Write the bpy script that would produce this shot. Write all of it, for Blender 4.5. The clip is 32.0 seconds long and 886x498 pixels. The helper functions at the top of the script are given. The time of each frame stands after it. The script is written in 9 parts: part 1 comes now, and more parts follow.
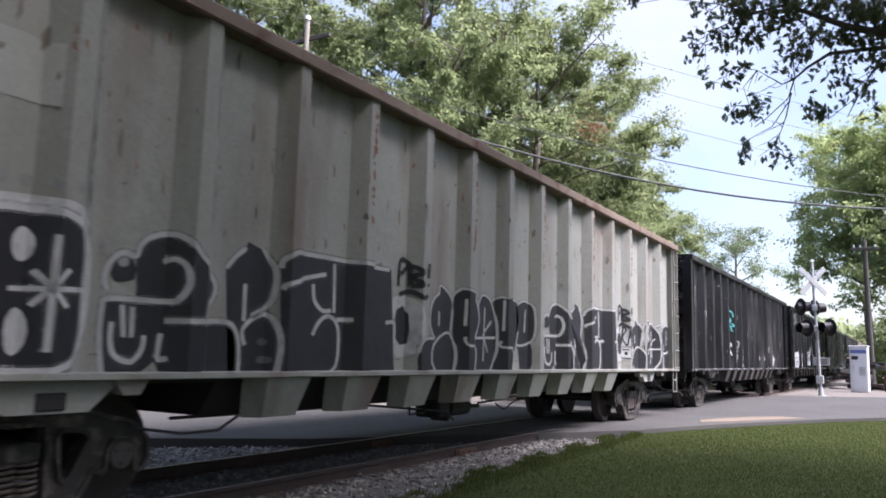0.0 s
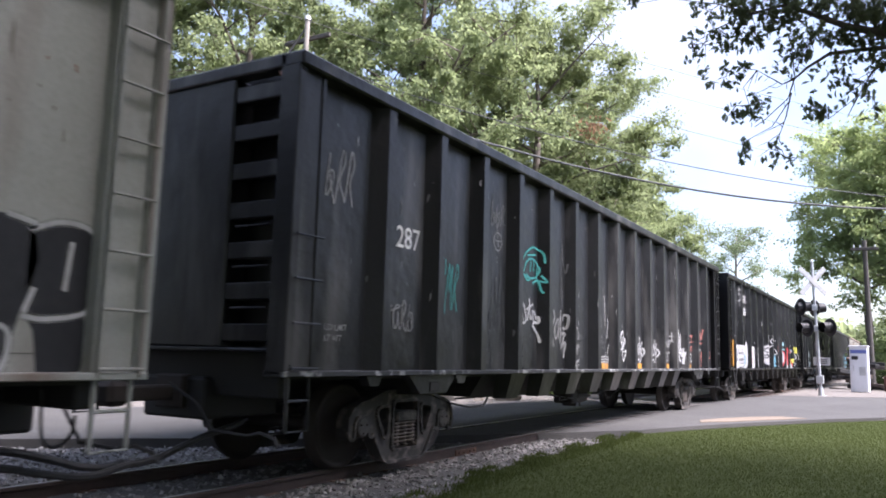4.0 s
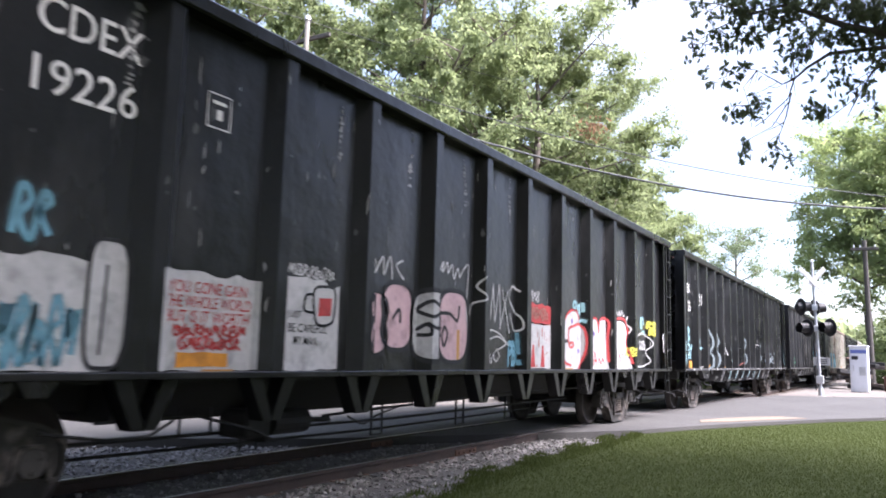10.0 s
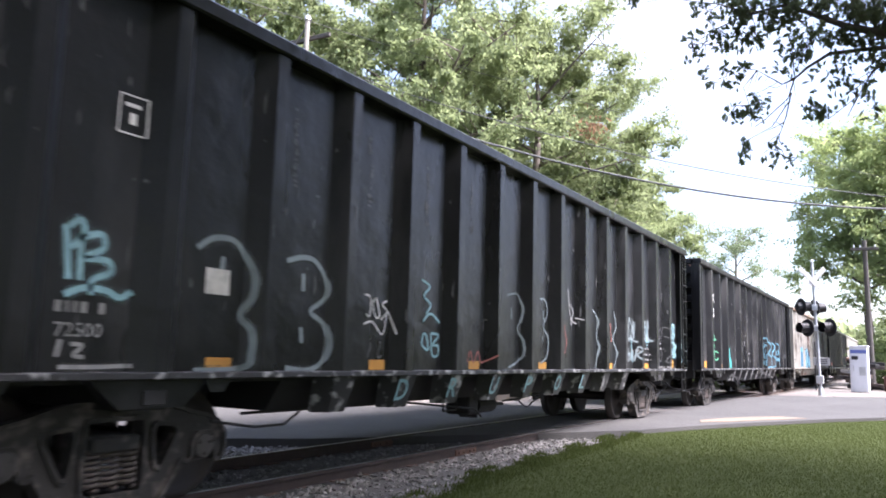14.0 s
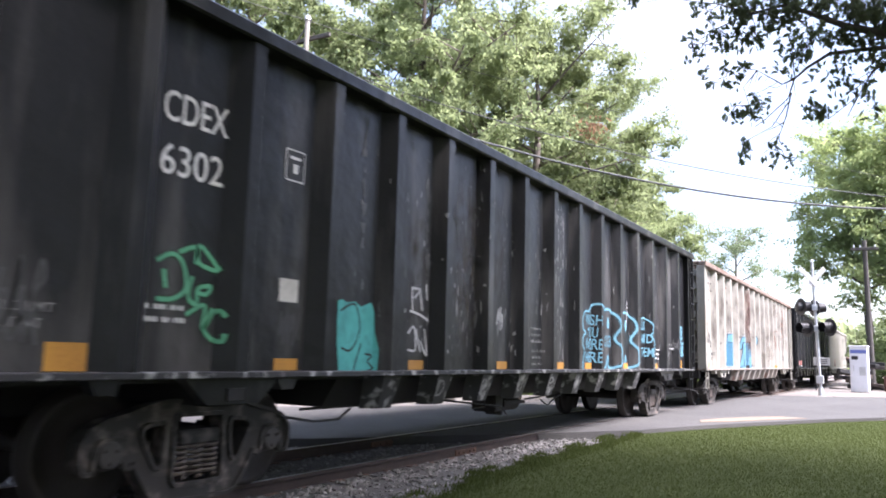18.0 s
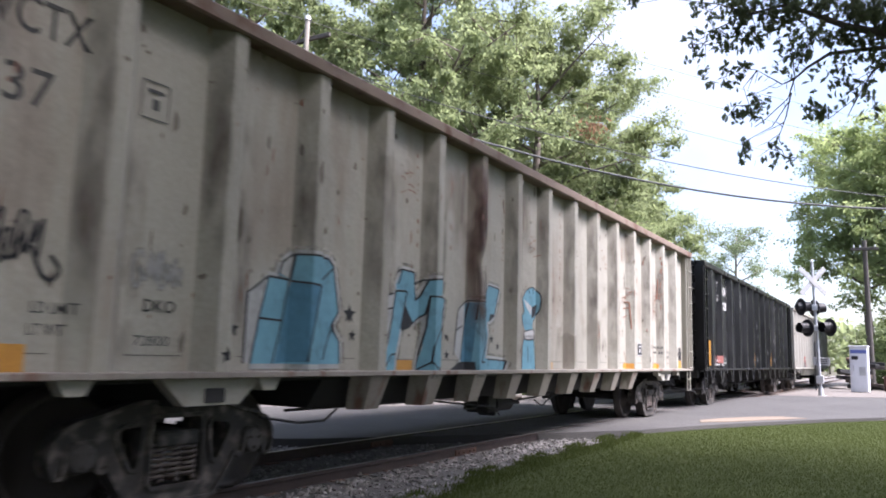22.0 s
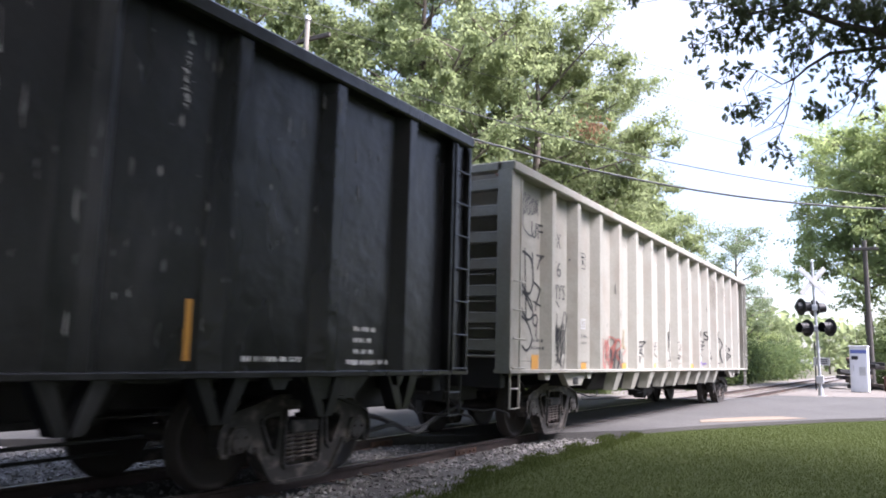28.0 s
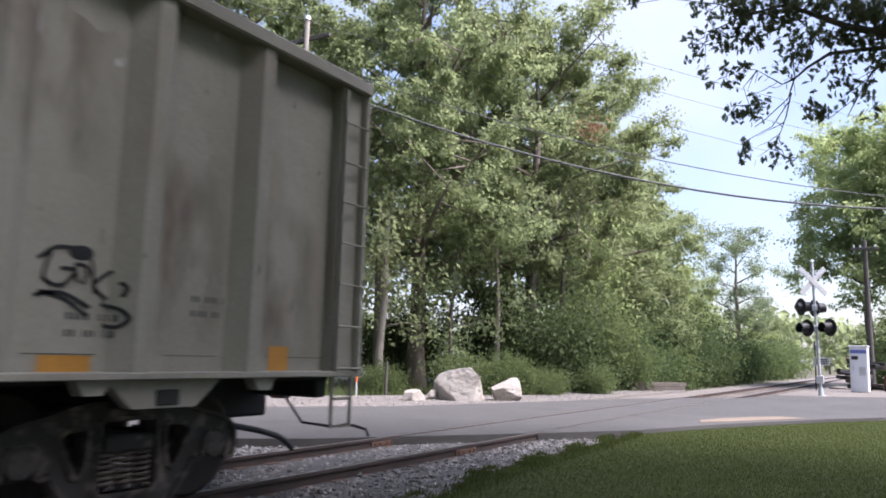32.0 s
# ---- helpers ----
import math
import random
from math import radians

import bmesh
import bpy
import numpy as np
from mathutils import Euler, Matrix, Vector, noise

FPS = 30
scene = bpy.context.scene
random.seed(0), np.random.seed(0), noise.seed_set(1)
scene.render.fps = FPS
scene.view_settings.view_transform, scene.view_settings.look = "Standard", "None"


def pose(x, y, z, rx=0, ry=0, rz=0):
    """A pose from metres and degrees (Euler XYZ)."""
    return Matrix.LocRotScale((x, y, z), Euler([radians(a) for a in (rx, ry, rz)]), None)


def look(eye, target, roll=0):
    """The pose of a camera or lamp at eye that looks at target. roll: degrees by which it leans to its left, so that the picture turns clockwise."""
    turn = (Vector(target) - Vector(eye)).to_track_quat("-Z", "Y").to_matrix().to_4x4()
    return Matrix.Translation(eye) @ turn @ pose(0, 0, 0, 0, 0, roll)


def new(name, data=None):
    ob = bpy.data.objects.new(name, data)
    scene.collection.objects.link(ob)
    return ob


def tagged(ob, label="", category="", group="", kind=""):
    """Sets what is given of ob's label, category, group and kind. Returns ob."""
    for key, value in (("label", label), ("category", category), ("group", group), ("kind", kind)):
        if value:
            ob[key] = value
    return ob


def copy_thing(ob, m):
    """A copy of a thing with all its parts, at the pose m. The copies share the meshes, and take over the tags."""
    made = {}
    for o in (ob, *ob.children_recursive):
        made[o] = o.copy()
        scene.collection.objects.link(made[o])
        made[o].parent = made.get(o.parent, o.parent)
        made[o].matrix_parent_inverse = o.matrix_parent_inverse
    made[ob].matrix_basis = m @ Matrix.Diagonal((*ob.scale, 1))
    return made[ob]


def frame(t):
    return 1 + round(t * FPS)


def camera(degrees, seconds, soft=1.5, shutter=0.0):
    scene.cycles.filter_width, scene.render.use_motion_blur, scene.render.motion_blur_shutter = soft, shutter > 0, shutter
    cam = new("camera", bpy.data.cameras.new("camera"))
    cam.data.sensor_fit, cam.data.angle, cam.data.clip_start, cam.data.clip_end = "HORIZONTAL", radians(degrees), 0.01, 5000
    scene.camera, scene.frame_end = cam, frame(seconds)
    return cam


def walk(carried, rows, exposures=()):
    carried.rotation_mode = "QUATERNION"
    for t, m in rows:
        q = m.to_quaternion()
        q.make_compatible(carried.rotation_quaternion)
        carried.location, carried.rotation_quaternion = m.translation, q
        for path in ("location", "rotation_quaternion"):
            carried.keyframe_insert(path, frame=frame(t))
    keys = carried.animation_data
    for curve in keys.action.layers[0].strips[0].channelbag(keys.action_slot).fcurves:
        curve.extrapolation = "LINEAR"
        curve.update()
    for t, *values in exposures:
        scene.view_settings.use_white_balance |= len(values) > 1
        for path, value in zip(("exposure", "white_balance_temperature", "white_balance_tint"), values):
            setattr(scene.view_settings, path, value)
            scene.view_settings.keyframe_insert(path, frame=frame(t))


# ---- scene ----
# ---- camera ----
EYE = Vector((6.476, 0.0, 1.321))
YAW, PITCH = radians(30.88), radians(7.79)
AIM = EYE + 10 * Vector((-math.sin(YAW) * math.cos(PITCH), math.cos(YAW) * math.cos(PITCH), math.sin(PITCH)))
cam = camera(59.56, 32.0, soft=1.8, shutter=0.3)
walk(cam, [(0.0, look(EYE, AIM, 1.51)), (32.0, look(EYE, AIM, 1.51))],
     exposures=[(t, e, 5900, 25) for t, e in ((0.0, 1.5), (3.0, 1.6), (6.0, 2.14), (9.0, 2.14), (14.0, 2.19), (17.0, 2.19), (20.0, 2.09), (22.0, 1.8), (24.0, 1.6), (25.5, 1.7), (28.0, 1.9), (30.0, 1.78), (32.0, 1.46))])

# ---- daylight ----
SUN_TO = Vector((0.56, 0.12, 0.80)).normalized()
world = bpy.data.worlds.new("sky")
scene.world = world
world.use_nodes = True
wn, wl = world.node_tree.nodes, world.node_tree.links
sky = wn.new("ShaderNodeTexSky")
sky.sky_type, sky.sun_disc = "NISHITA", False
sky.sun_elevation = math.asin(SUN_TO.z)
sky.sun_rotation = math.atan2(SUN_TO.x, SUN_TO.y)
sky.dust_density, sky.air_density = 1.6, 1.2
cloud = wn.new("ShaderNodeTexNoise")
cloud.inputs["Scale"].default_value, cloud.inputs["Detail"].default_value = 2.2, 5.0
ramp = wn.new("ShaderNodeValToRGB")
ramp.color_ramp.elements[0].position, ramp.color_ramp.elements[1].position = 0.34, 0.74
mixw = wn.new("ShaderNodeMixRGB")
mixw.inputs[2].default_value = (4.25, 4.7, 5.25, 1)
wl.new(wn.new("ShaderNodeTexCoord").outputs["Generated"], cloud.inputs["Vector"])
wl.new(cloud.outputs["Fac"], ramp.inputs["Fac"])
wl.new(ramp.outputs["Color"], mixw.inputs[0])
wl.new(sky.outputs["Color"], mixw.inputs[1])
bg = wn["Background"]
wl.new(mixw.outputs["Color"], bg.inputs["Color"])
bg.inputs["Strength"].default_value = 0.09
sun = new("sun", bpy.data.lights.new("sun", "SUN"))
sun.data.energy, sun.data.angle, sun.data.color = 5.0, radians(30.0), (1.0, 0.95, 0.87)
sun.matrix_world = look(SUN_TO * 60, (0, 0, 0))


# ---- materials ----
def surface(name, base, second, rough=0.7, metal=0.0, fine=40.0, broad=1.5, dirt=None, dirt_at=0.6, streak=1.0,
            bump=0.15, bump_scale=60.0, per="object", spread=0.0, gloss=0.5, soft=0.12):
    """Two scales of colour change, worn or dirty patches, and fine relief. streak > 1 draws the patches out upright."""
    m = bpy.data.materials.new(name)
    m.use_nodes = True
    n, l = m.node_tree.nodes, m.node_tree.links
    bsdf = n["Principled BSDF"]
    co = n.new("ShaderNodeTexCoord")
    info = n.new("ShaderNodeObjectInfo")
    add = n.new("ShaderNodeVectorMath")
    add.operation = "MULTIPLY_ADD"
    add.inputs[1].default_value = (7.3, 7.3, 7.3)
    l.new(info.outputs["Random"], add.inputs[0])
    l.new(co.outputs["Object"], add.inputs[2])
    mp = n.new("ShaderNodeMapping")
    mp.inputs["Scale"].default_value = (1, 1, 1 / streak)
    l.new(add.outputs[0], mp.inputs["Vector"])

    def noise_tex(scale, detail, vec):
        t = n.new("ShaderNodeTexNoise")
        t.inputs["Scale"].default_value, t.inputs["Detail"].default_value = scale, detail
        l.new(vec, t.inputs["Vector"])
        return t.outputs["Fac"]

    def mix(fac, a, b):
        x = n.new("ShaderNodeMixRGB")
        for k, v in ((0, fac), (1, a), (2, b)):
            if isinstance(v, tuple):
                x.inputs[k].default_value = (*v, 1)
            elif isinstance(v, float):
                x.inputs[k].default_value = v
            else:
                l.new(v, x.inputs[k])
        return x.outputs[0]

    def step(fac, lo, hi):
        r = n.new("ShaderNodeMapRange")
        r.inputs["From Min"].default_value, r.inputs["From Max"].default_value = lo, hi
        l.new(fac, r.inputs["Value"])
        return r.outputs[0]

    broad_f = noise_tex(broad, 4, mp.outputs[0])
    fine_f = noise_tex(fine, 3, add.outputs[0])
    col = mix(step(broad_f, 0.3, 0.7), base, second)
    col = mix(step(fine_f, 0.2, 0.9), col, mix(0.5, col, tuple(min(1, c * 1.35 + 0.01) for c in base)))
    if dirt:
        d = noise_tex(broad * 2.3, 8, mp.outputs[0])
        col = mix(step(d, dirt_at, dirt_at + soft), col, dirt)
    if spread:
        hsv = n.new("ShaderNodeHueSaturation")
        geo = n.new("ShaderNodeNewGeometry")
        src = info.outputs["Random"] if per == "object" else geo.outputs["Random Per Island"]
        r = n.new("ShaderNodeMapRange")
        r.inputs["To Min"].default_value, r.inputs["To Max"].default_value = 1 - spread, 1 + spread
        l.new(src, r.inputs["Value"])
        l.new(r.outputs[0], hsv.inputs["Value"])
        l.new(col, hsv.inputs["Color"])
        col = hsv.outputs[0]
    l.new(col, bsdf.inputs["Base Color"])
    rr = n.new("ShaderNodeMapRange")
    rr.inputs["To Min"].default_value, rr.inputs["To Max"].default_value = max(0.05, rough - 0.12), min(1, rough + 0.15)
    l.new(broad_f, rr.inputs["Value"])
    l.new(rr.outputs[0], bsdf.inputs["Roughness"])
    bsdf.inputs["Metallic"].default_value = metal
    bsdf.inputs["Specular IOR Level"].default_value = gloss
    if bump:
        b = n.new("ShaderNodeBump")
        b.inputs["Strength"].default_value, b.inputs["Distance"].default_value = bump, 0.02
        l.new(noise_tex(bump_scale, 5, add.outputs[0]), b.inputs["Height"])
        l.new(b.outputs[0], bsdf.inputs["Normal"])
    return m


def foliage(name, dark, light, through_col, share=0.35, vary=0.55, gloss=0.1):
    m = bpy.data.materials.new(name)
    m.use_nodes = True
    n, l = m.node_tree.nodes, m.node_tree.links
    geo = n.new("ShaderNodeNewGeometry")
    info = n.new("ShaderNodeObjectInfo")
    co = n.new("ShaderNodeTexCoord")
    t = n.new("ShaderNodeTexNoise")
    t.inputs["Scale"].default_value = 0.55
    l.new(co.outputs["Object"], t.inputs["Vector"])
    a = n.new("ShaderNodeMath")
    a.operation = "MULTIPLY_ADD"
    a.inputs[1].default_value = vary
    l.new(geo.outputs["Random Per Island"], a.inputs[0])
    s = n.new("ShaderNodeMath")
    s.operation = "MULTIPLY_ADD"
    s.inputs[1].default_value, s.inputs[2].default_value = 1.5, -0.55
    l.new(t.outputs["Fac"], s.inputs[0])
    l.new(s.outputs[0], a.inputs[2])
    x = n.new("ShaderNodeMixRGB")
    x.inputs[1].default_value, x.inputs[2].default_value = (*dark, 1), (*light, 1)
    l.new(a.outputs[0], x.inputs[0])
    h = n.new("ShaderNodeHueSaturation")
    r = n.new("ShaderNodeMapRange")
    r.inputs["To Min"].default_value, r.inputs["To Max"].default_value = 0.485, 0.515
    l.new(info.outputs["Random"], r.inputs["Value"])
    l.new(r.outputs[0], h.inputs["Hue"])
    l.new(x.outputs[0], h.inputs["Color"])
    bsdf = n["Principled BSDF"]
    bsdf.inputs["Roughness"].default_value = 0.65
    bsdf.inputs["Specular IOR Level"].default_value = gloss
    l.new(h.outputs[0], bsdf.inputs["Base Color"])
    tr = n.new("ShaderNodeBsdfTranslucent")
    tr.inputs["Color"].default_value = (*through_col, 1)
    mx = n.new("ShaderNodeMixShader")
    mx.inputs[0].default_value = share
    l.new(bsdf.outputs[0], mx.inputs[1])
    l.new(tr.outputs[0], mx.inputs[2])
    l.new(mx.outputs[0], n["Material Output"].inputs["Surface"])
    return m


BLACK = surface("black_car_paint", (0.0035, 0.0037, 0.0042), (0.007, 0.0072, 0.0082), 0.28, 0, 30, 0.8,
                dirt=(0.05, 0.05, 0.052), dirt_at=0.54, streak=3, bump=0.8, bump_scale=3.0, gloss=0.32, soft=0.4)
BLACK_WORN = surface("worn_black_car_paint", (0.0055, 0.0055, 0.0065), (0.011, 0.011, 0.0125), 0.34, 0, 30, 0.9,
                     dirt=(0.11, 0.106, 0.102), dirt_at=0.515, streak=5, bump=0.8, bump_scale=3.0, gloss=0.32, soft=0.36)
GREY = surface("weathered_grey_green_paint", (0.235, 0.24, 0.215), (0.19, 0.195, 0.18), 0.62, 0, 25, 0.7,
               dirt=(0.15, 0.12, 0.095), dirt_at=0.5, streak=5, bump=0.75, bump_scale=3.6, soft=0.25)
CREAM = surface("weathered_cream_grey_paint", (0.272, 0.264, 0.229), (0.228, 0.222, 0.193), 0.68, 0, 25, 0.7,
                dirt=(0.24, 0.21, 0.175), dirt_at=0.5, streak=1.8, bump=0.7, bump_scale=3.4, gloss=0.3, soft=0.3)
CREAM_RUST = surface("rust_streaked_cream_paint", (0.30, 0.288, 0.247), (0.235, 0.225, 0.192), 0.68, 0, 25, 0.7,
                     dirt=(0.17, 0.125, 0.095), dirt_at=0.53, streak=4, bump=1.3, bump_scale=2.6, gloss=0.3, soft=0.26)
POCKET_CREAM = surface("grimy_cream_pocket_paint", (0.22, 0.20, 0.17), (0.15, 0.13, 0.11), 0.75, 0, 35, 2, dirt=(0.13, 0.07, 0.05), dirt_at=0.54, streak=3)
# pale patches mix scuffed paint with brightness painted in for lit pocket edges
POCKET = surface("scuffed_black_pocket_paint", (0.012, 0.012, 0.013), (0.03, 0.03, 0.031), 0.6, 0, 40, 3, dirt=(0.32, 0.32, 0.31), dirt_at=0.54)
TAB = surface("faded_pink_primer", (0.34, 0.20, 0.165), (0.25, 0.14, 0.11), 0.8)
RUST = surface("rusty_steel", (0.10, 0.055, 0.035), (0.065, 0.038, 0.028), 0.85, 0, 50, 4, dirt=(0.16, 0.075, 0.035), dirt_at=0.58)
RUST_CHORD = surface("rust_brown_rail_paint", (0.13, 0.09, 0.068), (0.19, 0.15, 0.115), 0.8, 0, 40, 1.2, dirt=(0.10, 0.05, 0.03), dirt_at=0.55)
RAIL_SIDE = surface("rusty_rail_steel", (0.045, 0.03, 0.025), (0.03, 0.022, 0.019), 0.85, 0, 60, 3)
RAIL_TOP = surface("polished_rail_head", (0.32, 0.31, 0.30), (0.25, 0.23, 0.21), 0.35, 0.9, 60, 3, bump=0.03)
TRUCK = surface("grimy_cast_steel", (0.024, 0.022, 0.020), (0.045, 0.040, 0.036), 0.75, 0, 40, 3, dirt=(0.165, 0.14, 0.12), dirt_at=0.5, bump=0.25, soft=0.2)
WHEEL = surface("brown_wheel_steel", (0.02, 0.016, 0.014), (0.034, 0.027, 0.023), 0.7, 0.1, 40, 4)
DARK = surface("black_underframe", (0.012, 0.012, 0.013), (0.022, 0.021, 0.02), 0.75, 0, 40, 3)
RUBBER = surface("black_hose_rubber", (0.012, 0.012, 0.013), (0.02, 0.02, 0.02), 0.6, 0, 40, 3, bump=0.05)
WHITE_PAINT = surface("white_lettering_paint", (0.62, 0.62, 0.6), (0.48, 0.48, 0.46), 0.6, 0, 40, 3, bump=0.03)
BLACK_LETTER = surface("black_lettering_paint", (0.02, 0.02, 0.02), (0.05, 0.05, 0.048), 0.6, 0, 40, 3, bump=0.03)
YELLOW = surface("yellow_reflector", (0.42, 0.21, 0.03), (0.32, 0.15, 0.025), 0.4, 0, 40, 3, bump=0.03)
BARK = surface("grey_brown_bark", (0.10, 0.08, 0.062), (0.16, 0.135, 0.11), 0.9, 0, 30, 3, bump=0.8, bump_scale=22, streak=3)
PALE_BARK = surface("pale_grey_bark", (0.26, 0.23, 0.19), (0.17, 0.15, 0.12), 0.9, 0, 30, 3, bump=0.6, bump_scale=22, streak=3)
LEAF = foliage("oak_leaves", (0.14, 0.172, 0.094), (0.192, 0.232, 0.122), (0.32, 0.375, 0.178), 0.57)
LEAF_YOUNG = foliage("bright_young_leaves", (0.17, 0.215, 0.10), (0.28, 0.335, 0.16), (0.43, 0.50, 0.22), 0.56)
LEAF_PALE = foliage("pale_silvery_leaves", (0.14, 0.19, 0.12), (0.26, 0.32, 0.2), (0.26, 0.32, 0.16))
LEAF_DARK = foliage("dark_oak_leaves", (0.06, 0.078, 0.047), (0.14, 0.165, 0.095), (0.19, 0.225, 0.11), 0.42)
# springs get a lighter base colour in place of light falling on them
SPRING = surface("dusty_spring_steel", (0.13, 0.105, 0.09), (0.08, 0.065, 0.055), 0.7)
UNDER = foliage("undergrowth_leaves", (0.024, 0.042, 0.018), (0.085, 0.118, 0.05), (0.11, 0.15, 0.055), 0.32)
THICKET = foliage("thicket_leaves", (0.05, 0.075, 0.03), (0.15, 0.19, 0.08), (0.22, 0.27, 0.10), 0.42)
BUSH = foliage("shrub_leaves", (0.042, 0.068, 0.029), (0.13, 0.175, 0.072), (0.19, 0.24, 0.09), 0.4)
GRASS = foliage("mown_grass", (0.046, 0.062, 0.018), (0.07, 0.087, 0.027), (0.092, 0.115, 0.033), 0.5, 0.2, 0.02)
LAWN = surface("lawn_soil", (0.048, 0.061, 0.02), (0.061, 0.075, 0.027), 0.95, 0, 80, 0.8, dirt=(0.08, 0.09, 0.034), dirt_at=0.62, bump=0.8, bump_scale=90, gloss=0.08)
EARTH = surface("leaf_litter_ground", (0.085, 0.068, 0.048), (0.065, 0.07, 0.035), 0.95, 0, 30, 0.5, dirt=(0.045, 0.07, 0.025), dirt_at=0.55, bump=0.8, bump_scale=30)
ASPHALT = surface("weathered_asphalt", (0.060, 0.057, 0.053), (0.047, 0.045, 0.042), 0.9, 0, 120, 0.7, dirt=(0.08, 0.08, 0.08), dirt_at=0.64, bump=0.4, bump_scale=220)
FLANGEWAY = surface("packed_dirt_in_groove", (0.05, 0.046, 0.042), (0.036, 0.033, 0.03), 0.95, 0, 90, 2.0)
GRAVEL_BED = surface("grey_ballast_bed", (0.09, 0.085, 0.08), (0.06, 0.055, 0.05), 0.95, 0, 45, 1.2, dirt=(0.11, 0.09, 0.07), dirt_at=0.6, bump=1.0, bump_scale=55)
SAND = surface("washed_out_tan_sand", (0.17, 0.132, 0.095), (0.13, 0.104, 0.078), 0.95, 0, 80, 2.0, bump=0.5, bump_scale=90)
SHOULDER = surface("sandy_gravel_shoulder", (0.14, 0.125, 0.108), (0.108, 0.096, 0.084), 0.95, 0, 60, 0.9, dirt=(0.12, 0.1, 0.078), dirt_at=0.6, bump=0.7, bump_scale=70)
STONES = surface("ballast_stone", (0.205, 0.196, 0.184), (0.118, 0.111, 0.103), 0.9, 0, 60, 6, per="island", spread=0.45, bump=0.4)
TIE = surface("old_timber_tie", (0.085, 0.068, 0.055), (0.055, 0.045, 0.038), 0.92, 0, 30, 4, bump=0.6, streak=1)
BOULDER = surface("pale_granite_boulder", (0.30, 0.278, 0.243), (0.22, 0.195, 0.16), 0.9, 0, 30, 2.2, dirt=(0.24, 0.19, 0.14), dirt_at=0.6, bump=0.9, bump_scale=14)
GALV = surface("galvanised_steel", (0.5, 0.51, 0.52), (0.4, 0.41, 0.42), 0.45, 0.5, 40, 4, bump=0.05)
SIGN_WHITE = surface("white_sign_sheet", (0.42, 0.42, 0.415), (0.33, 0.33, 0.32), 0.5, 0, 40, 4, bump=0.03)
SIGNAL_BLACK = surface("black_signal_paint", (0.014, 0.014, 0.016), (0.025, 0.025, 0.027), 0.5, 0, 40, 4, bump=0.04)
RED_LENS = surface("unlit_red_lens", (0.10, 0.012, 0.016), (0.07, 0.01, 0.014), 0.2, 0, 40, 4, bump=0.03)
CABINET = surface("white_cabinet_paint", (0.68, 0.69, 0.72), (0.58, 0.59, 0.62), 0.5, 0, 40, 3, dirt=(0.4, 0.39, 0.37), dirt_at=0.66, bump=0.05)
BLUE_PANEL = surface("blue_panel_print", (0.10, 0.13, 0.36), (0.14, 0.17, 0.4), 0.5, 0, 40, 4, bump=0.02)
POLE_WOOD = surface("weathered_pole_timber", (0.085, 0.076, 0.068), (0.058, 0.052, 0.046), 0.92, 0, 30, 3, streak=8, bump=0.6, bump_scale=30)
POLE_PALE = surface("sun_bleached_pole_timber", (0.32, 0.29, 0.25), (0.24, 0.215, 0.18), 0.9, 0, 30, 3, streak=8, bump=0.5, bump_scale=30)
CABLE = surface("grey_cable_sheath", (0.075, 0.078, 0.074), (0.11, 0.113, 0.108), 0.8, 0, 20, 2, bump=0.03)


# ---- building helpers ----
def part(name, bm, material, parent=None, label="", loc=None, smooth=False):
    """Links a bmesh, or a mesh that is shared, as one object."""
    if isinstance(bm, bmesh.types.BMesh):
        me = bpy.data.meshes.new(name)
        bm.normal_update()
        bm.to_mesh(me)
        bm.free()
        me.materials.append(material)
        if smooth:
            me.shade_smooth()
    else:
        me = bm
    ob = new(name, me)
    if parent:
        ob.parent = parent
    if loc:
        ob.location = loc
    if label:
        ob["label"] = label
    return ob


def shared(bm, material, name="piece", smooth=False):
    me = bpy.data.meshes.new(name)
    bm.normal_update()
    bm.to_mesh(me)
    bm.free()
    me.materials.append(material)
    if smooth:
        me.shade_smooth()
    return me


def thing(name, label, category, group="", loc=(0, 0, 0), rz=0.0):
    ob = tagged(new(name), label, category, group)
    ob.empty_display_size = 0.2
    ob.matrix_basis = pose(*loc, 0, 0, rz)
    return ob


def box(bm, x0, x1, y0, y1, z0, z1, bevel=0.0):
    v = [bm.verts.new((x, y, z)) for x in (x0, x1) for y in (y0, y1) for z in (z0, z1)]
    f = [bm.faces.new([v[i] for i in q]) for q in ((0, 1, 3, 2), (4, 6, 7, 5), (0, 4, 5, 1), (2, 3, 7, 6), (0, 2, 6, 4), (1, 5, 7, 3))]
    if bevel:
        es = list({e for face in f for e in face.edges})
        bmesh.ops.bevel(bm, geom=es, offset=bevel, segments=1, affect="EDGES")
    return v


def boxed(*a, **k):
    bm = bmesh.new()
    box(bm, *a, **k)
    return bm


def prism(bm, pts, axis, lo, hi):
    """Extrudes a flat outline along an axis (0 x, 1 y, 2 z); pts are the two other coordinates in order."""
    def at(p, h):
        q = list(p)
        q.insert(axis, h)
        return q
    a = [bm.verts.new(at(p, lo)) for p in pts]
    b = [bm.verts.new(at(p, hi)) for p in pts]
    bm.faces.new(a), bm.faces.new(b[::-1])
    for i in range(len(pts)):
        j = (i + 1) % len(pts)
        bm.faces.new((a[j], a[i], b[i], b[j]))
    bmesh.ops.recalc_face_normals(bm, faces=bm.faces)


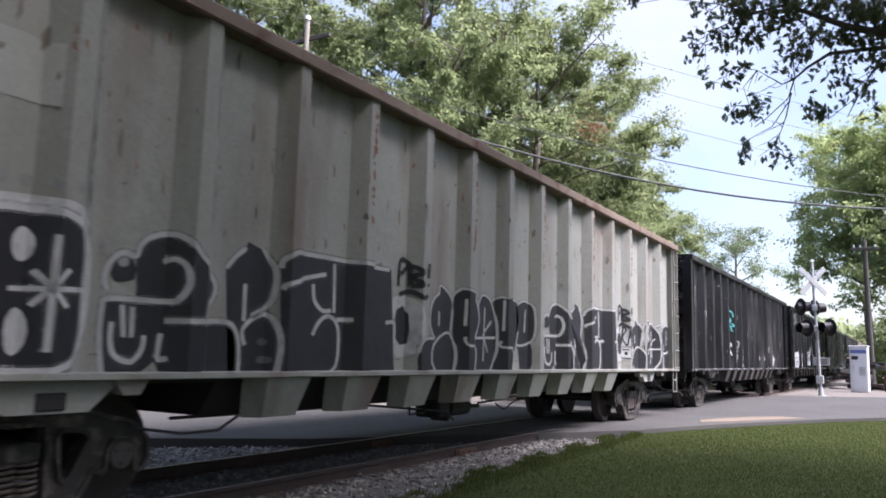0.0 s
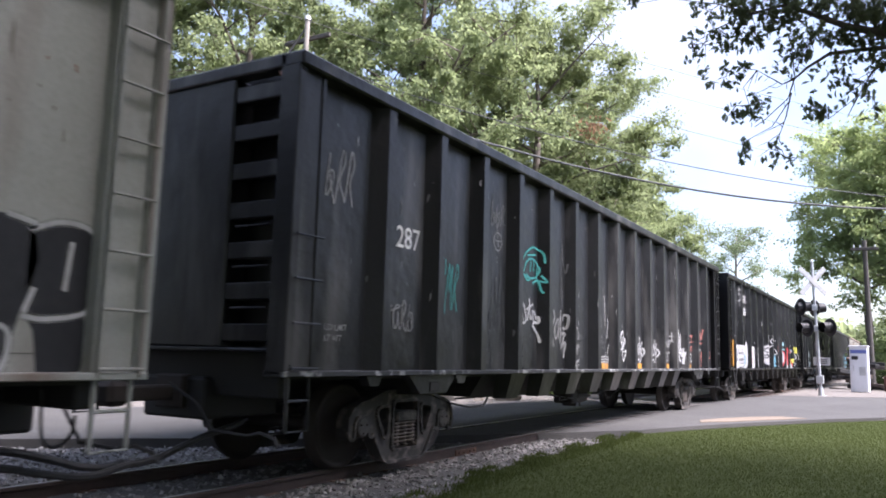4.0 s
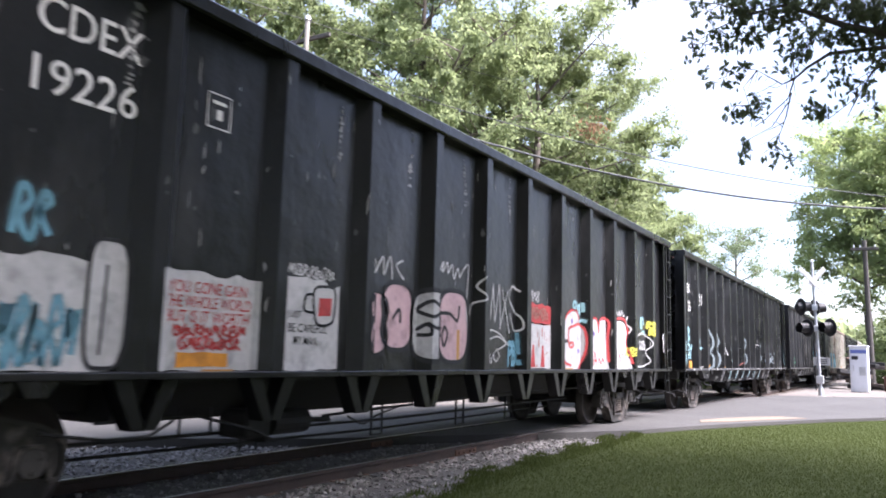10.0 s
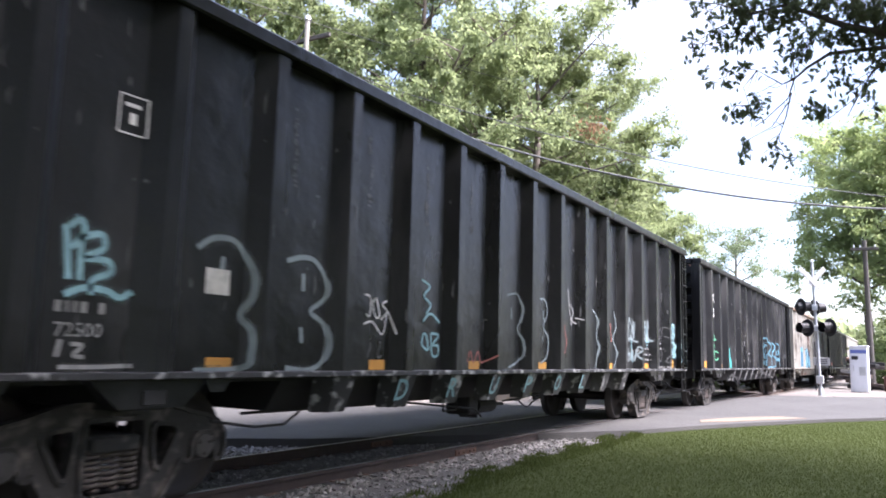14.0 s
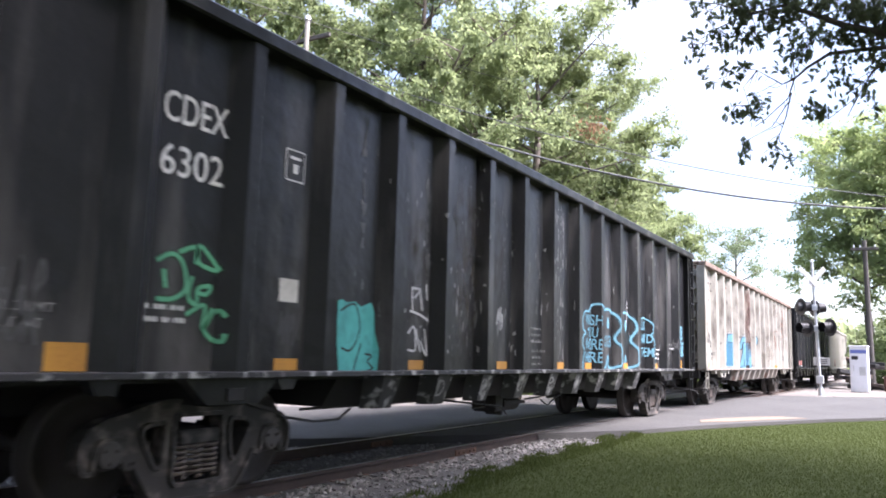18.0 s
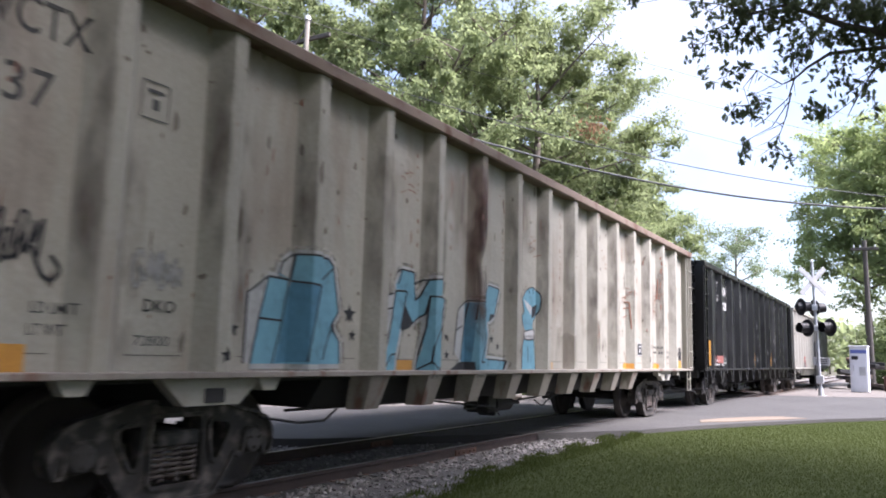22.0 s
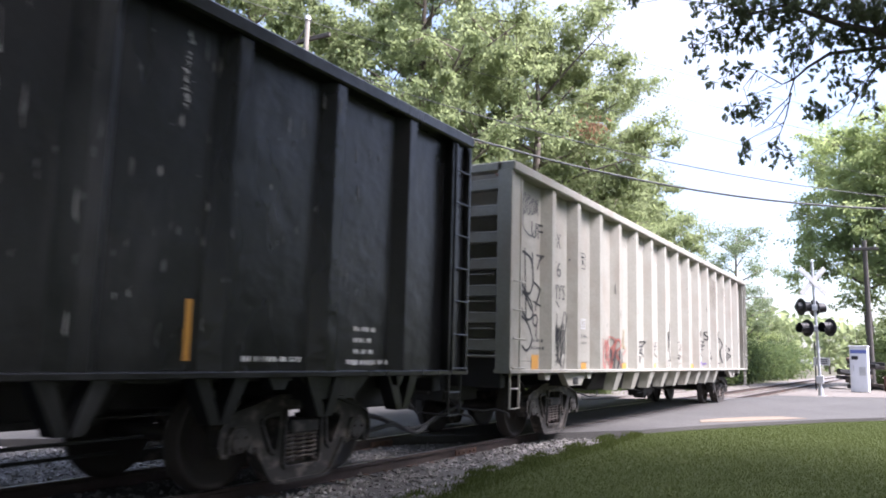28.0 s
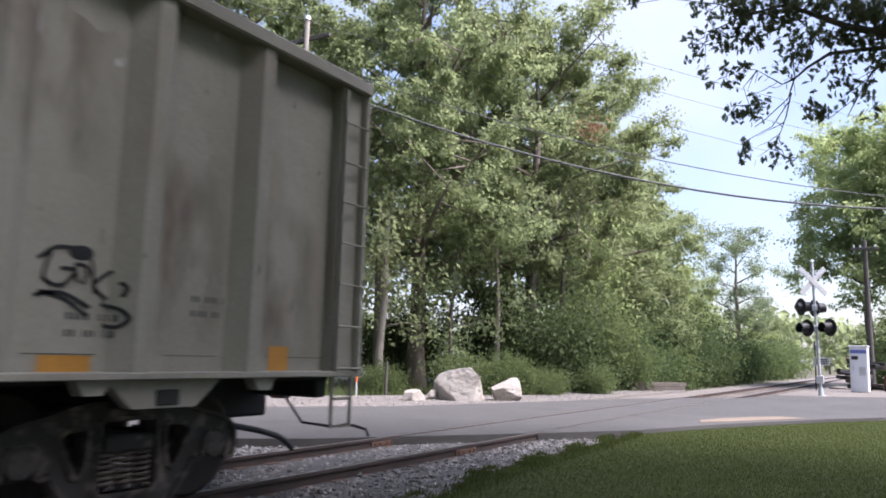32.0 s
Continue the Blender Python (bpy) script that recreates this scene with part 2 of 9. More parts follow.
def rod(bm, p, q, r0, r1=None, n=8, caps=True):
    p, q = Vector(p), Vector(q)
    r1 = r0 if r1 is None else r1
    d = (q - p).normalized()
    u = d.orthogonal().normalized()
    w = d.cross(u)
    rings = []
    for c, r in ((p, r0), (q, r1)):
        rings.append([bm.verts.new(c + r * (math.cos(2 * math.pi * i / n) * u + math.sin(2 * math.pi * i / n) * w)) for i in range(n)])
    for i in range(n):
        j = (i + 1) % n
        bm.faces.new((rings[0][i], rings[0][j], rings[1][j], rings[1][i]))
    if caps:
        bm.faces.new(rings[0][::-1]), bm.faces.new(rings[1])


def tube(bm, pts, r, n=6):
    """A bent tube through the points; r is one radius or one for each point."""
    pts = [Vector(p) for p in pts]
    rs = r if isinstance(r, (list, tuple)) else [r] * len(pts)
    last, u = None, None
    for i, p in enumerate(pts):
        d = (pts[min(i + 1, len(pts) - 1)] - pts[max(i - 1, 0)]).normalized()
        u = d.orthogonal().normalized() if u is None else (u - d * u.dot(d)).normalized()
        w = d.cross(u)
        ring = [bm.verts.new(p + rs[i] * (math.cos(2 * math.pi * k / n) * u + math.sin(2 * math.pi * k / n) * w)) for k in range(n)]
        if last:
            for k in range(n):
                bm.faces.new((last[k], last[(k + 1) % n], ring[(k + 1) % n], ring[k]))
        else:
            bm.faces.new(ring[::-1])
        last = ring
    bm.faces.new(last)


def smooth_line(pts, k=6):
    """A rounded line through the points."""
    pts = [Vector(p) for p in pts]
    n, res = len(pts), []
    for i in range(n - 1):
        a, b, c, d = (pts[min(max(i + j, 0), n - 1)] for j in (-1, 0, 1, 2))
        for t in (j / k for j in range(k)):
            res.append(0.5 * ((2 * b) + (c - a) * t + (2 * a - 5 * b + 4 * c - d) * t * t + (3 * b - a - 3 * c + d) * t ** 3))
    return res + [pts[-1]]


def pierced(bm, outline, holes, axis_lo, axis_hi, rim=0.0, proud=0.0):
    """A plate in y and z between two x values, with openings through it and a raised rim round every edge."""
    loops = [outline] + holes
    edges = []
    for loop in loops:
        vs = [bm.verts.new((axis_lo, y, z)) for y, z in loop]
        edges += [bm.edges.new((vs[i], vs[(i + 1) % len(vs)])) for i in range(len(vs))]
    flat = [g for g in bmesh.ops.triangle_fill(bm, edges=edges, use_beauty=True)["geom"] if isinstance(g, bmesh.types.BMFace)]
    new_geom = bmesh.ops.extrude_face_region(bm, geom=flat)["geom"]
    for v in new_geom:
        if isinstance(v, bmesh.types.BMVert):
            v.co.x = axis_hi
    bmesh.ops.recalc_face_normals(bm, faces=bm.faces)
    for loop in loops if rim else ():
        for (y0, z0), (y1, z1) in zip(loop, loop[1:] + loop[:1]):
            d = Vector((y1 - y0, z1 - z0))
            if d.length < 1e-4:
                continue
            n = Vector((-d.y, d.x)).normalized() * rim / 2
            prism(bm, [(y0 - n.x, z0 - n.y), (y1 - n.x, z1 - n.y), (y1 + n.x, z1 + n.y), (y0 + n.x, z0 + n.y)], 0, axis_hi - 0.01, axis_hi + proud)


def lathe(bm, prof, axis_x=True, n=28, closed=False):
    """Turns (along, radius) pairs round the x axis."""
    rings = [[bm.verts.new((a, r * math.cos(2 * math.pi * i / n), r * math.sin(2 * math.pi * i / n))) for i in range(n)] for a, r in prof]
    for p, q in zip(rings, rings[1:]):
        for i in range(n):
            j = (i + 1) % n
            bm.faces.new((p[i], p[j], q[j], q[i]))
    bm.faces.new(rings[0][::-1]), bm.faces.new(rings[-1])
    bmesh.ops.recalc_face_normals(bm, faces=bm.faces)


# ---- ground, road and track ----
def rise(x, y):
    """The ground to the camera's side of the track climbs gently past the crossing."""
    s = min(1, max(0, (y - 19) / 14)) * min(1, max(0, (x - 0.9) / 1.6))
    return 0.2 * s * s * (3 - 2 * s)


def sheet(name, outline, z, material, kind="structure", label="", category="", thick=0.0, cell=1.5, follow=True):
    """A level sheet in the shape of an outline, cut into cells so that it can follow the ground."""
    bm = bmesh.new()
    f = bm.faces.new([bm.verts.new((x, y, 0)) for x, y in outline])
    if f.normal.z < 0 or f.calc_area() and sum(a[0] * b[1] - a[1] * b[0] for a, b in zip(outline, outline[1:] + outline[:1])) < 0:
        f.normal_flip()
    xs, ys = [p[0] for p in outline], [p[1] for p in outline]
    for axis, lo, hi in ((0, min(xs), max(xs)), (1, min(ys), max(ys))):
        n = int((hi - lo) / cell)
        for i in range(1, n + 1):
            co, no = [0, 0, 0], [0, 0, 0]
            co[axis], no[axis] = lo + i * (hi - lo) / (n + 1), 1
            bmesh.ops.bisect_plane(bm, geom=bm.verts[:] + bm.edges[:] + bm.faces[:], plane_co=co, plane_no=no)
    if thick:
        top = bm.faces[:]
        r = bmesh.ops.extrude_face_region(bm, geom=top)
        for v in [g for g in r["geom"] if isinstance(g, bmesh.types.BMVert)]:
            v.co.z += thick
        for v in bm.verts:
            v.co.z -= thick
        bmesh.ops.recalc_face_normals(bm, faces=bm.faces)
    for v in bm.verts:
        v.co.z += z + (rise(v.co.x, v.co.y) if follow else 0)
    ob = part(name, bm, material)
    return tagged(ob, label, category, "", kind)


bm = bmesh.new()
n_g = 40
edge = [-900, -500, -250, -120, -60] + [-40 + 4 * i for i in range(31)] + [120, 250, 500, 900]
vs = {}
for i, x in enumerate(edge):
    for j, y in enumerate(edge):
        vs[i, j] = bm.verts.new((x, y, -0.24 + rise(x, y) + (0.05 * noise.noise((x * 0.13, y * 0.13, 0)) if abs(x) < 90 else 0)))
for i in range(len(edge) - 1):
    for j in range(len(edge) - 1):
        bm.faces.new((vs[i, j], vs[i + 1, j], vs[i + 1, j + 1], vs[i, j + 1]))
tagged(part("ground", bm, EARTH), "brown leaf-littered earth under the trees", "ground", "", "structure")

NEAR_EDGE = [(-40.0, -32.0), (-16.0, -6.6), (-4.5, 6.4), (-2.96, 8.05), (-1.46, 9.47), (-0.13, 11.5), (1.11, 13.44), (1.95, 14.9), (2.6, 16.8), (3.6, 19.3), (4.7, 21.4), (6.0, 23.2), (12.0, 30.0), (40.0, 58.0)]
FAR_EDGE = [(40.0, 68.0), (12.0, 40.0), (5.76, 33.0), (3.88, 31.4), (1.6, 31.5), (0.2, 31.0), (-2.0, 26.4), (-3.57, 20.75), (-4.84, 16.76), (-6.0, 15.0), (-9.34, 10.4), (-22.0, -3.5), (-48.0, -30.0)]


def cut_x(outline, lo, hi):
    """The piece of an outline between two x values."""
    for k, s in ((lo, 1), (hi, -1)):
        res = []
        for a, b in zip(outline, outline[1:] + outline[:1]):
            ia, ib = s * (a[0] - k) >= 0, s * (b[0] - k) >= 0
            if ia:
                res.append(a)
            if ia != ib:
                t = (k - a[0]) / (b[0] - a[0])
                res.append((k, a[1] + t * (b[1] - a[1])))
        outline = res
    return outline


ROAD = NEAR_EDGE + FAR_EDGE
for i, (lo, hi) in enumerate(((-60, -0.792), (-0.655, 0.655), (0.792, 60))):
    sheet("road_%d" % (i + 1), cut_x(ROAD, lo, hi), -0.007, ASPHALT, "structure", "pale worn asphalt road over the level crossing", "road", 0.2)
for i, (lo, hi) in enumerate(((-0.72, -0.654), (0.654, 0.72))):
    sheet("flangeway_%d" % (i + 1), cut_x(ROAD, lo, hi), -0.042, FLANGEWAY, "structure", "dirt-filled flange groove beside the rail", "road", 0.1)
sheet("ballast_bed", [(2.6, -30), (2.35, 7.2), (2.05, 8.5), (1.95, 10.4), (1.98, 12.5), (1.95, 14.9), (1.11, 13.44), (-0.13, 11.5), (-1.46, 9.47), (-4.5, 6.4), (-16, -6.6), (-36, -30)],
      -0.14, GRAVEL_BED, "structure", "grey crushed-stone ballast beside the rails", "gravel", 0.2)
sheet("ballast_bed_far", [(2.4, 31.6), (2.2, 120), (2.2, 420), (-2.4, 420), (-2.4, 120), (-3.0, 25.0), (-2.0, 26.4), (0.2, 31.0), (1.6, 31.5)],
      -0.13, SHOULDER, "structure", "sandy grey ballast along the far track", "gravel", 0.2, 6.0, False)
sheet("gravel_shoulder", [(-3.0, 25.0), (-2.6, 38.0), (-4.6, 36.0), (-6.2, 26.0), (-8.8, 20.5), (-14.0, 12.5), (-26.0, -2.0), (-22.0, -3.5), (-9.34, 10.4), (-6.0, 15.0), (-4.84, 16.76), (-3.57, 20.75)],
      -0.05, SHOULDER, "structure", "pale sandy gravel verge behind the road", "verge", 0.2)
sheet("gravel_apron", [(1.6, 31.5), (3.88, 31.4), (5.76, 33.0), (12, 40), (14, 48), (3.0, 52), (2.5, 40)],
      -0.06, SHOULDER, "structure", "pale gravel apron round the crossing signal", "verge", 0.2)
sheet("lawn", [(2.6, -30), (30, -30), (30, 48), (12.0, 30.0), (6.0, 23.2), (4.7, 21.4), (3.6, 19.3), (2.6, 16.8), (1.95, 14.9), (1.98, 12.5), (1.95, 10.4), (2.05, 8.5), (2.35, 7.2)],
      -0.09, LAWN, "structure", "mown green lawn beside the track", "lawn", 0.2)
sheet("sand_patch", [(2.5, 17.9), (2.95, 18.6), (3.5, 19.8), (4.3, 21.2), (3.7, 21.3), (3.1, 20.6), (2.65, 19.6), (2.35, 18.5)], 0.006, SAND, "structure",
      "washed-out sand on the road's edge", "sand", 0.02, 0.4)
sheet("kerb", [(4.2, 31.6), (5.8, 32.9), (12, 39.9), (12, 40.3), (5.7, 33.2), (4.1, 31.8)], 0.0, SHOULDER, "structure", "low pale concrete kerb", "kerb", 0.14)

rng = random.Random(4)
RAIL_PROF = [(-0.068, -0.17), (0.068, -0.17), (0.068, -0.158), (0.012, -0.135), (0.012, -0.045), (0.036, -0.036), (0.036, -0.006), (0.026, 0.0),
             (-0.026, 0.0), (-0.036, -0.006), (-0.036, -0.036), (-0.012, -0.045), (-0.012, -0.135), (-0.068, -0.158)]
for sx in (-0.7525, 0.7525):
    r_ob = thing("rail", "rust-brown steel rail with a worn bright head", "rail", "rails of the track")
    bm = bmesh.new()
    prism(bm, [(x + sx, z) for x, z in RAIL_PROF], 1, -40, 420)
    part("rail_web", bm, RAIL_SIDE, r_ob)
    part("rail_head", boxed(sx - 0.024, sx + 0.024, -40, 420, -0.002, 0.0015), RAIL_TOP, r_ob, "bright worn running surface")
    for y in (10.35, -1.2, 32.6, 44.5):
        bm = bmesh.new()
        for s in (-1, 1):
            box(bm, sx + s * 0.022 - 0.011, sx + s * 0.022 + 0.011, y - 0.31, y + 0.31, -0.13, -0.05, 0.004)
            for b in (-0.23, -0.09, 0.09, 0.23):
                rod(bm, (sx + s * 0.03, y + b, -0.09), (sx + s * 0.058, y + b, -0.09), 0.015, n=6)
        part("joint_bar", bm, RUST, r_ob)
tie_me = shared(boxed(-1.3, 1.3, -0.11, 0.11, -0.18, 0.0, 0.012), TIE, "tie")
plate_me = shared(boxed(-0.09, 0.09, -0.1, 0.1, 0, 0.016), RUST, "tie_plate")
for i in range(110):
    y = -6 + i * 0.53 if i < 40 else 31.9 + (i - 40) * 0.56
    if 14.5 < y < 31.5:
        continue
    t_ob = tagged(part("tie", tie_me, None, None, "", (rng.uniform(-0.05, 0.05), y, -0.150 + rng.uniform(-0.006, 0.004) + (0.025 if y > 30 else 0))),
                  "weathered grey-brown timber railway tie set in ballast", "tie", "ties under the rails")
    t_ob.rotation_euler[2] = rng.uniform(-0.02, 0.02)
    if y > 2:
        for sx in (-0.7525, 0.7525):
            part("tie_plate", plate_me, None, t_ob, "", (sx, 0, 0.0))


def stone_mass(name, count, place, size, material, label, category):
    """Loose angular stones, joined: each is a squashed, skewed lump of eight faces."""
    g = np.random.default_rng(11)
    base = np.array([(1, 0, 0), (-1, 0, 0), (0, 1, 0), (0, -1, 0), (0, 0, 1), (0, 0, -1)], float)
    tri = np.array([(0, 2, 4), (2, 1, 4), (1, 3, 4), (3, 0, 4), (2, 0, 5), (1, 2, 5), (3, 1, 5), (0, 3, 5)])
    c = place(g, count)
    k = len(c)
    v = base[None] + g.normal(0, 0.28, (k, 6, 3))
    v *= (size * g.uniform(0.5, 1.35, k))[:, None, None] * np.array([1, 0.85, 0.62])
    a = g.uniform(0, 2 * np.pi, k)
    ca, sa = np.cos(a)[:, None], np.sin(a)[:, None]
    x, y = v[..., 0] * ca - v[..., 1] * sa, v[..., 0] * sa + v[..., 1] * ca
    v = np.stack([x, y, v[..., 2]], -1) + c[:, None]
    f = tri[None] + 6 * np.arange(k)[:, None, None]
    me = bpy.data.meshes.new(name)
    me.from_pydata(v.reshape(-1, 3).tolist(), [], f.reshape(-1, 3).tolist())
    me.materials.append(material)
    return tagged(new(name, me), label, category, "", "stuff")


def inside(pts, poly):
    x, y = pts[:, 0], pts[:, 1]
    res = np.zeros(len(pts), bool)
    for (ax, ay), (bx, by) in zip(poly, poly[1:] + poly[:1]):
        c = (ay > y) != (by > y)
        res ^= c & (x < (bx - ax) * (y - ay) / (by - ay + 1e-12) + ax)
    return res


BALLAST_POLY = [(2.45, 1), (2.35, 7.2), (2.1, 8.5), (2.05, 10.4), (2.08, 12.5), (2.0, 14.9), (1.11, 13.44), (-0.13, 11.5), (-1.46, 9.47), (-4.5, 6.4), (-9, 1)]


def on_ballast(g, count):
    p = np.stack([g.uniform(-9, 2.5, count), g.uniform(1, 15, count), g.uniform(-0.145, -0.115, count)], 1)
    keep = inside(p, BALLAST_POLY)
    r = np.abs(np.abs(p[:, 0]) - 0.7525) > 0.085
    p = p[keep & r]
    gauge = np.abs(p[:, 0]) < 0.7
    p[gauge, 2] -= 0.015
    return p


stone_mass("ballast_stones", 26000, on_ballast, 0.034, STONES, "loose pale grey crushed ballast stones", "stones")


def on_verge(g, count):
    t = g.uniform(0, 1, count)
    p = np.stack([g.uniform(-12, 3, count), g.uniform(11, 40, count), np.full(count, -0.045)], 1)
    poly = [(-3.0, 25.0), (-2.6, 38.0), (-4.6, 36.0), (-6.2, 26.0), (-8.8, 20.5), (-14.0, 12.5), (-9.34, 10.4), (-6.0, 15.0), (-4.84, 16.76), (-3.57, 20.75)]
    return p[inside(p, poly)]


stone_mass("verge_pebbles", 9000, on_verge, 0.03, STONES, "scattered pebbles on the sandy verge", "stones")


def blades(name, count, poly, lo, hi, z, material, label, width=0.007, seed=3, tufts=0.0):
    g = np.random.default_rng(seed)
    xs, ys = [p[0] for p in poly], [p[1] for p in poly]
    p = np.stack([g.uniform(min(xs), max(xs), count), g.uniform(min(ys), max(ys), count)], 1)
    p = p[inside(p, poly)]
    if tufts:
        p = p[np.sin(9 * p[:, 0] + 4 * p[:, 1]) + np.sin(11 * p[:, 1] - 5 * p[:, 0]) + g.normal(0, 0.5, len(p)) > tufts]
    k = len(p)
    h = g.uniform(lo, hi, k)
    a = g.uniform(0, 2 * np.pi, k)
    w = width * g.uniform(0.6, 1.4, k)
    lean = g.normal(0, 0.45, (k, 2)) * h[:, None]
    zz = np.array([z + rise(x, y) for x, y in p])
    b0 = np.stack([p[:, 0] - w * np.cos(a), p[:, 1] - w * np.sin(a), zz - 0.01], 1)
    b1 = np.stack([p[:, 0] + w * np.cos(a), p[:, 1] + w * np.sin(a), zz - 0.01], 1)
    tip = np.stack([p[:, 0] + lean[:, 0], p[:, 1] + lean[:, 1], zz + h], 1)
    v = np.stack([b0, b1, tip], 1).reshape(-1, 3)
    me = bpy.data.meshes.new(name)
    me.from_pydata(v.tolist(), [], np.arange(3 * k).reshape(-1, 3).tolist())
    me.materials.append(material)
    return tagged(new(name, me), label, "grass", "", "stuff")


LAWN_POLY = [(2.5, 5), (2.3, 7.2), (2.0, 8.5), (1.9, 10.4), (1.92, 12.5), (1.9, 14.9), (2.55, 16.8), (3.55, 19.3), (4.65, 21.4), (6.0, 23.2), (8.5, 26), (8.5, 5)]
blades("lawn_grass", 330000, LAWN_POLY, 0.01, 0.032, -0.09, GRASS, "short mown green lawn grass", 0.0045)
blades("edge_weeds", 9000, [(2.6, 4), (2.15, 8.4), (2.05, 12.5), (1.98, 15.0), (2.15, 15.0), (2.3, 12.5), (2.45, 8.4), (3.0, 4)], 0.04, 0.11, -0.1, GRASS, "ragged longer grass along the gravel", 0.006, 8)
blades("gravel_weeds", 26000, [(2.25, 6), (1.86, 8.4), (1.72, 12.5), (1.62, 15.0), (2.1, 15.0), (2.15, 12.5), (2.2, 8.4), (2.55, 6)], 0.02, 0.07, -0.07, GRASS, "thin tufts of grass spreading into the gravel", 0.006, 12, 0.5)
blades("verge_weeds", 16000, [(-9.5, 20), (-6.8, 26.5), (-5.0, 36), (-7.5, 36), (-9.5, 27), (-15, 14)], 0.1, 0.5, -0.2, BUSH, "tall weeds at the edge of the wood", 0.02, 9)


# ---- trees ----
def leaf_mesh(name, centres, size, material, seed, shape="diamond", droop=0.5):
    """Many single leaves; each is a small bent blade turned its own way."""
    g = np.random.default_rng(seed)
    k = len(centres)
    if shape == "diamond":
        base = np.array([(0, 0, 0), (0.29, 0.48, 0.05), (0, 1, -0.14), (-0.29, 0.48, 0.05)], float)
        faces = np.array([(0, 1, 2), (0, 2, 3)])
    else:
        out = [(0, 0), (0.14, 0.12), (0.1, 0.25), (0.36, 0.36), (0.14, 0.46), (0.4, 0.66), (0.14, 0.72), (0.12, 0.9), (0, 1.0)]
        ring = out + [(-x, y) for x, y in out[-2:0:-1]]
        base = np.array([(x, y, -0.18 * y * y + 0.1 * abs(x)) for x, y in ring] + [(0, 0.45, -0.04)], float)
        n = len(ring)
        faces = np.array([(i, (i + 1) % n, n) for i in range(n)])
    yaw = g.uniform(0, 2 * np.pi, k)
    tip = g.normal(-droop, 0.5, k)
    rol = g.normal(0, 0.7, k)
    s = size * g.uniform(0.6, 1.35, k)
    v = np.repeat(base[None], k, 0) * s[:, None, None]
    c, d = np.cos(rol)[:, None], np.sin(rol)[:, None]
    x, z = v[..., 0] * c - v[..., 2] * d, v[..., 0] * d + v[..., 2] * c
    c, d = np.cos(tip)[:, None], np.sin(tip)[:, None]
    y, z = v[..., 1] * c - z * d, v[..., 1] * d + z * c
    c, d = np.cos(yaw)[:, None], np.sin(yaw)[:, None]
    v = np.stack([x * c - y * d, x * d + y * c, z], -1) + np.asarray(centres)[:, None]
    f = faces[None] + len(base) * np.arange(k)[:, None, None]
    me = bpy.data.meshes.new(name)
    me.from_pydata(v.reshape(-1, 3).tolist(), [], f.reshape(-1, 3).tolist())
    me.materials.append(material)
    return me


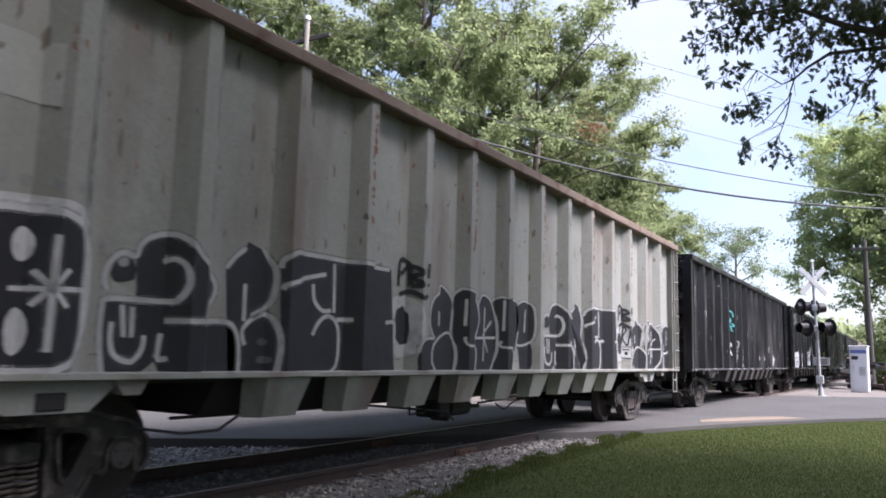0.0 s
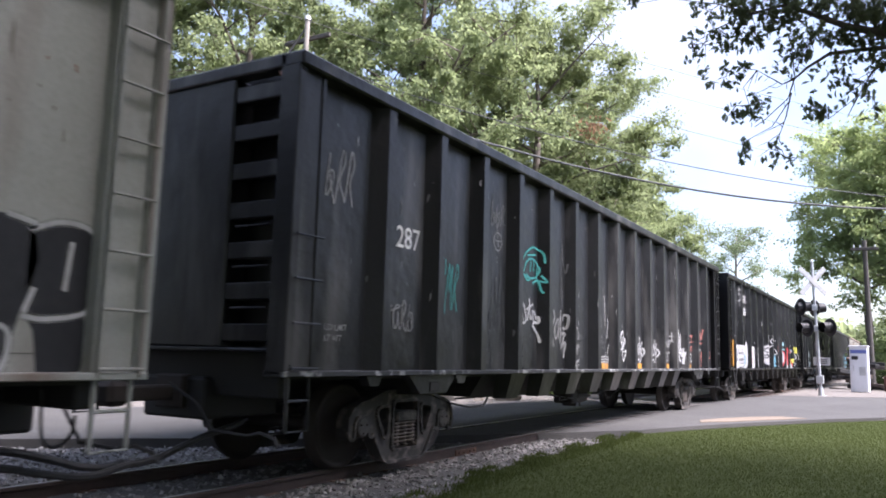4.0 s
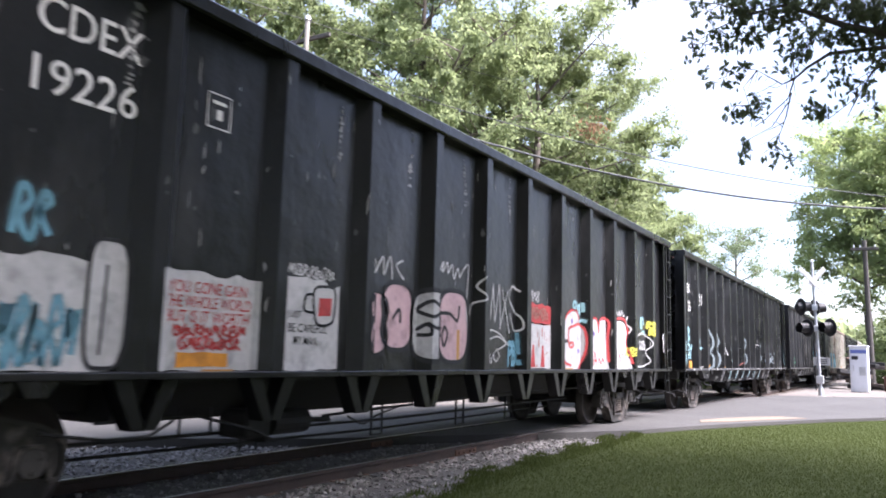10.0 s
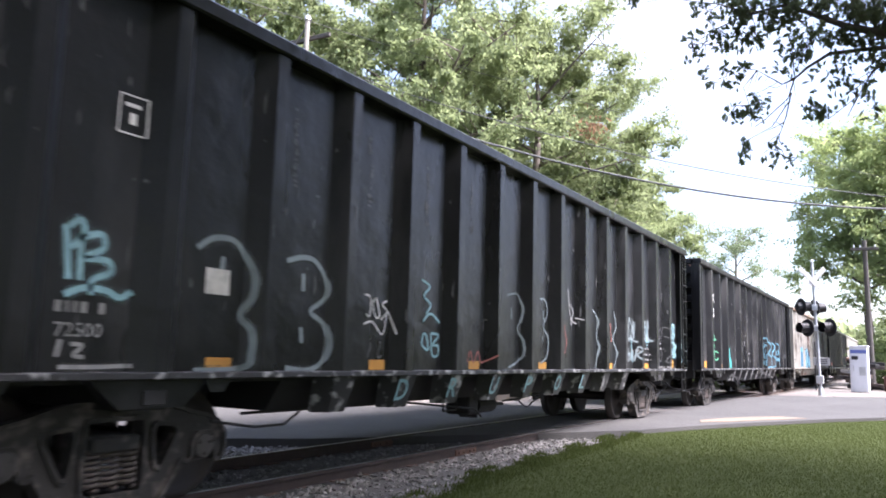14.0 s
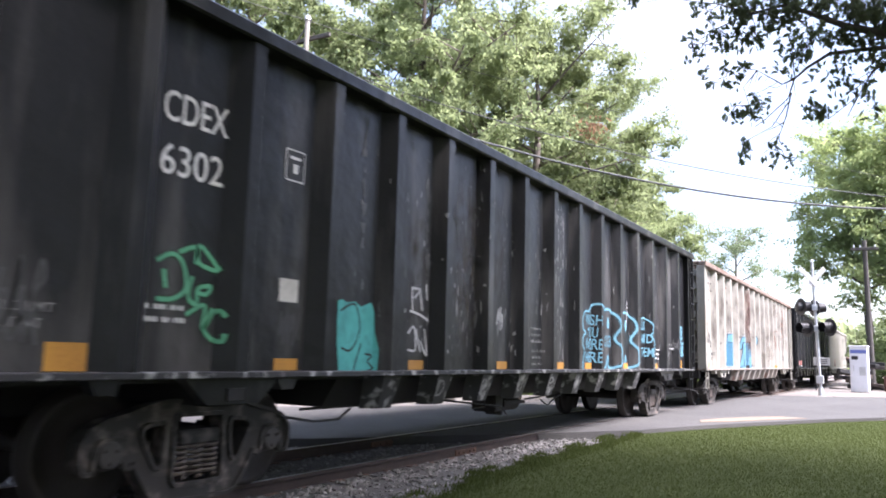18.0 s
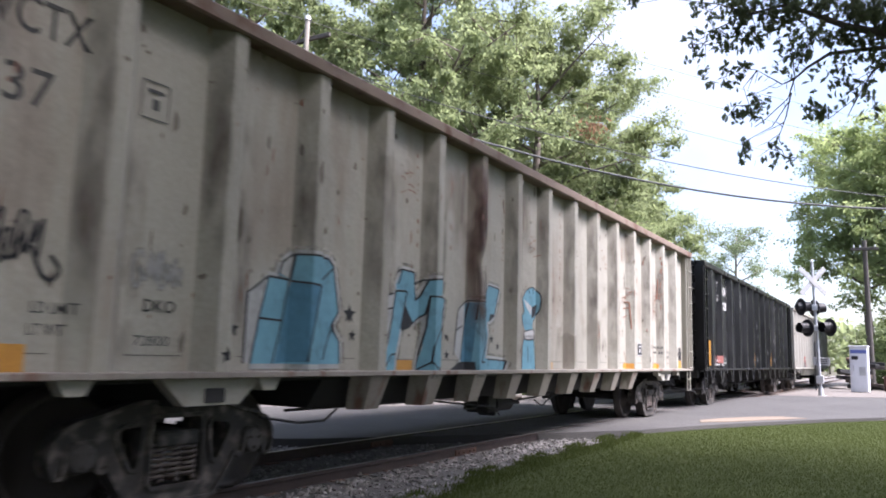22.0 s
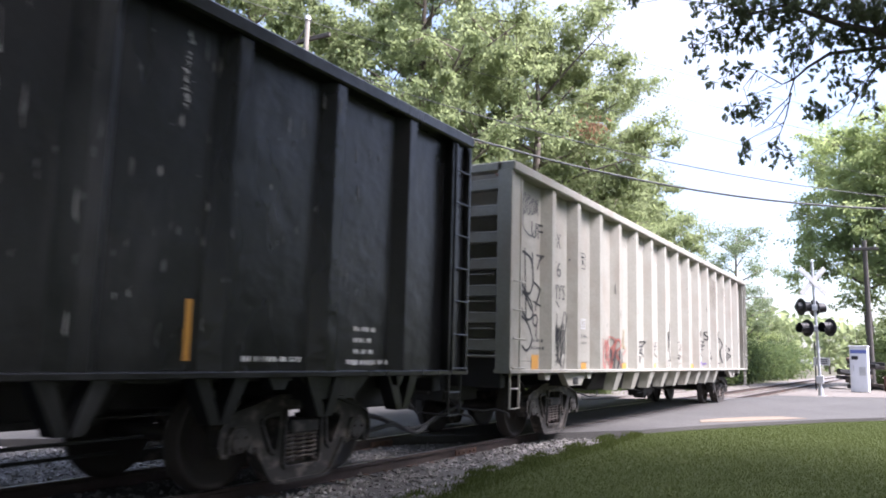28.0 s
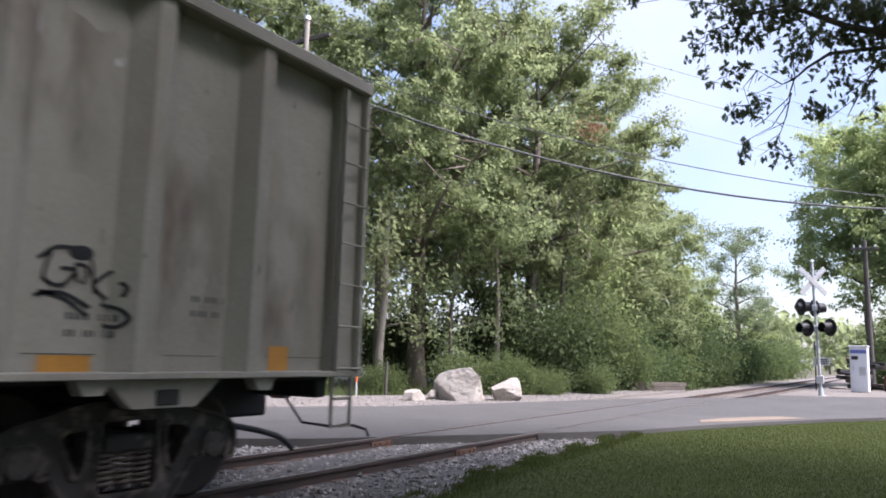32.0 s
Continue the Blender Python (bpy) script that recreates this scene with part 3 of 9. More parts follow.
def tree(label, height, radius, seed, leaf_mat, bark, leaves=26000, leaf=0.2, bare=0.22, limbs=13, clump=0.55, name="tree", trunk_r=None):
    """A tapered, slightly crooked trunk, limbs that fork twice, and clumps of leaves about the twigs."""
    g = random.Random(seed)
    ob = thing(name, label, "tree", "trees behind the road")
    bm = bmesh.new()
    tr = trunk_r or height * 0.017 + 0.04
    top = height * 0.9
    trunk, p = [], Vector((0, 0, -0.35))
    for i in range(9):
        trunk.append(p.copy())
        p = p + Vector((g.uniform(-0.12, 0.12), g.uniform(-0.12, 0.12), top / 8)) * (1 if i else 1)
    tube(bm, trunk, [tr * (1.25 if i == 0 else 1 - 0.105 * i) for i in range(9)], 8)
    part("trunk", bm, bark, ob, smooth=True)
    tips = []
    bm = bmesh.new()
    for k in range(limbs):
        h = bare + (0.97 - bare) * (k + g.random() * 0.7) / limbs
        s = trunk[0].lerp(trunk[-1], h)
        i = min(7, int(h * 8))
        s = trunk[i].lerp(trunk[i + 1], h * 8 - i)
        az = k * 2.4 + g.uniform(-0.5, 0.5)
        reach = radius * math.sqrt(max(0.08, 1 - ((h - 0.5) / 0.58) ** 2)) * g.uniform(0.75, 1.1)
        up = g.uniform(0.15, 0.55) * reach + (0.35 * reach if h > 0.7 else 0)
        e = s + Vector((math.cos(az) * reach, math.sin(az) * reach, up))
        mid = s.lerp(e, 0.5) + Vector((g.uniform(-0.3, 0.3), g.uniform(-0.3, 0.3), g.uniform(0, 0.4)))
        r = tr * (0.42 - 0.25 * h)
        tube(bm, [s, s.lerp(mid, 0.5), mid, e], [r, r * 0.8, r * 0.6, r * 0.18], 5)
        for j in range(6):
            t = 0.3 + 0.7 * (j + g.random()) / 6
            q = mid.lerp(e, (t - 0.5) * 2) if t > 0.5 else s.lerp(mid, t * 2)
            w = q + Vector((g.gauss(0, 1), g.gauss(0, 1), g.gauss(0.25, 0.6))).normalized() * g.uniform(0.22, 0.5) * radius
            tube(bm, [q, q.lerp(w, 0.5) + Vector((0, 0, g.uniform(-0.1, 0.25))), w], [r * 0.35, r * 0.22, r * 0.06], 4)
            tips += [w, q.lerp(w, 0.6), q.lerp(w, 0.85)]
            for _ in range(2):
                w2 = w + Vector((g.gauss(0, 1), g.gauss(0, 1), g.gauss(0, 0.6))).normalized() * g.uniform(0.1, 0.25) * radius
                tube(bm, [q.lerp(w, 0.6), w2], [r * 0.16, r * 0.04], 3)
                tips.append(w2)
    part("branchwork", bm, bark, ob, smooth=True)
    gg = np.random.default_rng(seed)
    tp = np.array([t[:] for t in tips])
    pick = gg.integers(0, len(tp), leaves)
    weight = gg.normal(0, 1, (leaves, 3)) * clump * np.array([1, 1, 0.62]) * gg.uniform(0.35, 1.2, len(tp))[pick][:, None]
    c = tp[pick] + weight
    c = c[c[:, 2] > 0.4]
    part("crown", leaf_mesh("crown", c, leaf, leaf_mat, seed), None, ob)
    return ob


def shrub(label, height, radius, seed, leaf_mat, leaves=6000, leaf=0.16, name="shrub"):
    g = random.Random(seed)
    ob = thing(name, label, "shrub", "shrubs at the edge of the wood")
    bm = bmesh.new()
    tips = []
    for k in range(16):
        az = g.uniform(0, 6.28)
        r = radius * math.sqrt(g.random()) * 0.9
        e = Vector((math.cos(az) * r, math.sin(az) * r, height * g.uniform(0.45, 0.98) * (1 - 0.35 * r / radius)))
        s = Vector((g.uniform(-0.2, 0.2), g.uniform(-0.2, 0.2), -0.3))
        m = s.lerp(e, 0.55) + Vector((g.uniform(-0.2, 0.2), g.uniform(-0.2, 0.2), 0.15))
        tube(bm, [s, m, e], [0.028, 0.02, 0.005], 4)
        tips += [e, m, s.lerp(m, 0.6), m.lerp(e, 0.5)]
    part("branchwork", bm, BARK, ob)
    gg = np.random.default_rng(seed)
    tp = np.array([t[:] for t in tips])
    c = tp[gg.integers(0, len(tp), leaves)] + gg.normal(0, 1, (leaves, 3)) * np.array([0.3, 0.3, 0.22]) * radius
    c = c[c[:, 2] > 0.02]
    part("foliage", leaf_mesh("foliage", c, leaf, leaf_mat, seed), None, ob)
    return ob


OAK = "tall leafy oak with mid-green foliage and a grey trunk"
proto_a = tree(OAK, 20.5, 6.0, 21, LEAF, BARK, 84000, 0.175, 0.26, 22, 0.33)
proto_b = tree(OAK, 19.0, 5.2, 22, LEAF, BARK, 66000, 0.175, 0.28, 20, 0.32)
proto_c = tree("slim leafy tree with bright young foliage", 13.5, 3.6, 23, LEAF_YOUNG, BARK, 34000, 0.18, 0.12, 14, 0.34)
proto_d = tree("pale lacy tree with thin silvery foliage", 15.0, 3.6, 24, LEAF_PALE, PALE_BARK, 13000, 0.19, 0.25, 14, 0.4)
proto_e = tree("broad tree with bright green sunlit foliage", 18.5, 5.6, 26, LEAF_YOUNG, BARK, 44000, 0.25, 0.42, 20, 0.5)
proto_f = tree("green broadleaf tree at the wood's edge", 13.5, 3.7, 27, LEAF, BARK, 34000, 0.185, 0.12, 16, 0.34)
proto_g = tree("leafy tree in the depth of the wood", 18.5, 5.4, 28, LEAF, BARK, 15000, 0.36, 0.2, 14, 0.5)
proto_h = tree("broad low tree with green foliage to the ground", 13.0, 4.6, 29, LEAF_YOUNG, BARK, 24000, 0.25, 0.06, 18, 0.45)
proto_i = tree("small green tree far down the line", 13.5, 3.7, 27, LEAF, BARK, 9000, 0.35, 0.12, 14, 0.4)
proto_a.matrix_basis = pose(-10.9, 27.2, -0.2, 0, 0, 20)
proto_b.matrix_basis = pose(-8.4, 33.0, -0.2, 0, 0, 75)
proto_c.matrix_basis = pose(-10.5, 52.0, -0.2, 0, 0, 10)
proto_d.matrix_basis = pose(-6.4, 74.0, -0.2, 0, 0, 0)
proto_e.matrix_basis = pose(15.0, 66.0, -0.2)
proto_f.matrix_basis = pose(-7.7, 46.5, -0.2, 0, 0, 90)
proto_g.matrix_basis = pose(-22.0, 28.0, -0.2, 0, 0, 90)
proto_h.matrix_basis = pose(8.2, 56.0, -0.2, 0, 0, 90)
proto_i.matrix_basis = pose(-8.0, 105.0, -0.2, 0, 0, 30) @ Matrix.Diagonal((0.55, 0.55, 0.55, 1))
for src, x, y, rz, s in ((proto_a, -16.2, 22.0, 140, 0.95), (proto_g, -20.5, 17.0, 210, 0.95), (proto_b, -14.5, 33.0, 20, 1.05), (proto_g, -25.0, 9.0, 100, 0.95),
                         (proto_g, -14.0, 42.0, 250, 1.0), (proto_b, -8.3, 39.8, 160, 0.95), (proto_g, -30, 18, 60, 0.95), (proto_g, -27, 38, 60, 1.05),
                         (proto_f, -11.5, 48.0, 200, 1.2), (proto_c, -9.5, 57.0, 200, 0.95), (proto_f, -12.5, 62.0, 0, 1.1), (proto_c, -7.0, 88.0, 120, 0.55),
                         (proto_c, -9.5, 70.0, 300, 0.7), (proto_i, -8.5, 125.0, 60, 0.55), (proto_i, -5.0, 150.0, 80, 0.62),
                         (proto_i, -1.5, 165.0, 10, 0.66), (proto_i, 5.0, 160.0, 10, 0.75), (proto_i, 5.5, 120.0, 40, 0.6),
                         (proto_e, 4.3, 63.0, 40, 1.0), (proto_e, 9.2, 61.0, 200, 1.05), (proto_h, 9.4, 72.0, 90, 0.9)):
    src.scale = (s, s, s)
    copy_thing(src, pose(x, y, -0.2, 0, 0, rz))
    src.scale = (1, 1, 1)
proto_i.scale = (0.55, 0.55, 0.55)
bush_a = shrub("dense green roadside shrub", 2.6, 1.8, 41, BUSH, 6500, 0.14)
bush_b = shrub("tall tangled green undergrowth", 4.6, 2.2, 42, UNDER, 8500, 0.165)
bush_a.scale = (0.75, 0.75, 0.75)
bush_a.matrix_basis = pose(-7.3, 24.6, -0.2) @ Matrix.Diagonal((0.7, 0.7, 0.7, 1))
bush_b.matrix_basis = pose(-13.5, 30.0, -0.2) @ Matrix.Diagonal((1.3, 1.3, 1.3, 1))
BUSHES = [(bush_a, -6.2, 26.0, 40, 0.62), (bush_a, -5.2, 27.6, 200, 0.5), (bush_b, -6.6, 31.0, 80, 1.15), (bush_b, -5.6, 33.6, 190, 0.75), (bush_a, -4.9, 35.6, 120, 1.0), (bush_b, -5.4, 38.4, 10, 0.9),
          (bush_a, -4.5, 42.0, 10, 1.0), (bush_b, -4.9, 46.0, 100, 1.0), (bush_a, -4.4, 51.0, 140, 1.2), (bush_b, -4.9, 56.0, 50, 1.05), (bush_a, -4.6, 63.0, 60, 1.3),
          (bush_b, -5.0, 71.0, 50, 1.0), (bush_a, -5.0, 80.0, 200, 1.5), (bush_a, -5.2, 92.0, 20, 1.7), (bush_a, -12.5, 22.0, 220, 0.8), (bush_a, -15.0, 18.5, 90, 0.9), (bush_b, -20.0, 12.0, 10, 1.1)]
BUSHES += [(bush_b, -10.5, 36.0, 0, 1.4), (bush_b, -8.5, 43.0, 70, 1.4), (bush_b, -22.0, 22.0, 20, 1.5), (bush_b, -17.5, 27.0, 60, 1.0), (bush_b, -17.0, 35.0, 160, 1.1), (bush_b, -20.5, 30.5, 10, 1.1),
          (bush_b, -12.5, 41.0, 10, 1.1), (bush_b, -25.0, 25.0, 110, 1.1), (bush_b, -26.0, 17.0, 40, 1.5), (bush_a, 6.2, 52.0, 60, 1.1), (bush_b, 8.2, 60.0, 90, 1.2),
          (bush_b, -7.5, 50.0, 120, 1.5), (bush_b, 9.0, 50.0, 0, 1.2), (bush_a, -9.6, 22.8, 10, 0.5), (bush_a, -4.3, 30.2, 70, 0.55)]
for src, x, y, rz, s in BUSHES:
    src.scale = (s, s, s)
    copy_thing(src, pose(x, y, -0.2, 0, 0, rz))
bush_a.scale, bush_b.scale = (0.7, 0.7, 0.7), (1.0, 1.0, 1.0)
bush_c = shrub("tall fresh green thicket at the verge", 5.6, 1.5, 43, THICKET, 5200, 0.17)
bush_c.matrix_basis = pose(-5.7, 33.2, -0.2)
for x, y, rz, s in ((-5.0, 35.2, 70, 0.8), (6.3, 55.0, 20, 0.9), (7.6, 57.0, 100, 1.0), (9.2, 54.0, 40, 0.9), (-6.3, 25.6, 30, 0.36), (-5.7, 26.4, 160, 0.32)):
    bush_c.scale = (s, s, s)
    copy_thing(bush_c, pose(x, y, -0.2, 0, 0, rz))
bush_c.scale = (1, 1, 1)
# unseen trees and bushes added round the lawn, behind the camera, to darken reflections
bush_d = shrub("unseen dark undergrowth added round the lawn to block low sky", 4.6, 2.2, 44, UNDER, 2600, 0.3)
bush_d.matrix_basis = pose(-9.0, -11.0, -0.2, 0, 0, 30)
for src, x, y, rz, s in ((proto_g, 20.0, 20.0, 30, 0.6), (proto_g, 22.0, 9.0, 130, 0.62), (proto_g, 21.0, -3.0, 220, 0.6), (proto_g, 23.0, 30.0, 300, 0.65), (proto_g, 12.0, -17.0, 80, 0.66), (proto_g, 2.0, -20.0, 20, 0.7),
                         (proto_g, -13.0, -14.0, 60, 0.85), (proto_g, -4.0, -24.0, 150, 0.9), (proto_g, 7.0, -27.0, 240, 0.9), (proto_g, -21.0, -7.0, 10, 0.85),
                         (bush_d, -5.5, -14.5, 100, 1.2), (bush_d, -13.0, -8.0, 200, 1.2), (bush_d, -3.5, -18.0, 250, 1.2), (bush_d, 4.5, -17.0, 70, 1.1), (bush_d, 8.5, -14.0, 160, 1.1),
                         (bush_d, 14.0, 13.0, 0, 0.9), (bush_d, 15.0, 18.0, 90, 1.0), (bush_d, 15.0, 7.0, 200, 0.95), (bush_d, 16.5, 24.0, 40, 1.1), (bush_d, 16.0, 1.0, 310, 1.0), (bush_d, 18.0, 30.0, 150, 1.2)):
    src.scale = (s, s, s)
    copy_thing(src, pose(x, y, -0.2, 0, 0, rz))
for src in (proto_g, bush_d):
    src.scale = (1, 1, 1)
# a spray of withered leaves on one of the oaks
gw = np.random.default_rng(12)
part("withered_leaves", leaf_mesh("withered_leaves", np.array(proto_b.matrix_basis.inverted() @ Vector((-4.95, 31.0, 11.2))) + gw.normal(0, 1, (170, 3)) * (0.5, 0.5, 0.3), 0.2,
                                  foliage("withered_brown_leaves", (0.16, 0.09, 0.06), (0.28, 0.18, 0.12), (0.3, 0.18, 0.1), 0.4), 12), None, proto_b, "withered brown leaf spray")
# slim trunks in the wood's edge
for i, (x, y, h, r, lean) in enumerate(((-10.2, 23.6, 9.0, 0.16, 0.3), (-11.6, 25.4, 12.0, 0.22, -0.4), (-9.0, 26.6, 8.0, 0.09, 0.5), (-8.3, 29.4, 10.0, 0.12, -0.3), (-7.4, 34.0, 9.5, 0.14, 0.5), (-6.8, 37.5, 9.0, 0.12, 0.2),
                                        (-12.8, 22.6, 11.0, 0.17, 0.2), (-6.6, 44.0, 8.5, 0.12, -0.4), (-5.9, 49.0, 8.0, 0.11, 0.3))):
    ob = thing("sapling", "slim bare-stemmed tree at the wood's edge", "tree", "saplings at the wood's edge", (x, y, -0.2))
    g = random.Random(300 + i)
    bm = bmesh.new()
    pts = [(lean * t * t + g.uniform(-0.06, 0.06), g.uniform(-0.06, 0.06), h * t - 0.2) for t in (0, 0.2, 0.4, 0.6, 0.8, 1.0)]
    tube(bm, pts, [r, r * 0.9, r * 0.8, r * 0.65, r * 0.45, r * 0.1], 7)
    part("trunk", bm, PALE_BARK if i % 3 == 0 else BARK, ob, smooth=True)
    bm = bmesh.new()
    tips = []
    for k in range(14):
        t = 0.3 + 0.7 * k / 14
        q = Vector(pts[min(4, int(t * 5))]).lerp(Vector(pts[min(5, int(t * 5) + 1)]), t * 5 % 1)
        e = q + Vector((g.gauss(0, 0.8), g.gauss(0, 0.8), g.uniform(-0.5, 0.6)))
        tube(bm, [q, q.lerp(e, 0.5) + Vector((0, 0, 0.15)), e], [r * 0.25, r * 0.16, 0.006], 4)
        tips += [e, q.lerp(e, 0.6)]
    part("branchwork", bm, BARK, ob)
    gg = np.random.default_rng(300 + i)
    tp = np.array([t[:] for t in tips])
    part("crown", leaf_mesh("crown", tp[gg.integers(0, len(tp), 1700)] + gg.normal(0, 0.4, (1700, 3)), 0.22, LEAF_YOUNG if i % 4 == 1 else LEAF, 300 + i), None, ob)
# far woods that close the view
far = []
fg = np.random.default_rng(77)
for k in range(46000):
    a = fg.uniform(0, 2 * np.pi)
    r = fg.uniform(195, 245)
    far.append((r * math.cos(a), r * math.sin(a), fg.uniform(0, 1) ** 0.8 * (11 + 3.5 * math.sin(a * 9) + 2.5 * math.sin(a * 23))))
tagged(new("far_woods", leaf_mesh("far_woods", np.array(far), 2.4, LEAF, 78)), "distant line of green woods", "woods", "", "stuff")


# the oak that hangs over the camera
def near_oak():
    g = random.Random(5)
    ob = thing("oak_tree", "large oak whose dark leafy boughs hang over the lawn", "tree")
    bm = bmesh.new()
    tube(bm, [(13.5, 5.0, -0.3), (13.4, 5.1, 1.5), (13.2, 5.3, 4.0), (13.0, 5.5, 7.5), (12.8, 5.2, 11)], [0.5, 0.4, 0.35, 0.26, 0.1], 10)
    part("trunk", bm, BARK, ob, smooth=True)
    bm = bmesh.new()
    tips, dense = [], []
    boughs = ([(13.2, 5.3, 4.2), (10.2, 6.6, 4.9), (8.0, 7.6, 4.5), (6.77, 7.99, 4.26), (6.45, 8.0, 4.4), (6.14, 7.99, 4.53), (5.85, 7.98, 4.71), (5.6, 7.95, 4.85), (5.29, 7.91, 4.81), (4.97, 7.86, 4.7), (4.73, 7.81, 4.55)],
              [(8.0, 7.6, 4.5), (6.76, 8.0, 4.18), (6.45, 8.0, 4.27), (5.98, 7.98, 4.29), (5.78, 7.97, 4.18), (5.66, 7.96, 4.08), (5.6, 7.95, 3.89), (5.37, 7.92, 3.68), (5.29, 7.91, 3.63)],
              [(8.0, 7.6, 4.5), (6.76, 7.97, 4.1), (6.44, 8.0, 4.12), (6.33, 8.0, 4.06), (6.2, 8.0, 3.84), (5.94, 7.98, 3.64)])
    boughs += ([(5.66, 7.96, 4.08), (5.55, 7.95, 4.04), (5.33, 7.92, 4.21), (5.12, 7.88, 4.27)], [(5.63, 7.95, 3.94), (5.57, 7.95, 3.69), (5.51, 7.94, 3.53), (5.47, 7.94, 3.43)],
              [(5.85, 7.98, 4.54), (5.79, 7.97, 4.38), (5.66, 7.96, 4.14)], [(6.2, 8.0, 3.84), (6.1, 7.99, 3.64)], [(5.6, 7.95, 3.85), (5.45, 7.93, 3.62), (5.22, 7.9, 3.5)],
              [(5.33, 7.92, 4.21), (5.2, 7.9, 4.05), (5.25, 7.9, 3.85)], [(5.29, 7.91, 4.81), (5.0, 7.86, 4.95), (4.5, 7.75, 5.08), (4.13, 7.65, 5.05)])
    for line, r in zip(boughs, (0.075, 0.03, 0.03, 0.011, 0.009, 0.012, 0.009, 0.007, 0.007, 0.01)):
        k = len(line) - 1
        tube(bm, line, [max(0.0035, r * (1 - i / k) ** 1.2) for i in range(k + 1)], 6)
    # bare twigs between the leaf clusters
    for line in boughs[1:6]:
        for _ in range(9):
            i = g.randrange(1, len(line))
            q = Vector(line[i - 1]).lerp(Vector(line[i]), g.random())
            if q.x > 6.6:
                continue
            w = q + Vector((g.uniform(-0.28, 0.08), g.uniform(-0.1, 0.1), g.uniform(-0.22, 0.08)))
            tube(bm, [q, q.lerp(w, 0.5) + Vector((0, 0, g.uniform(-0.05, 0.04))), w], [0.0045, 0.0035, 0.002], 3)
    high = [(4.86, 7.84, 4.54, 40, 0.16), (4.73, 7.81, 4.52, 22, 0.1), (5.0, 7.86, 4.64, 40, 0.18), (5.14, 7.89, 4.8, 70, 0.22), (4.87, 7.84, 4.87, 40, 0.16), (5.31, 7.92, 4.59, 50, 0.18), (5.45, 7.93, 4.78, 70, 0.22),
            (6.24, 8.0, 4.67, 90, 0.25), (6.4, 8.0, 4.5, 60, 0.2), (5.9, 7.98, 4.73, 70, 0.24), (5.75, 7.97, 4.62, 40, 0.2), (6.17, 7.99, 4.26, 24, 0.14), (4.13, 7.65, 5.05, 10, 0.06), (6.41, 8.0, 4.22, 24, 0.12)]
    high += [(6.0, 8.0, 5.0, 90, 0.25), (5.5, 7.95, 5.02, 80, 0.25), (6.4, 8.0, 4.9, 90, 0.25), (6.55, 8.0, 4.7, 90, 0.24), (6.6, 8.0, 4.45, 70, 0.2),
            (6.1, 7.99, 4.48, 60, 0.2), (6.3, 7.99, 4.6, 90, 0.2), (6.5, 7.99, 4.58, 90, 0.2), (6.62, 7.99, 4.3, 60, 0.16), (6.3, 8.0, 4.34, 50, 0.14), (5.7, 7.96, 4.8, 60, 0.18), (5.3, 7.92, 4.88, 50, 0.16), (5.55, 7.95, 4.9, 60, 0.2), (6.55, 8.0, 4.2, 40, 0.15)]
    low = [(5.12, 7.88, 4.23, 30, 0.12), (5.04, 7.87, 4.15, 14, 0.08), (5.64, 7.96, 4.34, 40, 0.15), (5.77, 7.97, 4.44, 36, 0.15), (5.66, 7.96, 4.22, 24, 0.1), (6.07, 7.99, 4.02, 36, 0.12), (6.09, 7.99, 3.88, 16, 0.08),
           (5.22, 7.9, 3.81, 34, 0.14), (5.35, 7.92, 3.89, 18, 0.08), (5.06, 7.87, 3.77, 14, 0.07), (5.81, 7.97, 3.8, 30, 0.12), (5.94, 7.98, 3.76, 10, 0.06), (5.15, 7.89, 3.5, 20, 0.09), (5.46, 7.94, 3.39, 22, 0.08),
           (5.55, 7.95, 3.28, 14, 0.06), (6.36, 8.0, 3.7, 8, 0.05), (6.3, 8.0, 3.93, 14, 0.1)]
    for x, y, z, n, r in high + low:
        c = Vector((x, y, z))
        src = min((Vector(q) for line in boughs for q in line[1:]), key=lambda q: (q - c).length)
        m = src.lerp(c, 0.5) + Vector((g.uniform(-0.04, 0.04), g.uniform(-0.04, 0.04), g.uniform(-0.02, 0.05)))
        tube(bm, [src, m, c], [0.007, 0.005, 0.003], 4)
        for _ in range(max(2, n // 6)):
            e = c + Vector((g.gauss(0, r * 0.7), g.gauss(0, r * 0.7), g.gauss(0, r * 0.55)))
            tube(bm, [m.lerp(c, g.random()), e], [0.004, 0.002], 3)
            tips.append((e, 9))
    # the crown above the lawn, unseen, clear of the line along the track
    while len(dense) < 430:
        x = g.uniform(3.0, 20.0)
        e = Vector((x, g.uniform(-12, 15.5), g.uniform(6.5 if x < 10 else 3.4, 12.5)))
        if ((e.x - 10.8) / 8.8) ** 2 + ((e.y - 2.6) / 13.6) ** 2 > 1:
            continue
        d, az = math.hypot(e.x - EYE.x, e.y), math.degrees(math.atan2(EYE.x - e.x, e.y))
        if -9 < az < 70 and e.z < 3.6 + 0.56 * d:
            continue
        dense.append(e)
        if len(dense) % 4 == 0:
            s = Vector((13.0, 5.4, g.uniform(4.5, 9.5)))
            tube(bm, [s, s.lerp(e, 0.5) + Vector((0, 0, 0.9)), e], [0.09, 0.055, 0.01], 5)
    part("branchwork", bm, BARK, ob, smooth=True)
    gg = np.random.default_rng(6)
    pts = np.array([t[:] for t, n in tips for _ in range(n)])
    part("foliage", leaf_mesh("foliage", pts + gg.normal(0, 0.04, pts.shape), 0.072, LEAF_DARK, 7, "oak", 0.6), None, ob, "dark lobed leaves at the ends of the boughs")
    # unseen leaf mass added overhead to shade the near end of the train
    dp = np.array([t[:] for t in dense])
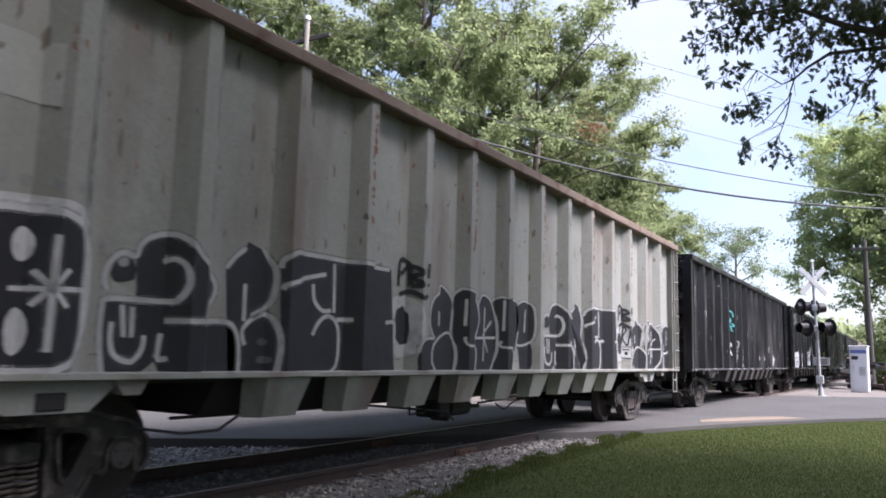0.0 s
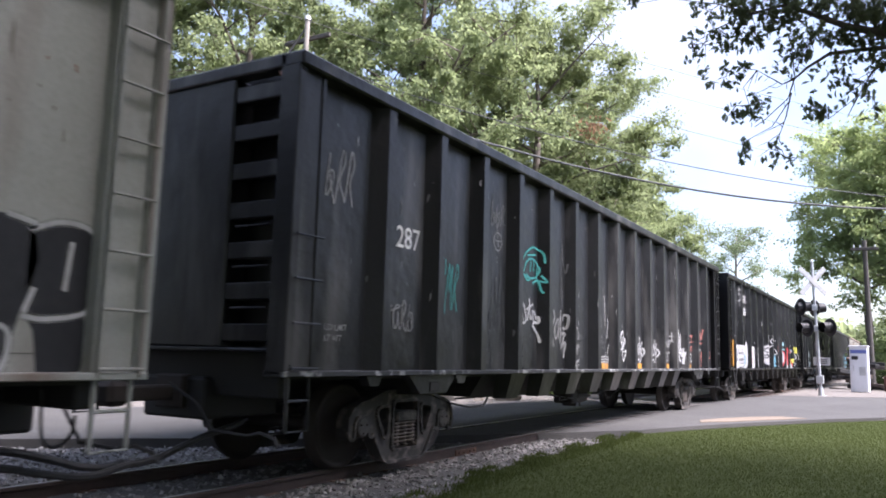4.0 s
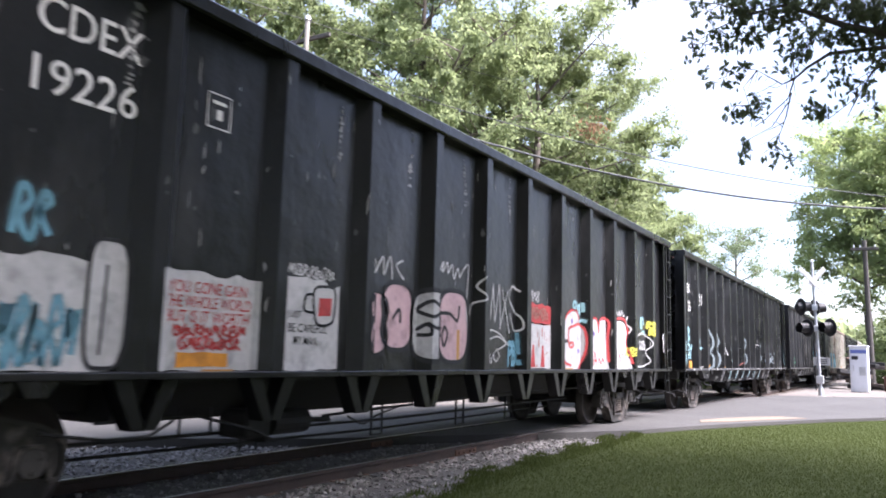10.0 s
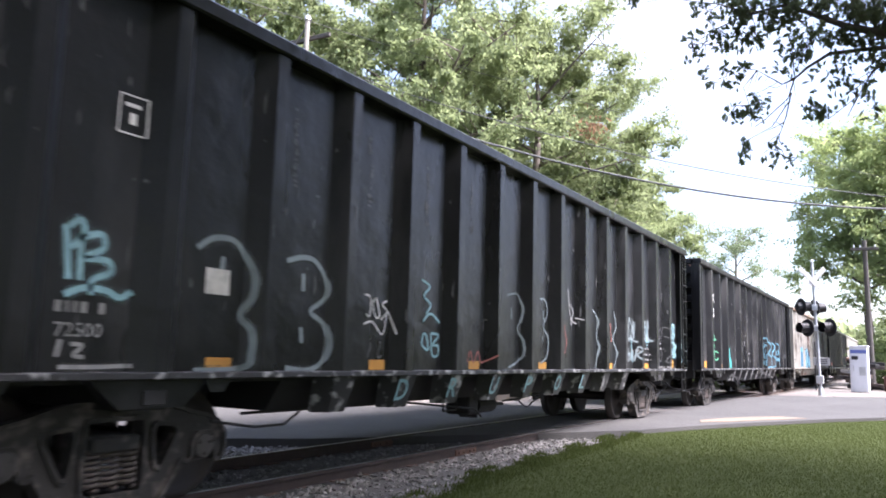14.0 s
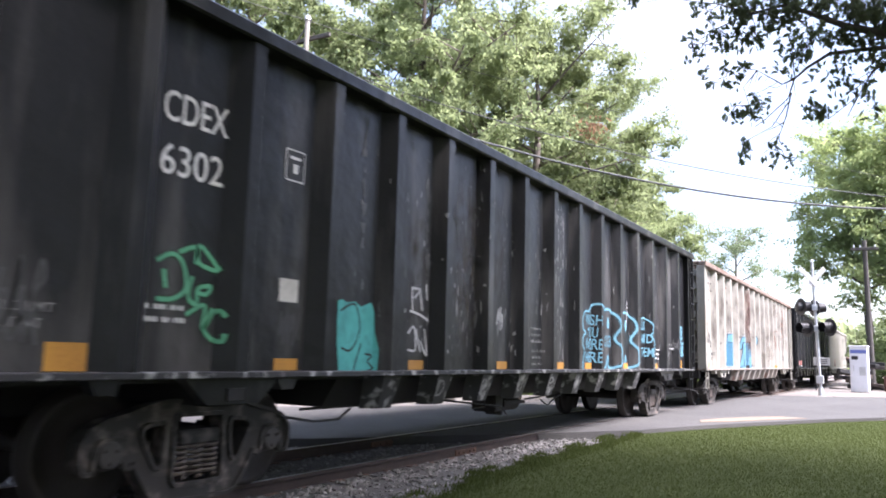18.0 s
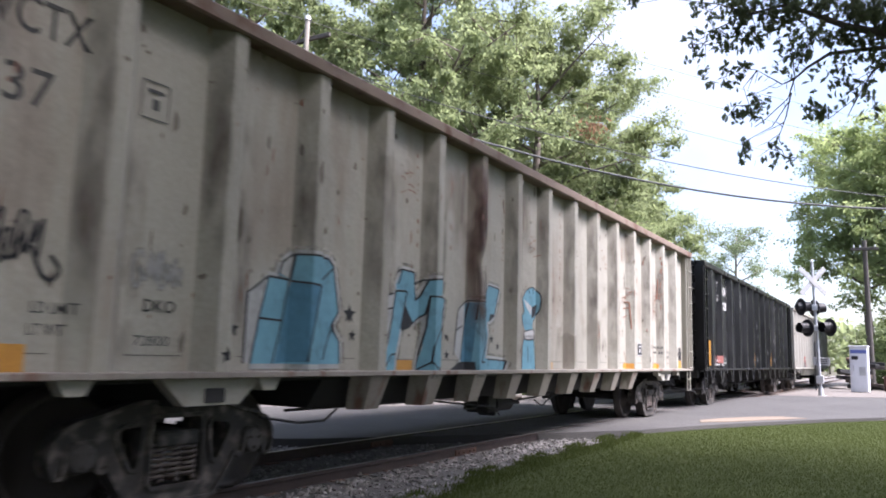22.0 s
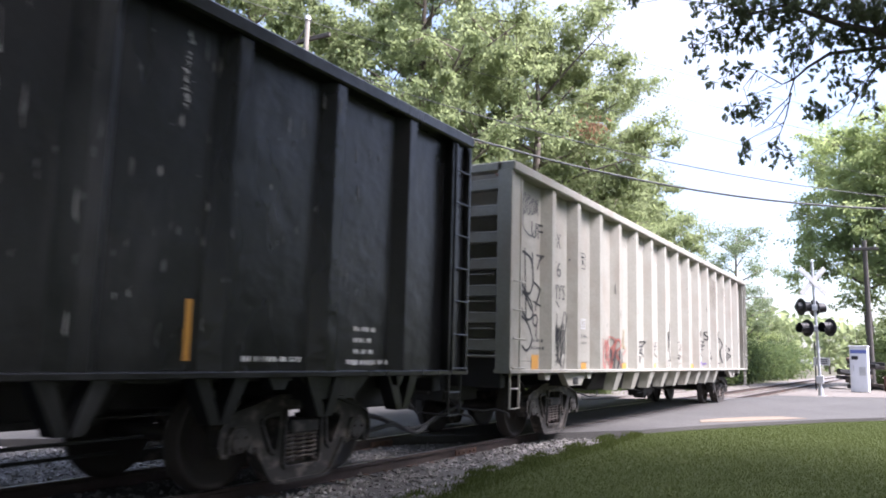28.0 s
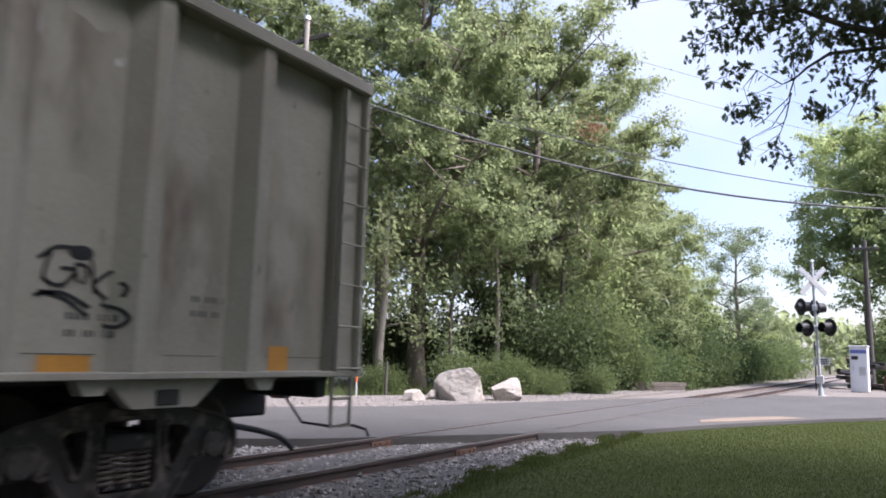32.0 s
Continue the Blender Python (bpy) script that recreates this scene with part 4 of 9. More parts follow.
    c = dp[gg.integers(0, len(dp), 60000)] + gg.normal(0, 0.55, (60000, 3))
    part("crown", leaf_mesh("crown", c, 0.29, LEAF_DARK, 8), None, ob)


near_oak()


# ---- crossing signal, cabinet, poles, wires, rocks ----
def crossing_signal(x, y, z):
    ob = thing("crossing_signal", "galvanised railroad crossing signal mast with crossbuck and unlit lamps", "crossing signal", "", (x, y, z))
    bm = bmesh.new()
    rod(bm, (0, 0, 0.12), (0, 0, 5.3), 0.055, 0.055, 12)
    rod(bm, (0, 0, 5.3), (0, 0, 5.36), 0.062, 0.03, 12)
    part("mast", bm, GALV, ob, smooth=False)
    bm = bmesh.new()
    box(bm, -0.2, 0.2, -0.2, 0.2, -0.15, 0.04, 0.02)
    rod(bm, (0, 0, 0.0), (0, 0, 0.35), 0.11, 0.075, 12)
    part("mast_foot", bm, GALV, ob)
    for s in (-1, 1):
        bm = bmesh.new()
        box(bm, -0.74, 0.74, -0.012, 0.012, -0.095, 0.095, 0.004)
        bl = part("crossbuck_blade", bm, SIGN_WHITE, ob, "white crossbuck blade")
        bl.matrix_basis = pose(0, -0.075 - 0.026 * (s > 0), 4.5, 0, 45 * s, 36)
        bm = bmesh.new()
        for k in (-1, 1):
            for i in range(4):
                c = k * (0.24 + 0.12 * i)
                box(bm, c - 0.03, c + 0.03, -0.016, -0.0125, -0.045, 0.045)
        part("lettering_bar", bm, GALV, bl)

    def lamp(px, pz, yaw, name="signal_lamp"):
        lm = bmesh.new()
        lathe(lm, [(-0.2, 0.08), (-0.17, 0.16), (-0.02, 0.19), (0.0, 0.19)], n=18)
        head = part(name, lm, SIGNAL_BLACK, ob)
        head.matrix_basis = pose(px[0], px[1], pz, 0, 0, yaw)
        lm = bmesh.new()
        lathe(lm, [(0.0, 0.335), (0.012, 0.345), (0.024, 0.335)], n=28)
        part("backplate", lm, SIGNAL_BLACK, head)
        lm = bmesh.new()
        lathe(lm, [(0.024, 0.155), (0.045, 0.11), (0.055, 0.03)], n=18)
        part("lens", lm, RED_LENS, head, "unlit dark red lens")
        lm = bmesh.new()
        n = 14
        rows = []
        for a, r, cut in ((0.02, 0.22, 0.2), (0.42, 0.2, 0.6)):
            rows.append([lm.verts.new((a, r * math.cos(t), r * math.sin(t))) for t in [math.pi / 2 - (math.pi - cut) + 2 * (math.pi - cut) * i / n for i in range(n + 1)]])
        for i in range(n):
            lm.faces.new((rows[0][i], rows[0][i + 1], rows[1][i + 1], rows[1][i]))
        bmesh.ops.solidify(lm, geom=lm.faces[:], thickness=0.008)
        part("hood", lm, SIGNAL_BLACK, head)
    bm = bmesh.new()
    rod(bm, (-0.55, 0.0, 2.62), (0.6, 0.0, 2.62), 0.03, n=8)
    rod(bm, (-0.55, -0.08, 3.47), (0.1, 0.12, 3.47), 0.03, n=8)
    box(bm, -0.1, 0.1, -0.1, 0.1, 2.5, 2.74, 0.02)
    box(bm, -0.1, 0.1, -0.1, 0.1, 3.33, 3.57, 0.02)
    part("cross_arm", bm, GALV, ob)
    lamp((-0.3, -0.1), 2.66, -132)
    lamp((0.5, -0.1), 2.66, -132)
    lamp((-0.5, -0.1), 3.5, 40)
    lamp((-0.05, 0.16), 3.45, 40)
    bm = bmesh.new()
    box(bm, -0.13, 0.13, -0.1, 0.1, 0.5, 0.8, 0.015)
    part("junction_box", bm, GALV, ob)
    return ob


crossing_signal(3.55, 33.8, 0.1).matrix_basis = pose(3.55, 33.8, 0.1, 0, -1.7, 0)

ob = thing("notice_post", "small white notice plate on a thin dark post", "sign", "", (2.75, 40.8, 0.05))
bm = bmesh.new()
rod(bm, (0, 0, -0.1), (0, 0, 2.35), 0.035, n=8)
part("post", bm, DARK, ob)
part("plate", boxed(-0.08, 0.62, -0.055, -0.035, 1.25, 1.62, 0.004), SIGN_WHITE, ob)
bm = bmesh.new()
for i in range(3):
    box(bm, 0.02, 0.52, -0.06, -0.0555, 1.33 + 0.09 * i, 1.37 + 0.09 * i)
part("lettering_bar", bm, SIGNAL_BLACK, ob)

ob = thing("signal_cabinet", "tall white steel cabinet with a blue printed panel beside the crossing", "cabinet", "", (4.62, 40.2, 0.10), -4)
part("body", boxed(-0.36, 0.36, -0.3, 0.3, 0.06, 2.08, 0.015), CABINET, ob)
part("plinth", boxed(-0.42, 0.42, -0.36, 0.36, -0.2, 0.06, 0.01), SHOULDER, ob)
part("roof_cap", boxed(-0.4, 0.4, -0.34, 0.34, 2.08, 2.13, 0.015), CABINET, ob)
part("blue_panel", boxed(-0.32, 0.32, -0.312, -0.302, 1.78, 1.94, 0.002), BLUE_PANEL, ob, "blue printed panel")
part("door", boxed(-0.3, 0.3, -0.315, -0.301, 0.2, 1.72, 0.004), CABINET, ob)
part("screen", boxed(-0.28, -0.02, -0.328, -0.316, 1.5, 1.66, 0.003), SIGNAL_BLACK, ob, "small dark window")
part("vent_panel", boxed(0.02, 0.28, -0.328, -0.316, 0.8, 1.18, 0.003), GALV, ob, "grey vent panel")
part("handle", boxed(-0.22, -0.19, -0.36, -0.316, 1.0, 1.25, 0.005), GALV, ob)

# boards piled behind the cabinet, standing in for a dark machinery heap
g = random.Random(91)
ob = thing("timber_pile", "tangled dark junk pile behind the cabinet, built from boards", "timber", "", (4.2, 44.6, 0.05), 0)
for k in range(16):
    m = (TIE, DARK, DARK, RUST)[k % 4]
    w = part("timber", boxed(-0.85, 0.85, -0.11, 0.11, -0.09, 0.09, 0.015), m, ob)
    w.matrix_basis = pose(g.uniform(-0.5, 0.7), g.uniform(-0.6, 0.6), 0.02 + 0.1 * k, 0, g.uniform(-9, 9), g.uniform(-40, 40) + 90 * (k % 2))
ob = thing("steel_drum", "rusty red steel drum beside the junk pile", "drum", "", (5.75, 43.6, -0.1))
bm = bmesh.new()
for z0, z1, r in ((0, 0.3, 0.29), (0.3, 0.33, 0.305), (0.33, 0.6, 0.29), (0.6, 0.63, 0.305), (0.63, 0.9, 0.29), (0.9, 0.93, 0.305)):
    rod(bm, (0, 0, z0), (0, 0, z1), r, n=20)
part("shell", bm, RUST, ob)
bm = bmesh.new()
rod(bm, (0, 0, 0.93), (0, 0, 0.945), 0.27, n=20)
part("lid", bm, RUST, ob)


def utility_pole(x, y, z, h, r, material, label, lean=0.0):
    ob = thing("utility_pole", label, "utility pole", "", (x, y, z))
    bm = bmesh.new()
    rod(bm, (0, 0, -0.3), (lean, 0, h), r, r * 0.72, 12)
    part("pole", bm, material, ob)
    return ob


p1 = utility_pole(4.9, 46.8, 0.1, 7.9, 0.16, POLE_WOOD, "dark timber utility pole with a short crossarm", -0.1)
part("crossarm", boxed(-0.75, 0.55, -0.2, -0.08, 7.35, 7.5, 0.01), POLE_WOOD, p1)
for sx in (-0.6, -0.3, 0.4):
    bm = bmesh.new()
    rod(bm, (sx, -0.14, 7.5), (sx, -0.14, 7.64), 0.03, 0.045, 8)
    part("insulator", bm, CABINET, p1)
p2 = utility_pole(-10.84, 19.4, -0.2, 12.9, 0.12, POLE_PALE, "pale sun-bleached timber utility pole with a guy brace", 0.0)
bm = bmesh.new()
rod(bm, (0, 0, 12.9), (0, 0, 13.05), 0.13, 0.09, 10)
part("pole_cap", bm, GALV, p2)
bm = bmesh.new()
rod(bm, (0.1, 0.1, 12.95), (-0.55, -0.45, 11.4), 0.035, n=6)
part("brace", bm, DARK, p2)
part("crossarm", boxed(-1.1, 0.9, 0.11, 0.22, 12.2, 12.34, 0.01), POLE_WOOD, p2)


def wire(p, q, sag, r, label):
    p, q = Vector(p), Vector(q)
    bm = bmesh.new()
    tube(bm, [p.lerp(q, t / 24) - Vector((0, 0, 4 * sag * (t / 24) * (1 - t / 24))) for t in range(25)], r, 6)
    tagged(part("overhead_cable", bm, CABLE), label, "cable", "overhead cables")


WIRE_LAB = "grey overhead cable strung between the poles"
wire((-10.75, 19.2, 10.5), (14.0, 36.0, 7.6), 2.03, 0.036, "thick grey overhead cable strung across the road")
wire((-10.75, 19.2, 11.21), (14.0, 36.0, 7.07), 1.37, 0.017, WIRE_LAB)
wire((-16.0, 10.0, 13.4), (9.5, 62.0, 13.4), 0.8, 0.012, WIRE_LAB)
wire((-12.0, 26.0, 16.0), (9.5, 66.0, 16.6), 0.6, 0.011, WIRE_LAB)
wire((-12.0, 26.0, 17.2), (9.5, 66.0, 18.4), 0.6, 0.011, WIRE_LAB)


def boulder(x, y, z, sx, sy, sz, seed, label, rz=0):
    bm = bmesh.new()
    bmesh.ops.create_icosphere(bm, subdivisions=4, radius=1.0)
    off = Vector((seed * 3.1, seed * 1.7, 0))
    g = random.Random(seed)
    cuts = [(Vector((g.gauss(0, 1), g.gauss(0, 1), g.gauss(0.3, 0.7))).normalized(), g.uniform(0.5, 0.82)) for _ in range(13)]
    for v in bm.verts:
        c = v.co.copy()
        for nrm, d in cuts:
            e = c.dot(nrm) - d
            if e > 0:
                c -= nrm * e * 0.98
        c *= 1 + 0.05 * noise.noise(c * 2.2 + off) + 0.04 * noise.noise(c * 6 + off) + 0.015 * noise.noise(c * 15 + off)
        v.co = (c.x * sx, c.y * sy, c.z * sz)
    ob = tagged(part("boulder", bm, BOULDER), label, "boulder", "boulders on the verge")
    ob.matrix_basis = pose(x, y, z, 0, 0, rz)


boulder(-5.4, 21.2, 0.3, 0.92, 0.72, 0.74, 3, "large pale granite boulder on the gravel verge", 20)
boulder(-4.5, 22.4, 0.22, 0.70, 0.55, 0.52, 4, "flat-topped tan boulder on the gravel verge", 30)
boulder(-6.3, 19.9, 0.06, 0.46, 0.36, 0.32, 5, "small white rounded boulder on the verge", 30)
boulder(-6.15, 20.75, 0.08, 0.26, 0.2, 0.26, 6, "small pointed white stone between the boulders", 70)

ob = thing("timber_stack", "low stack of dark old railway timbers at the wood's edge", "timber", "", (-3.75, 36.6, -0.1), 62)
for i in range(5):
    part("timber", boxed(-1.7, 1.7, -0.12, 0.12, 0, 0.2, 0.015), TIE, ob, "", (0.1 * (i % 2), 0.26 * (i % 3) - 0.26, 0.21 * (i // 3)))
ob = thing("marker_post", "short weathered wooden post in the weeds", "post", "", (-8.6, 21.7, -0.2))
bm = bmesh.new()
rod(bm, (0, 0, -0.1), (0.02, 0, 1.25), 0.05, 0.045, 8)
part("post", bm, POLE_WOOD, ob)
ob = thing("utility_marker", "slim white marker post with an orange band", "marker", "", (-9.3, 21.0, -0.2))
bm = bmesh.new()
rod(bm, (0, 0, -0.1), (0, 0, 0.8), 0.035, 0.035, 8)
part("post", bm, SIGN_WHITE, ob)
bm = bmesh.new()
rod(bm, (0, 0, 0.55), (0, 0, 0.76), 0.038, 0.038, 8)
part("band", bm, surface("orange_band", (0.6, 0.14, 0.04), (0.5, 0.11, 0.03), 0.5), ob, "orange band")


# ---- rail cars ----
LENGTH, TOP, SILL = 19.25, 4.21, 1.10
AXLE_Z, WHEEL_R = 0.483, 0.483


class Style:
    def __init__(self, first, pitch, count, half_out, half_in, depth):
        self.centres = [first + pitch * k for k in range(count)]
        self.half_out, self.half_in, self.depth = half_out, half_in, depth

    def side_x(self, y):
        for c in self.centres:
            d = abs(y - c)
            if d < self.half_in:
                return 1.6 - self.depth * max(0.0, d - self.half_out) / (self.half_in - self.half_out)
        return 1.6 - self.depth

    def breaks(self):
        return [c + s * h for c in self.centres for s in (-1, 1) for h in (self.half_out, self.half_in)]


STYLE_A = Style(1.60, 1.15, 15, 0.072, 0.235, 0.15)
STYLE_B = Style(1.51, 1.36, 13, 0.072, 0.215, 0.14)
STYLE_B.centres[:2] = [1.20, 2.60]  # the two bays at the leading end are set apart


def paint_on(car, style, bm, material, name, label="", off=0.004):
    """Lays flat shapes, drawn in the car's y and z, onto its ribbed side."""
    ys = [v.co.y for v in bm.verts]
    for b in style.breaks():
        if min(ys) < b < max(ys):
            bmesh.ops.bisect_plane(bm, geom=bm.verts[:] + bm.edges[:] + bm.faces[:], plane_co=(0, b, 0), plane_no=(0, 1, 0))
    for v in bm.verts:
        v.co.x = style.side_x(v.co.y) + off
    bm.normal_update()
    for f in bm.faces:
        if f.normal.x < 0:
            f.normal_flip()
    return part(name, bm, material, car, label)


def text_shape(body, y, z, height, width=None, slant=0.0, bold=0.0):
    """Letters as a flat mesh in y and z; y is the left edge, z the foot."""
    cu = bpy.data.curves.new("letters", "FONT")
    cu.body, cu.size, cu.resolution_u, cu.offset = body, 1.0, 3, bold
    ob = new("letters", cu)
    dg = bpy.context.evaluated_depsgraph_get()
    me = bpy.data.meshes.new_from_object(ob.evaluated_get(dg))
    bpy.data.objects.remove(ob)
    bm = bmesh.new()
    bm.from_mesh(me)
    bpy.data.meshes.remove(me)
    x0, x1 = min(v.co.x for v in bm.verts), max(v.co.x for v in bm.verts)
    y0, y1 = min(v.co.y for v in bm.verts), max(v.co.y for v in bm.verts)
    sz = height / max(0.01, (y1 - y0))
    sy = width / (x1 - x0) if width else sz
    for v in bm.verts:
        px, py = (v.co.x - x0) * sy, (v.co.y - y0) * sz
        v.co = (0, y + px + slant * py, z + py)
    bmesh.ops.remove_doubles(bm, verts=bm.verts, dist=0.0005)
    return bm


def letters(car, style, bm, material, name, off):
    """One part for each letter of a flat text mesh."""
    left = set(bm.verts)
    while left:
        todo, isle = [left.pop()], []
        while todo:
            v = todo.pop()
            isle.append(v)
            for e in v.link_edges:
                o = e.other_vert(v)
                if o in left:
                    left.discard(o)
                    todo.append(o)
        one, m = bmesh.new(), {}
        for v in isle:
            m[v] = one.verts.new(v.co)
        for f in {f for v in isle for f in v.link_faces}:
            one.faces.new([m[v] for v in f.verts])
        paint_on(car, style, one, material, name, "", off)
    bm.free()


BRUSH = [1.0]


def stroke(bm, pts, w, closed=False):
    """A brushed line of width w through points in y and z, smoothed."""
    pts = [Vector((p[0], p[1])) for p in pts]
    if len(pts) > 2:
        n, fine = len(pts), []
        for i in range(n if closed else n - 1):
            a, b, c, d = (pts[(i + k) % n] if closed else pts[min(max(i + k, 0), n - 1)] for k in (-1, 0, 1, 2))
            for j in range(5):
                t = j / 5
                fine.append(0.5 * ((2 * b) + (c - a) * t + (2 * a - 5 * b + 4 * c - d) * t * t + (3 * b - a - 3 * c + d) * t ** 3))
        pts = fine + [pts[0] if closed else pts[-1]]
    prev = None
    for i, p in enumerate(pts):
        d = pts[min(i + 1, len(pts) - 1)] - pts[max(i - 1, 0)]
        if d.length < 1e-6:
            continue
        d.normalize()
        nrm = Vector((-d.y, d.x)) * w * BRUSH[0] / 2
        cur = (bm.verts.new((0, p.x + nrm.x, p.y + nrm.y)), bm.verts.new((0, p.x - nrm.x, p.y - nrm.y)))
        if prev:
            bm.faces.new((prev[0], prev[1], cur[1], cur[0]))
        prev = cur
    return bm


def patch(bm, pts):
    bm.faces.new([bm.verts.new((0, a, b)) for a, b in pts])
    return bm


def truck_meshes():
    m = {}
    bm = bmesh.new()
    for s in (-1, 1):
        k = bmesh.new()
        lathe(k, [(s * 0.70, 0.06), (s * 0.71, 0.14), (s * 0.735, 0.2), (s * 0.715, 0.396), (s * 0.70, 0.426), (s * 0.70, 0.511), (s * 0.73, 0.511), (s * 0.742, 0.485), (s * 0.835, 0.478), (s * 0.84, 0.426),
                  (s * 0.80, 0.396), (s * 0.775, 0.22), (s * 0.82, 0.15), (s * 0.85, 0.13), (s * 0.85, 0.06)], n=36)
        me = bpy.data.meshes.new("w")
        k.to_mesh(me)
        k.free()
        bm.from_mesh(me)
        bpy.data.meshes.remove(me)
    rod(bm, (-1.0, 0, 0), (1.0, 0, 0), 0.075, n=14)
    for s in (-1, 1):
        for i in range(3):
            a = i * 2.1
            rod(bm, (s * 0.852, 0.095 * math.cos(a), 0.095 * math.sin(a)), (s * 0.862, 0.095 * math.cos(a), 0.095 * math.sin(a)), 0.018, n=6)
    m["wheelset"] = shared(bm, WHEEL, "wheelset", True)
    bm = bmesh.new()
    x0, x1 = 0.96, 1.12

    half = [(0.0, 0.84), (0.34, 0.85), (0.52, 0.82), (0.74, 0.755), (0.92, 0.72), (1.06, 0.66), (1.13, 0.56), (1.14, 0.42), (1.10, 0.33), (1.03, 0.33), (1.02, 0.50), (0.97, 0.57), (0.81, 0.57), (0.77, 0.50), (0.76, 0.36),
            (0.70, 0.33), (0.66, 0.37), (0.62, 0.30), (0.52, 0.15), (0.44, 0.05), (0.36, 0.02), (0.0, 0.02)]
    frame_line = half + [(-y, z) for y, z in half[-2:0:-1]]
    eye = [(0.37, 0.68), (0.54, 0.665), (0.60, 0.63), (0.60, 0.58), (0.54, 0.46), (0.47, 0.33), (0.42, 0.30), (0.385, 0.34), (0.36, 0.46), (0.345, 0.62)]
    window = [(-0.26, 0.73), (0.26, 0.73), (0.275, 0.60), (0.28, 0.20), (0.25, 0.15), (-0.25, 0.15), (-0.28, 0.20), (-0.275, 0.60)]
    pierced(bm, frame_line, [eye, [(-y, z) for y, z in eye], window], x0, x1, 0.035, 0.03)
    m["side_frame"] = shared(bm, TRUCK, "side_frame")
    bm = bmesh.new()
    prev = None
    pts = []
    for i in range(7 * 10 + 1):
        a = i / 10 * 2 * math.pi
        pts.append((0.075 * math.cos(a), 0.075 * math.sin(a), i / 70 * 0.30))
    tube(bm, pts, 0.017, 5)
    m["spring"] = shared(bm, SPRING, "spring", True)
    bm = bmesh.new()
    box(bm, -1.17, 1.17, -0.22, 0.22, 0.50, 0.63, 0.02)
    box(bm, -0.3, 0.3, -0.3, 0.3, 0.56, 0.76, 0.02)
    m["bolster"] = shared(bm, TRUCK, "bolster")
    bm = bmesh.new()
    lathe(bm, [(1.0, 0.13), (1.06, 0.135), (1.08, 0.115), (1.15, 0.112), (1.165, 0.10), (1.17, 0.05)], n=20)
    for i in range(3):
        a = 0.5 + i * 2.094
        rod(bm, (1.165, 0.065 * math.cos(a), 0.065 * math.sin(a)), (1.185, 0.065 * math.cos(a), 0.065 * math.sin(a)), 0.016, n=6)
    m["bearing_cap"] = shared(bm, surface("worn_bearing_cap", (0.06, 0.054, 0.05), (0.04, 0.037, 0.035), 0.6, 0.2), "bearing_cap")
    bm = bmesh.new()
    box(bm, 0.94, 1.1, -0.11, 0.11, 0.05, 0.17, 0.02)
    m["adapter"] = shared(bm, TRUCK, "adapter")
    bm = bmesh.new()
    prism(bm, [(-0.07, -0.16), (0.05, -0.14), (0.06, 0.16), (-0.05, 0.18)], 0, 0.72, 0.83)
    m["brake_shoe"] = shared(bm, DARK, "brake_shoe")
    return m


RED_GEAR = surface("red_brown_draft_gear", (0.13, 0.035, 0.03), (0.07, 0.028, 0.024), 0.8)
COUPLER = surface("grimy_coupler_steel", (0.022, 0.018, 0.016), (0.035, 0.027, 0.023), 0.8)
TM = truck_meshes()
WHEELSETS = []


def truck(car, y):
    t = part("truck", TM["bolster"], None, car, "", (0, y, 0))
    for s in (-1, 1):
        f = part("side_frame", TM["side_frame"], None, t, "", (0, 0, 0.026))
        if s < 0:
            f.rotation_euler[2] = math.pi
        for k in (-0.17, 0.0, 0.17):
            part("spring", TM["spring"], None, t, "", (s * 1.06, k, 0.226))
    for e in (-1, 1):
        w = part("wheelset", TM["wheelset"], None, t, "", (0, e * 0.89, AXLE_Z))
        WHEELSETS.append((w, e * 0.89))
        for s in (-1, 1):
            c = part("bearing_cap", TM["bearing_cap"], None, t, "", (0, e * 0.89, AXLE_Z))
            a = part("adapter", TM["adapter"], None, t, "", (0, e * 0.89, AXLE_Z))
            b = part("brake_shoe", TM["brake_shoe"], None, t, "", (0 if s > 0 else 0, e * 0.38, AXLE_Z))
            b.rotation_euler[2] = 0 if s > 0 else math.pi
            if s < 0:
                c.rotation_euler[2] = a.rotation_euler[2] = math.pi
    return t


def rib_mesh(style, material, z0, z1):
    bm = bmesh.new()
    xo, xi = 1.6, 1.6 - style.depth
    prism(bm, [(xi - 0.01, -style.half_in), (xo, -style.half_out), (xo, style.half_out), (xi - 0.01, style.half_in)], 2, z0, z1)
    return shared(bm, material, "rib")


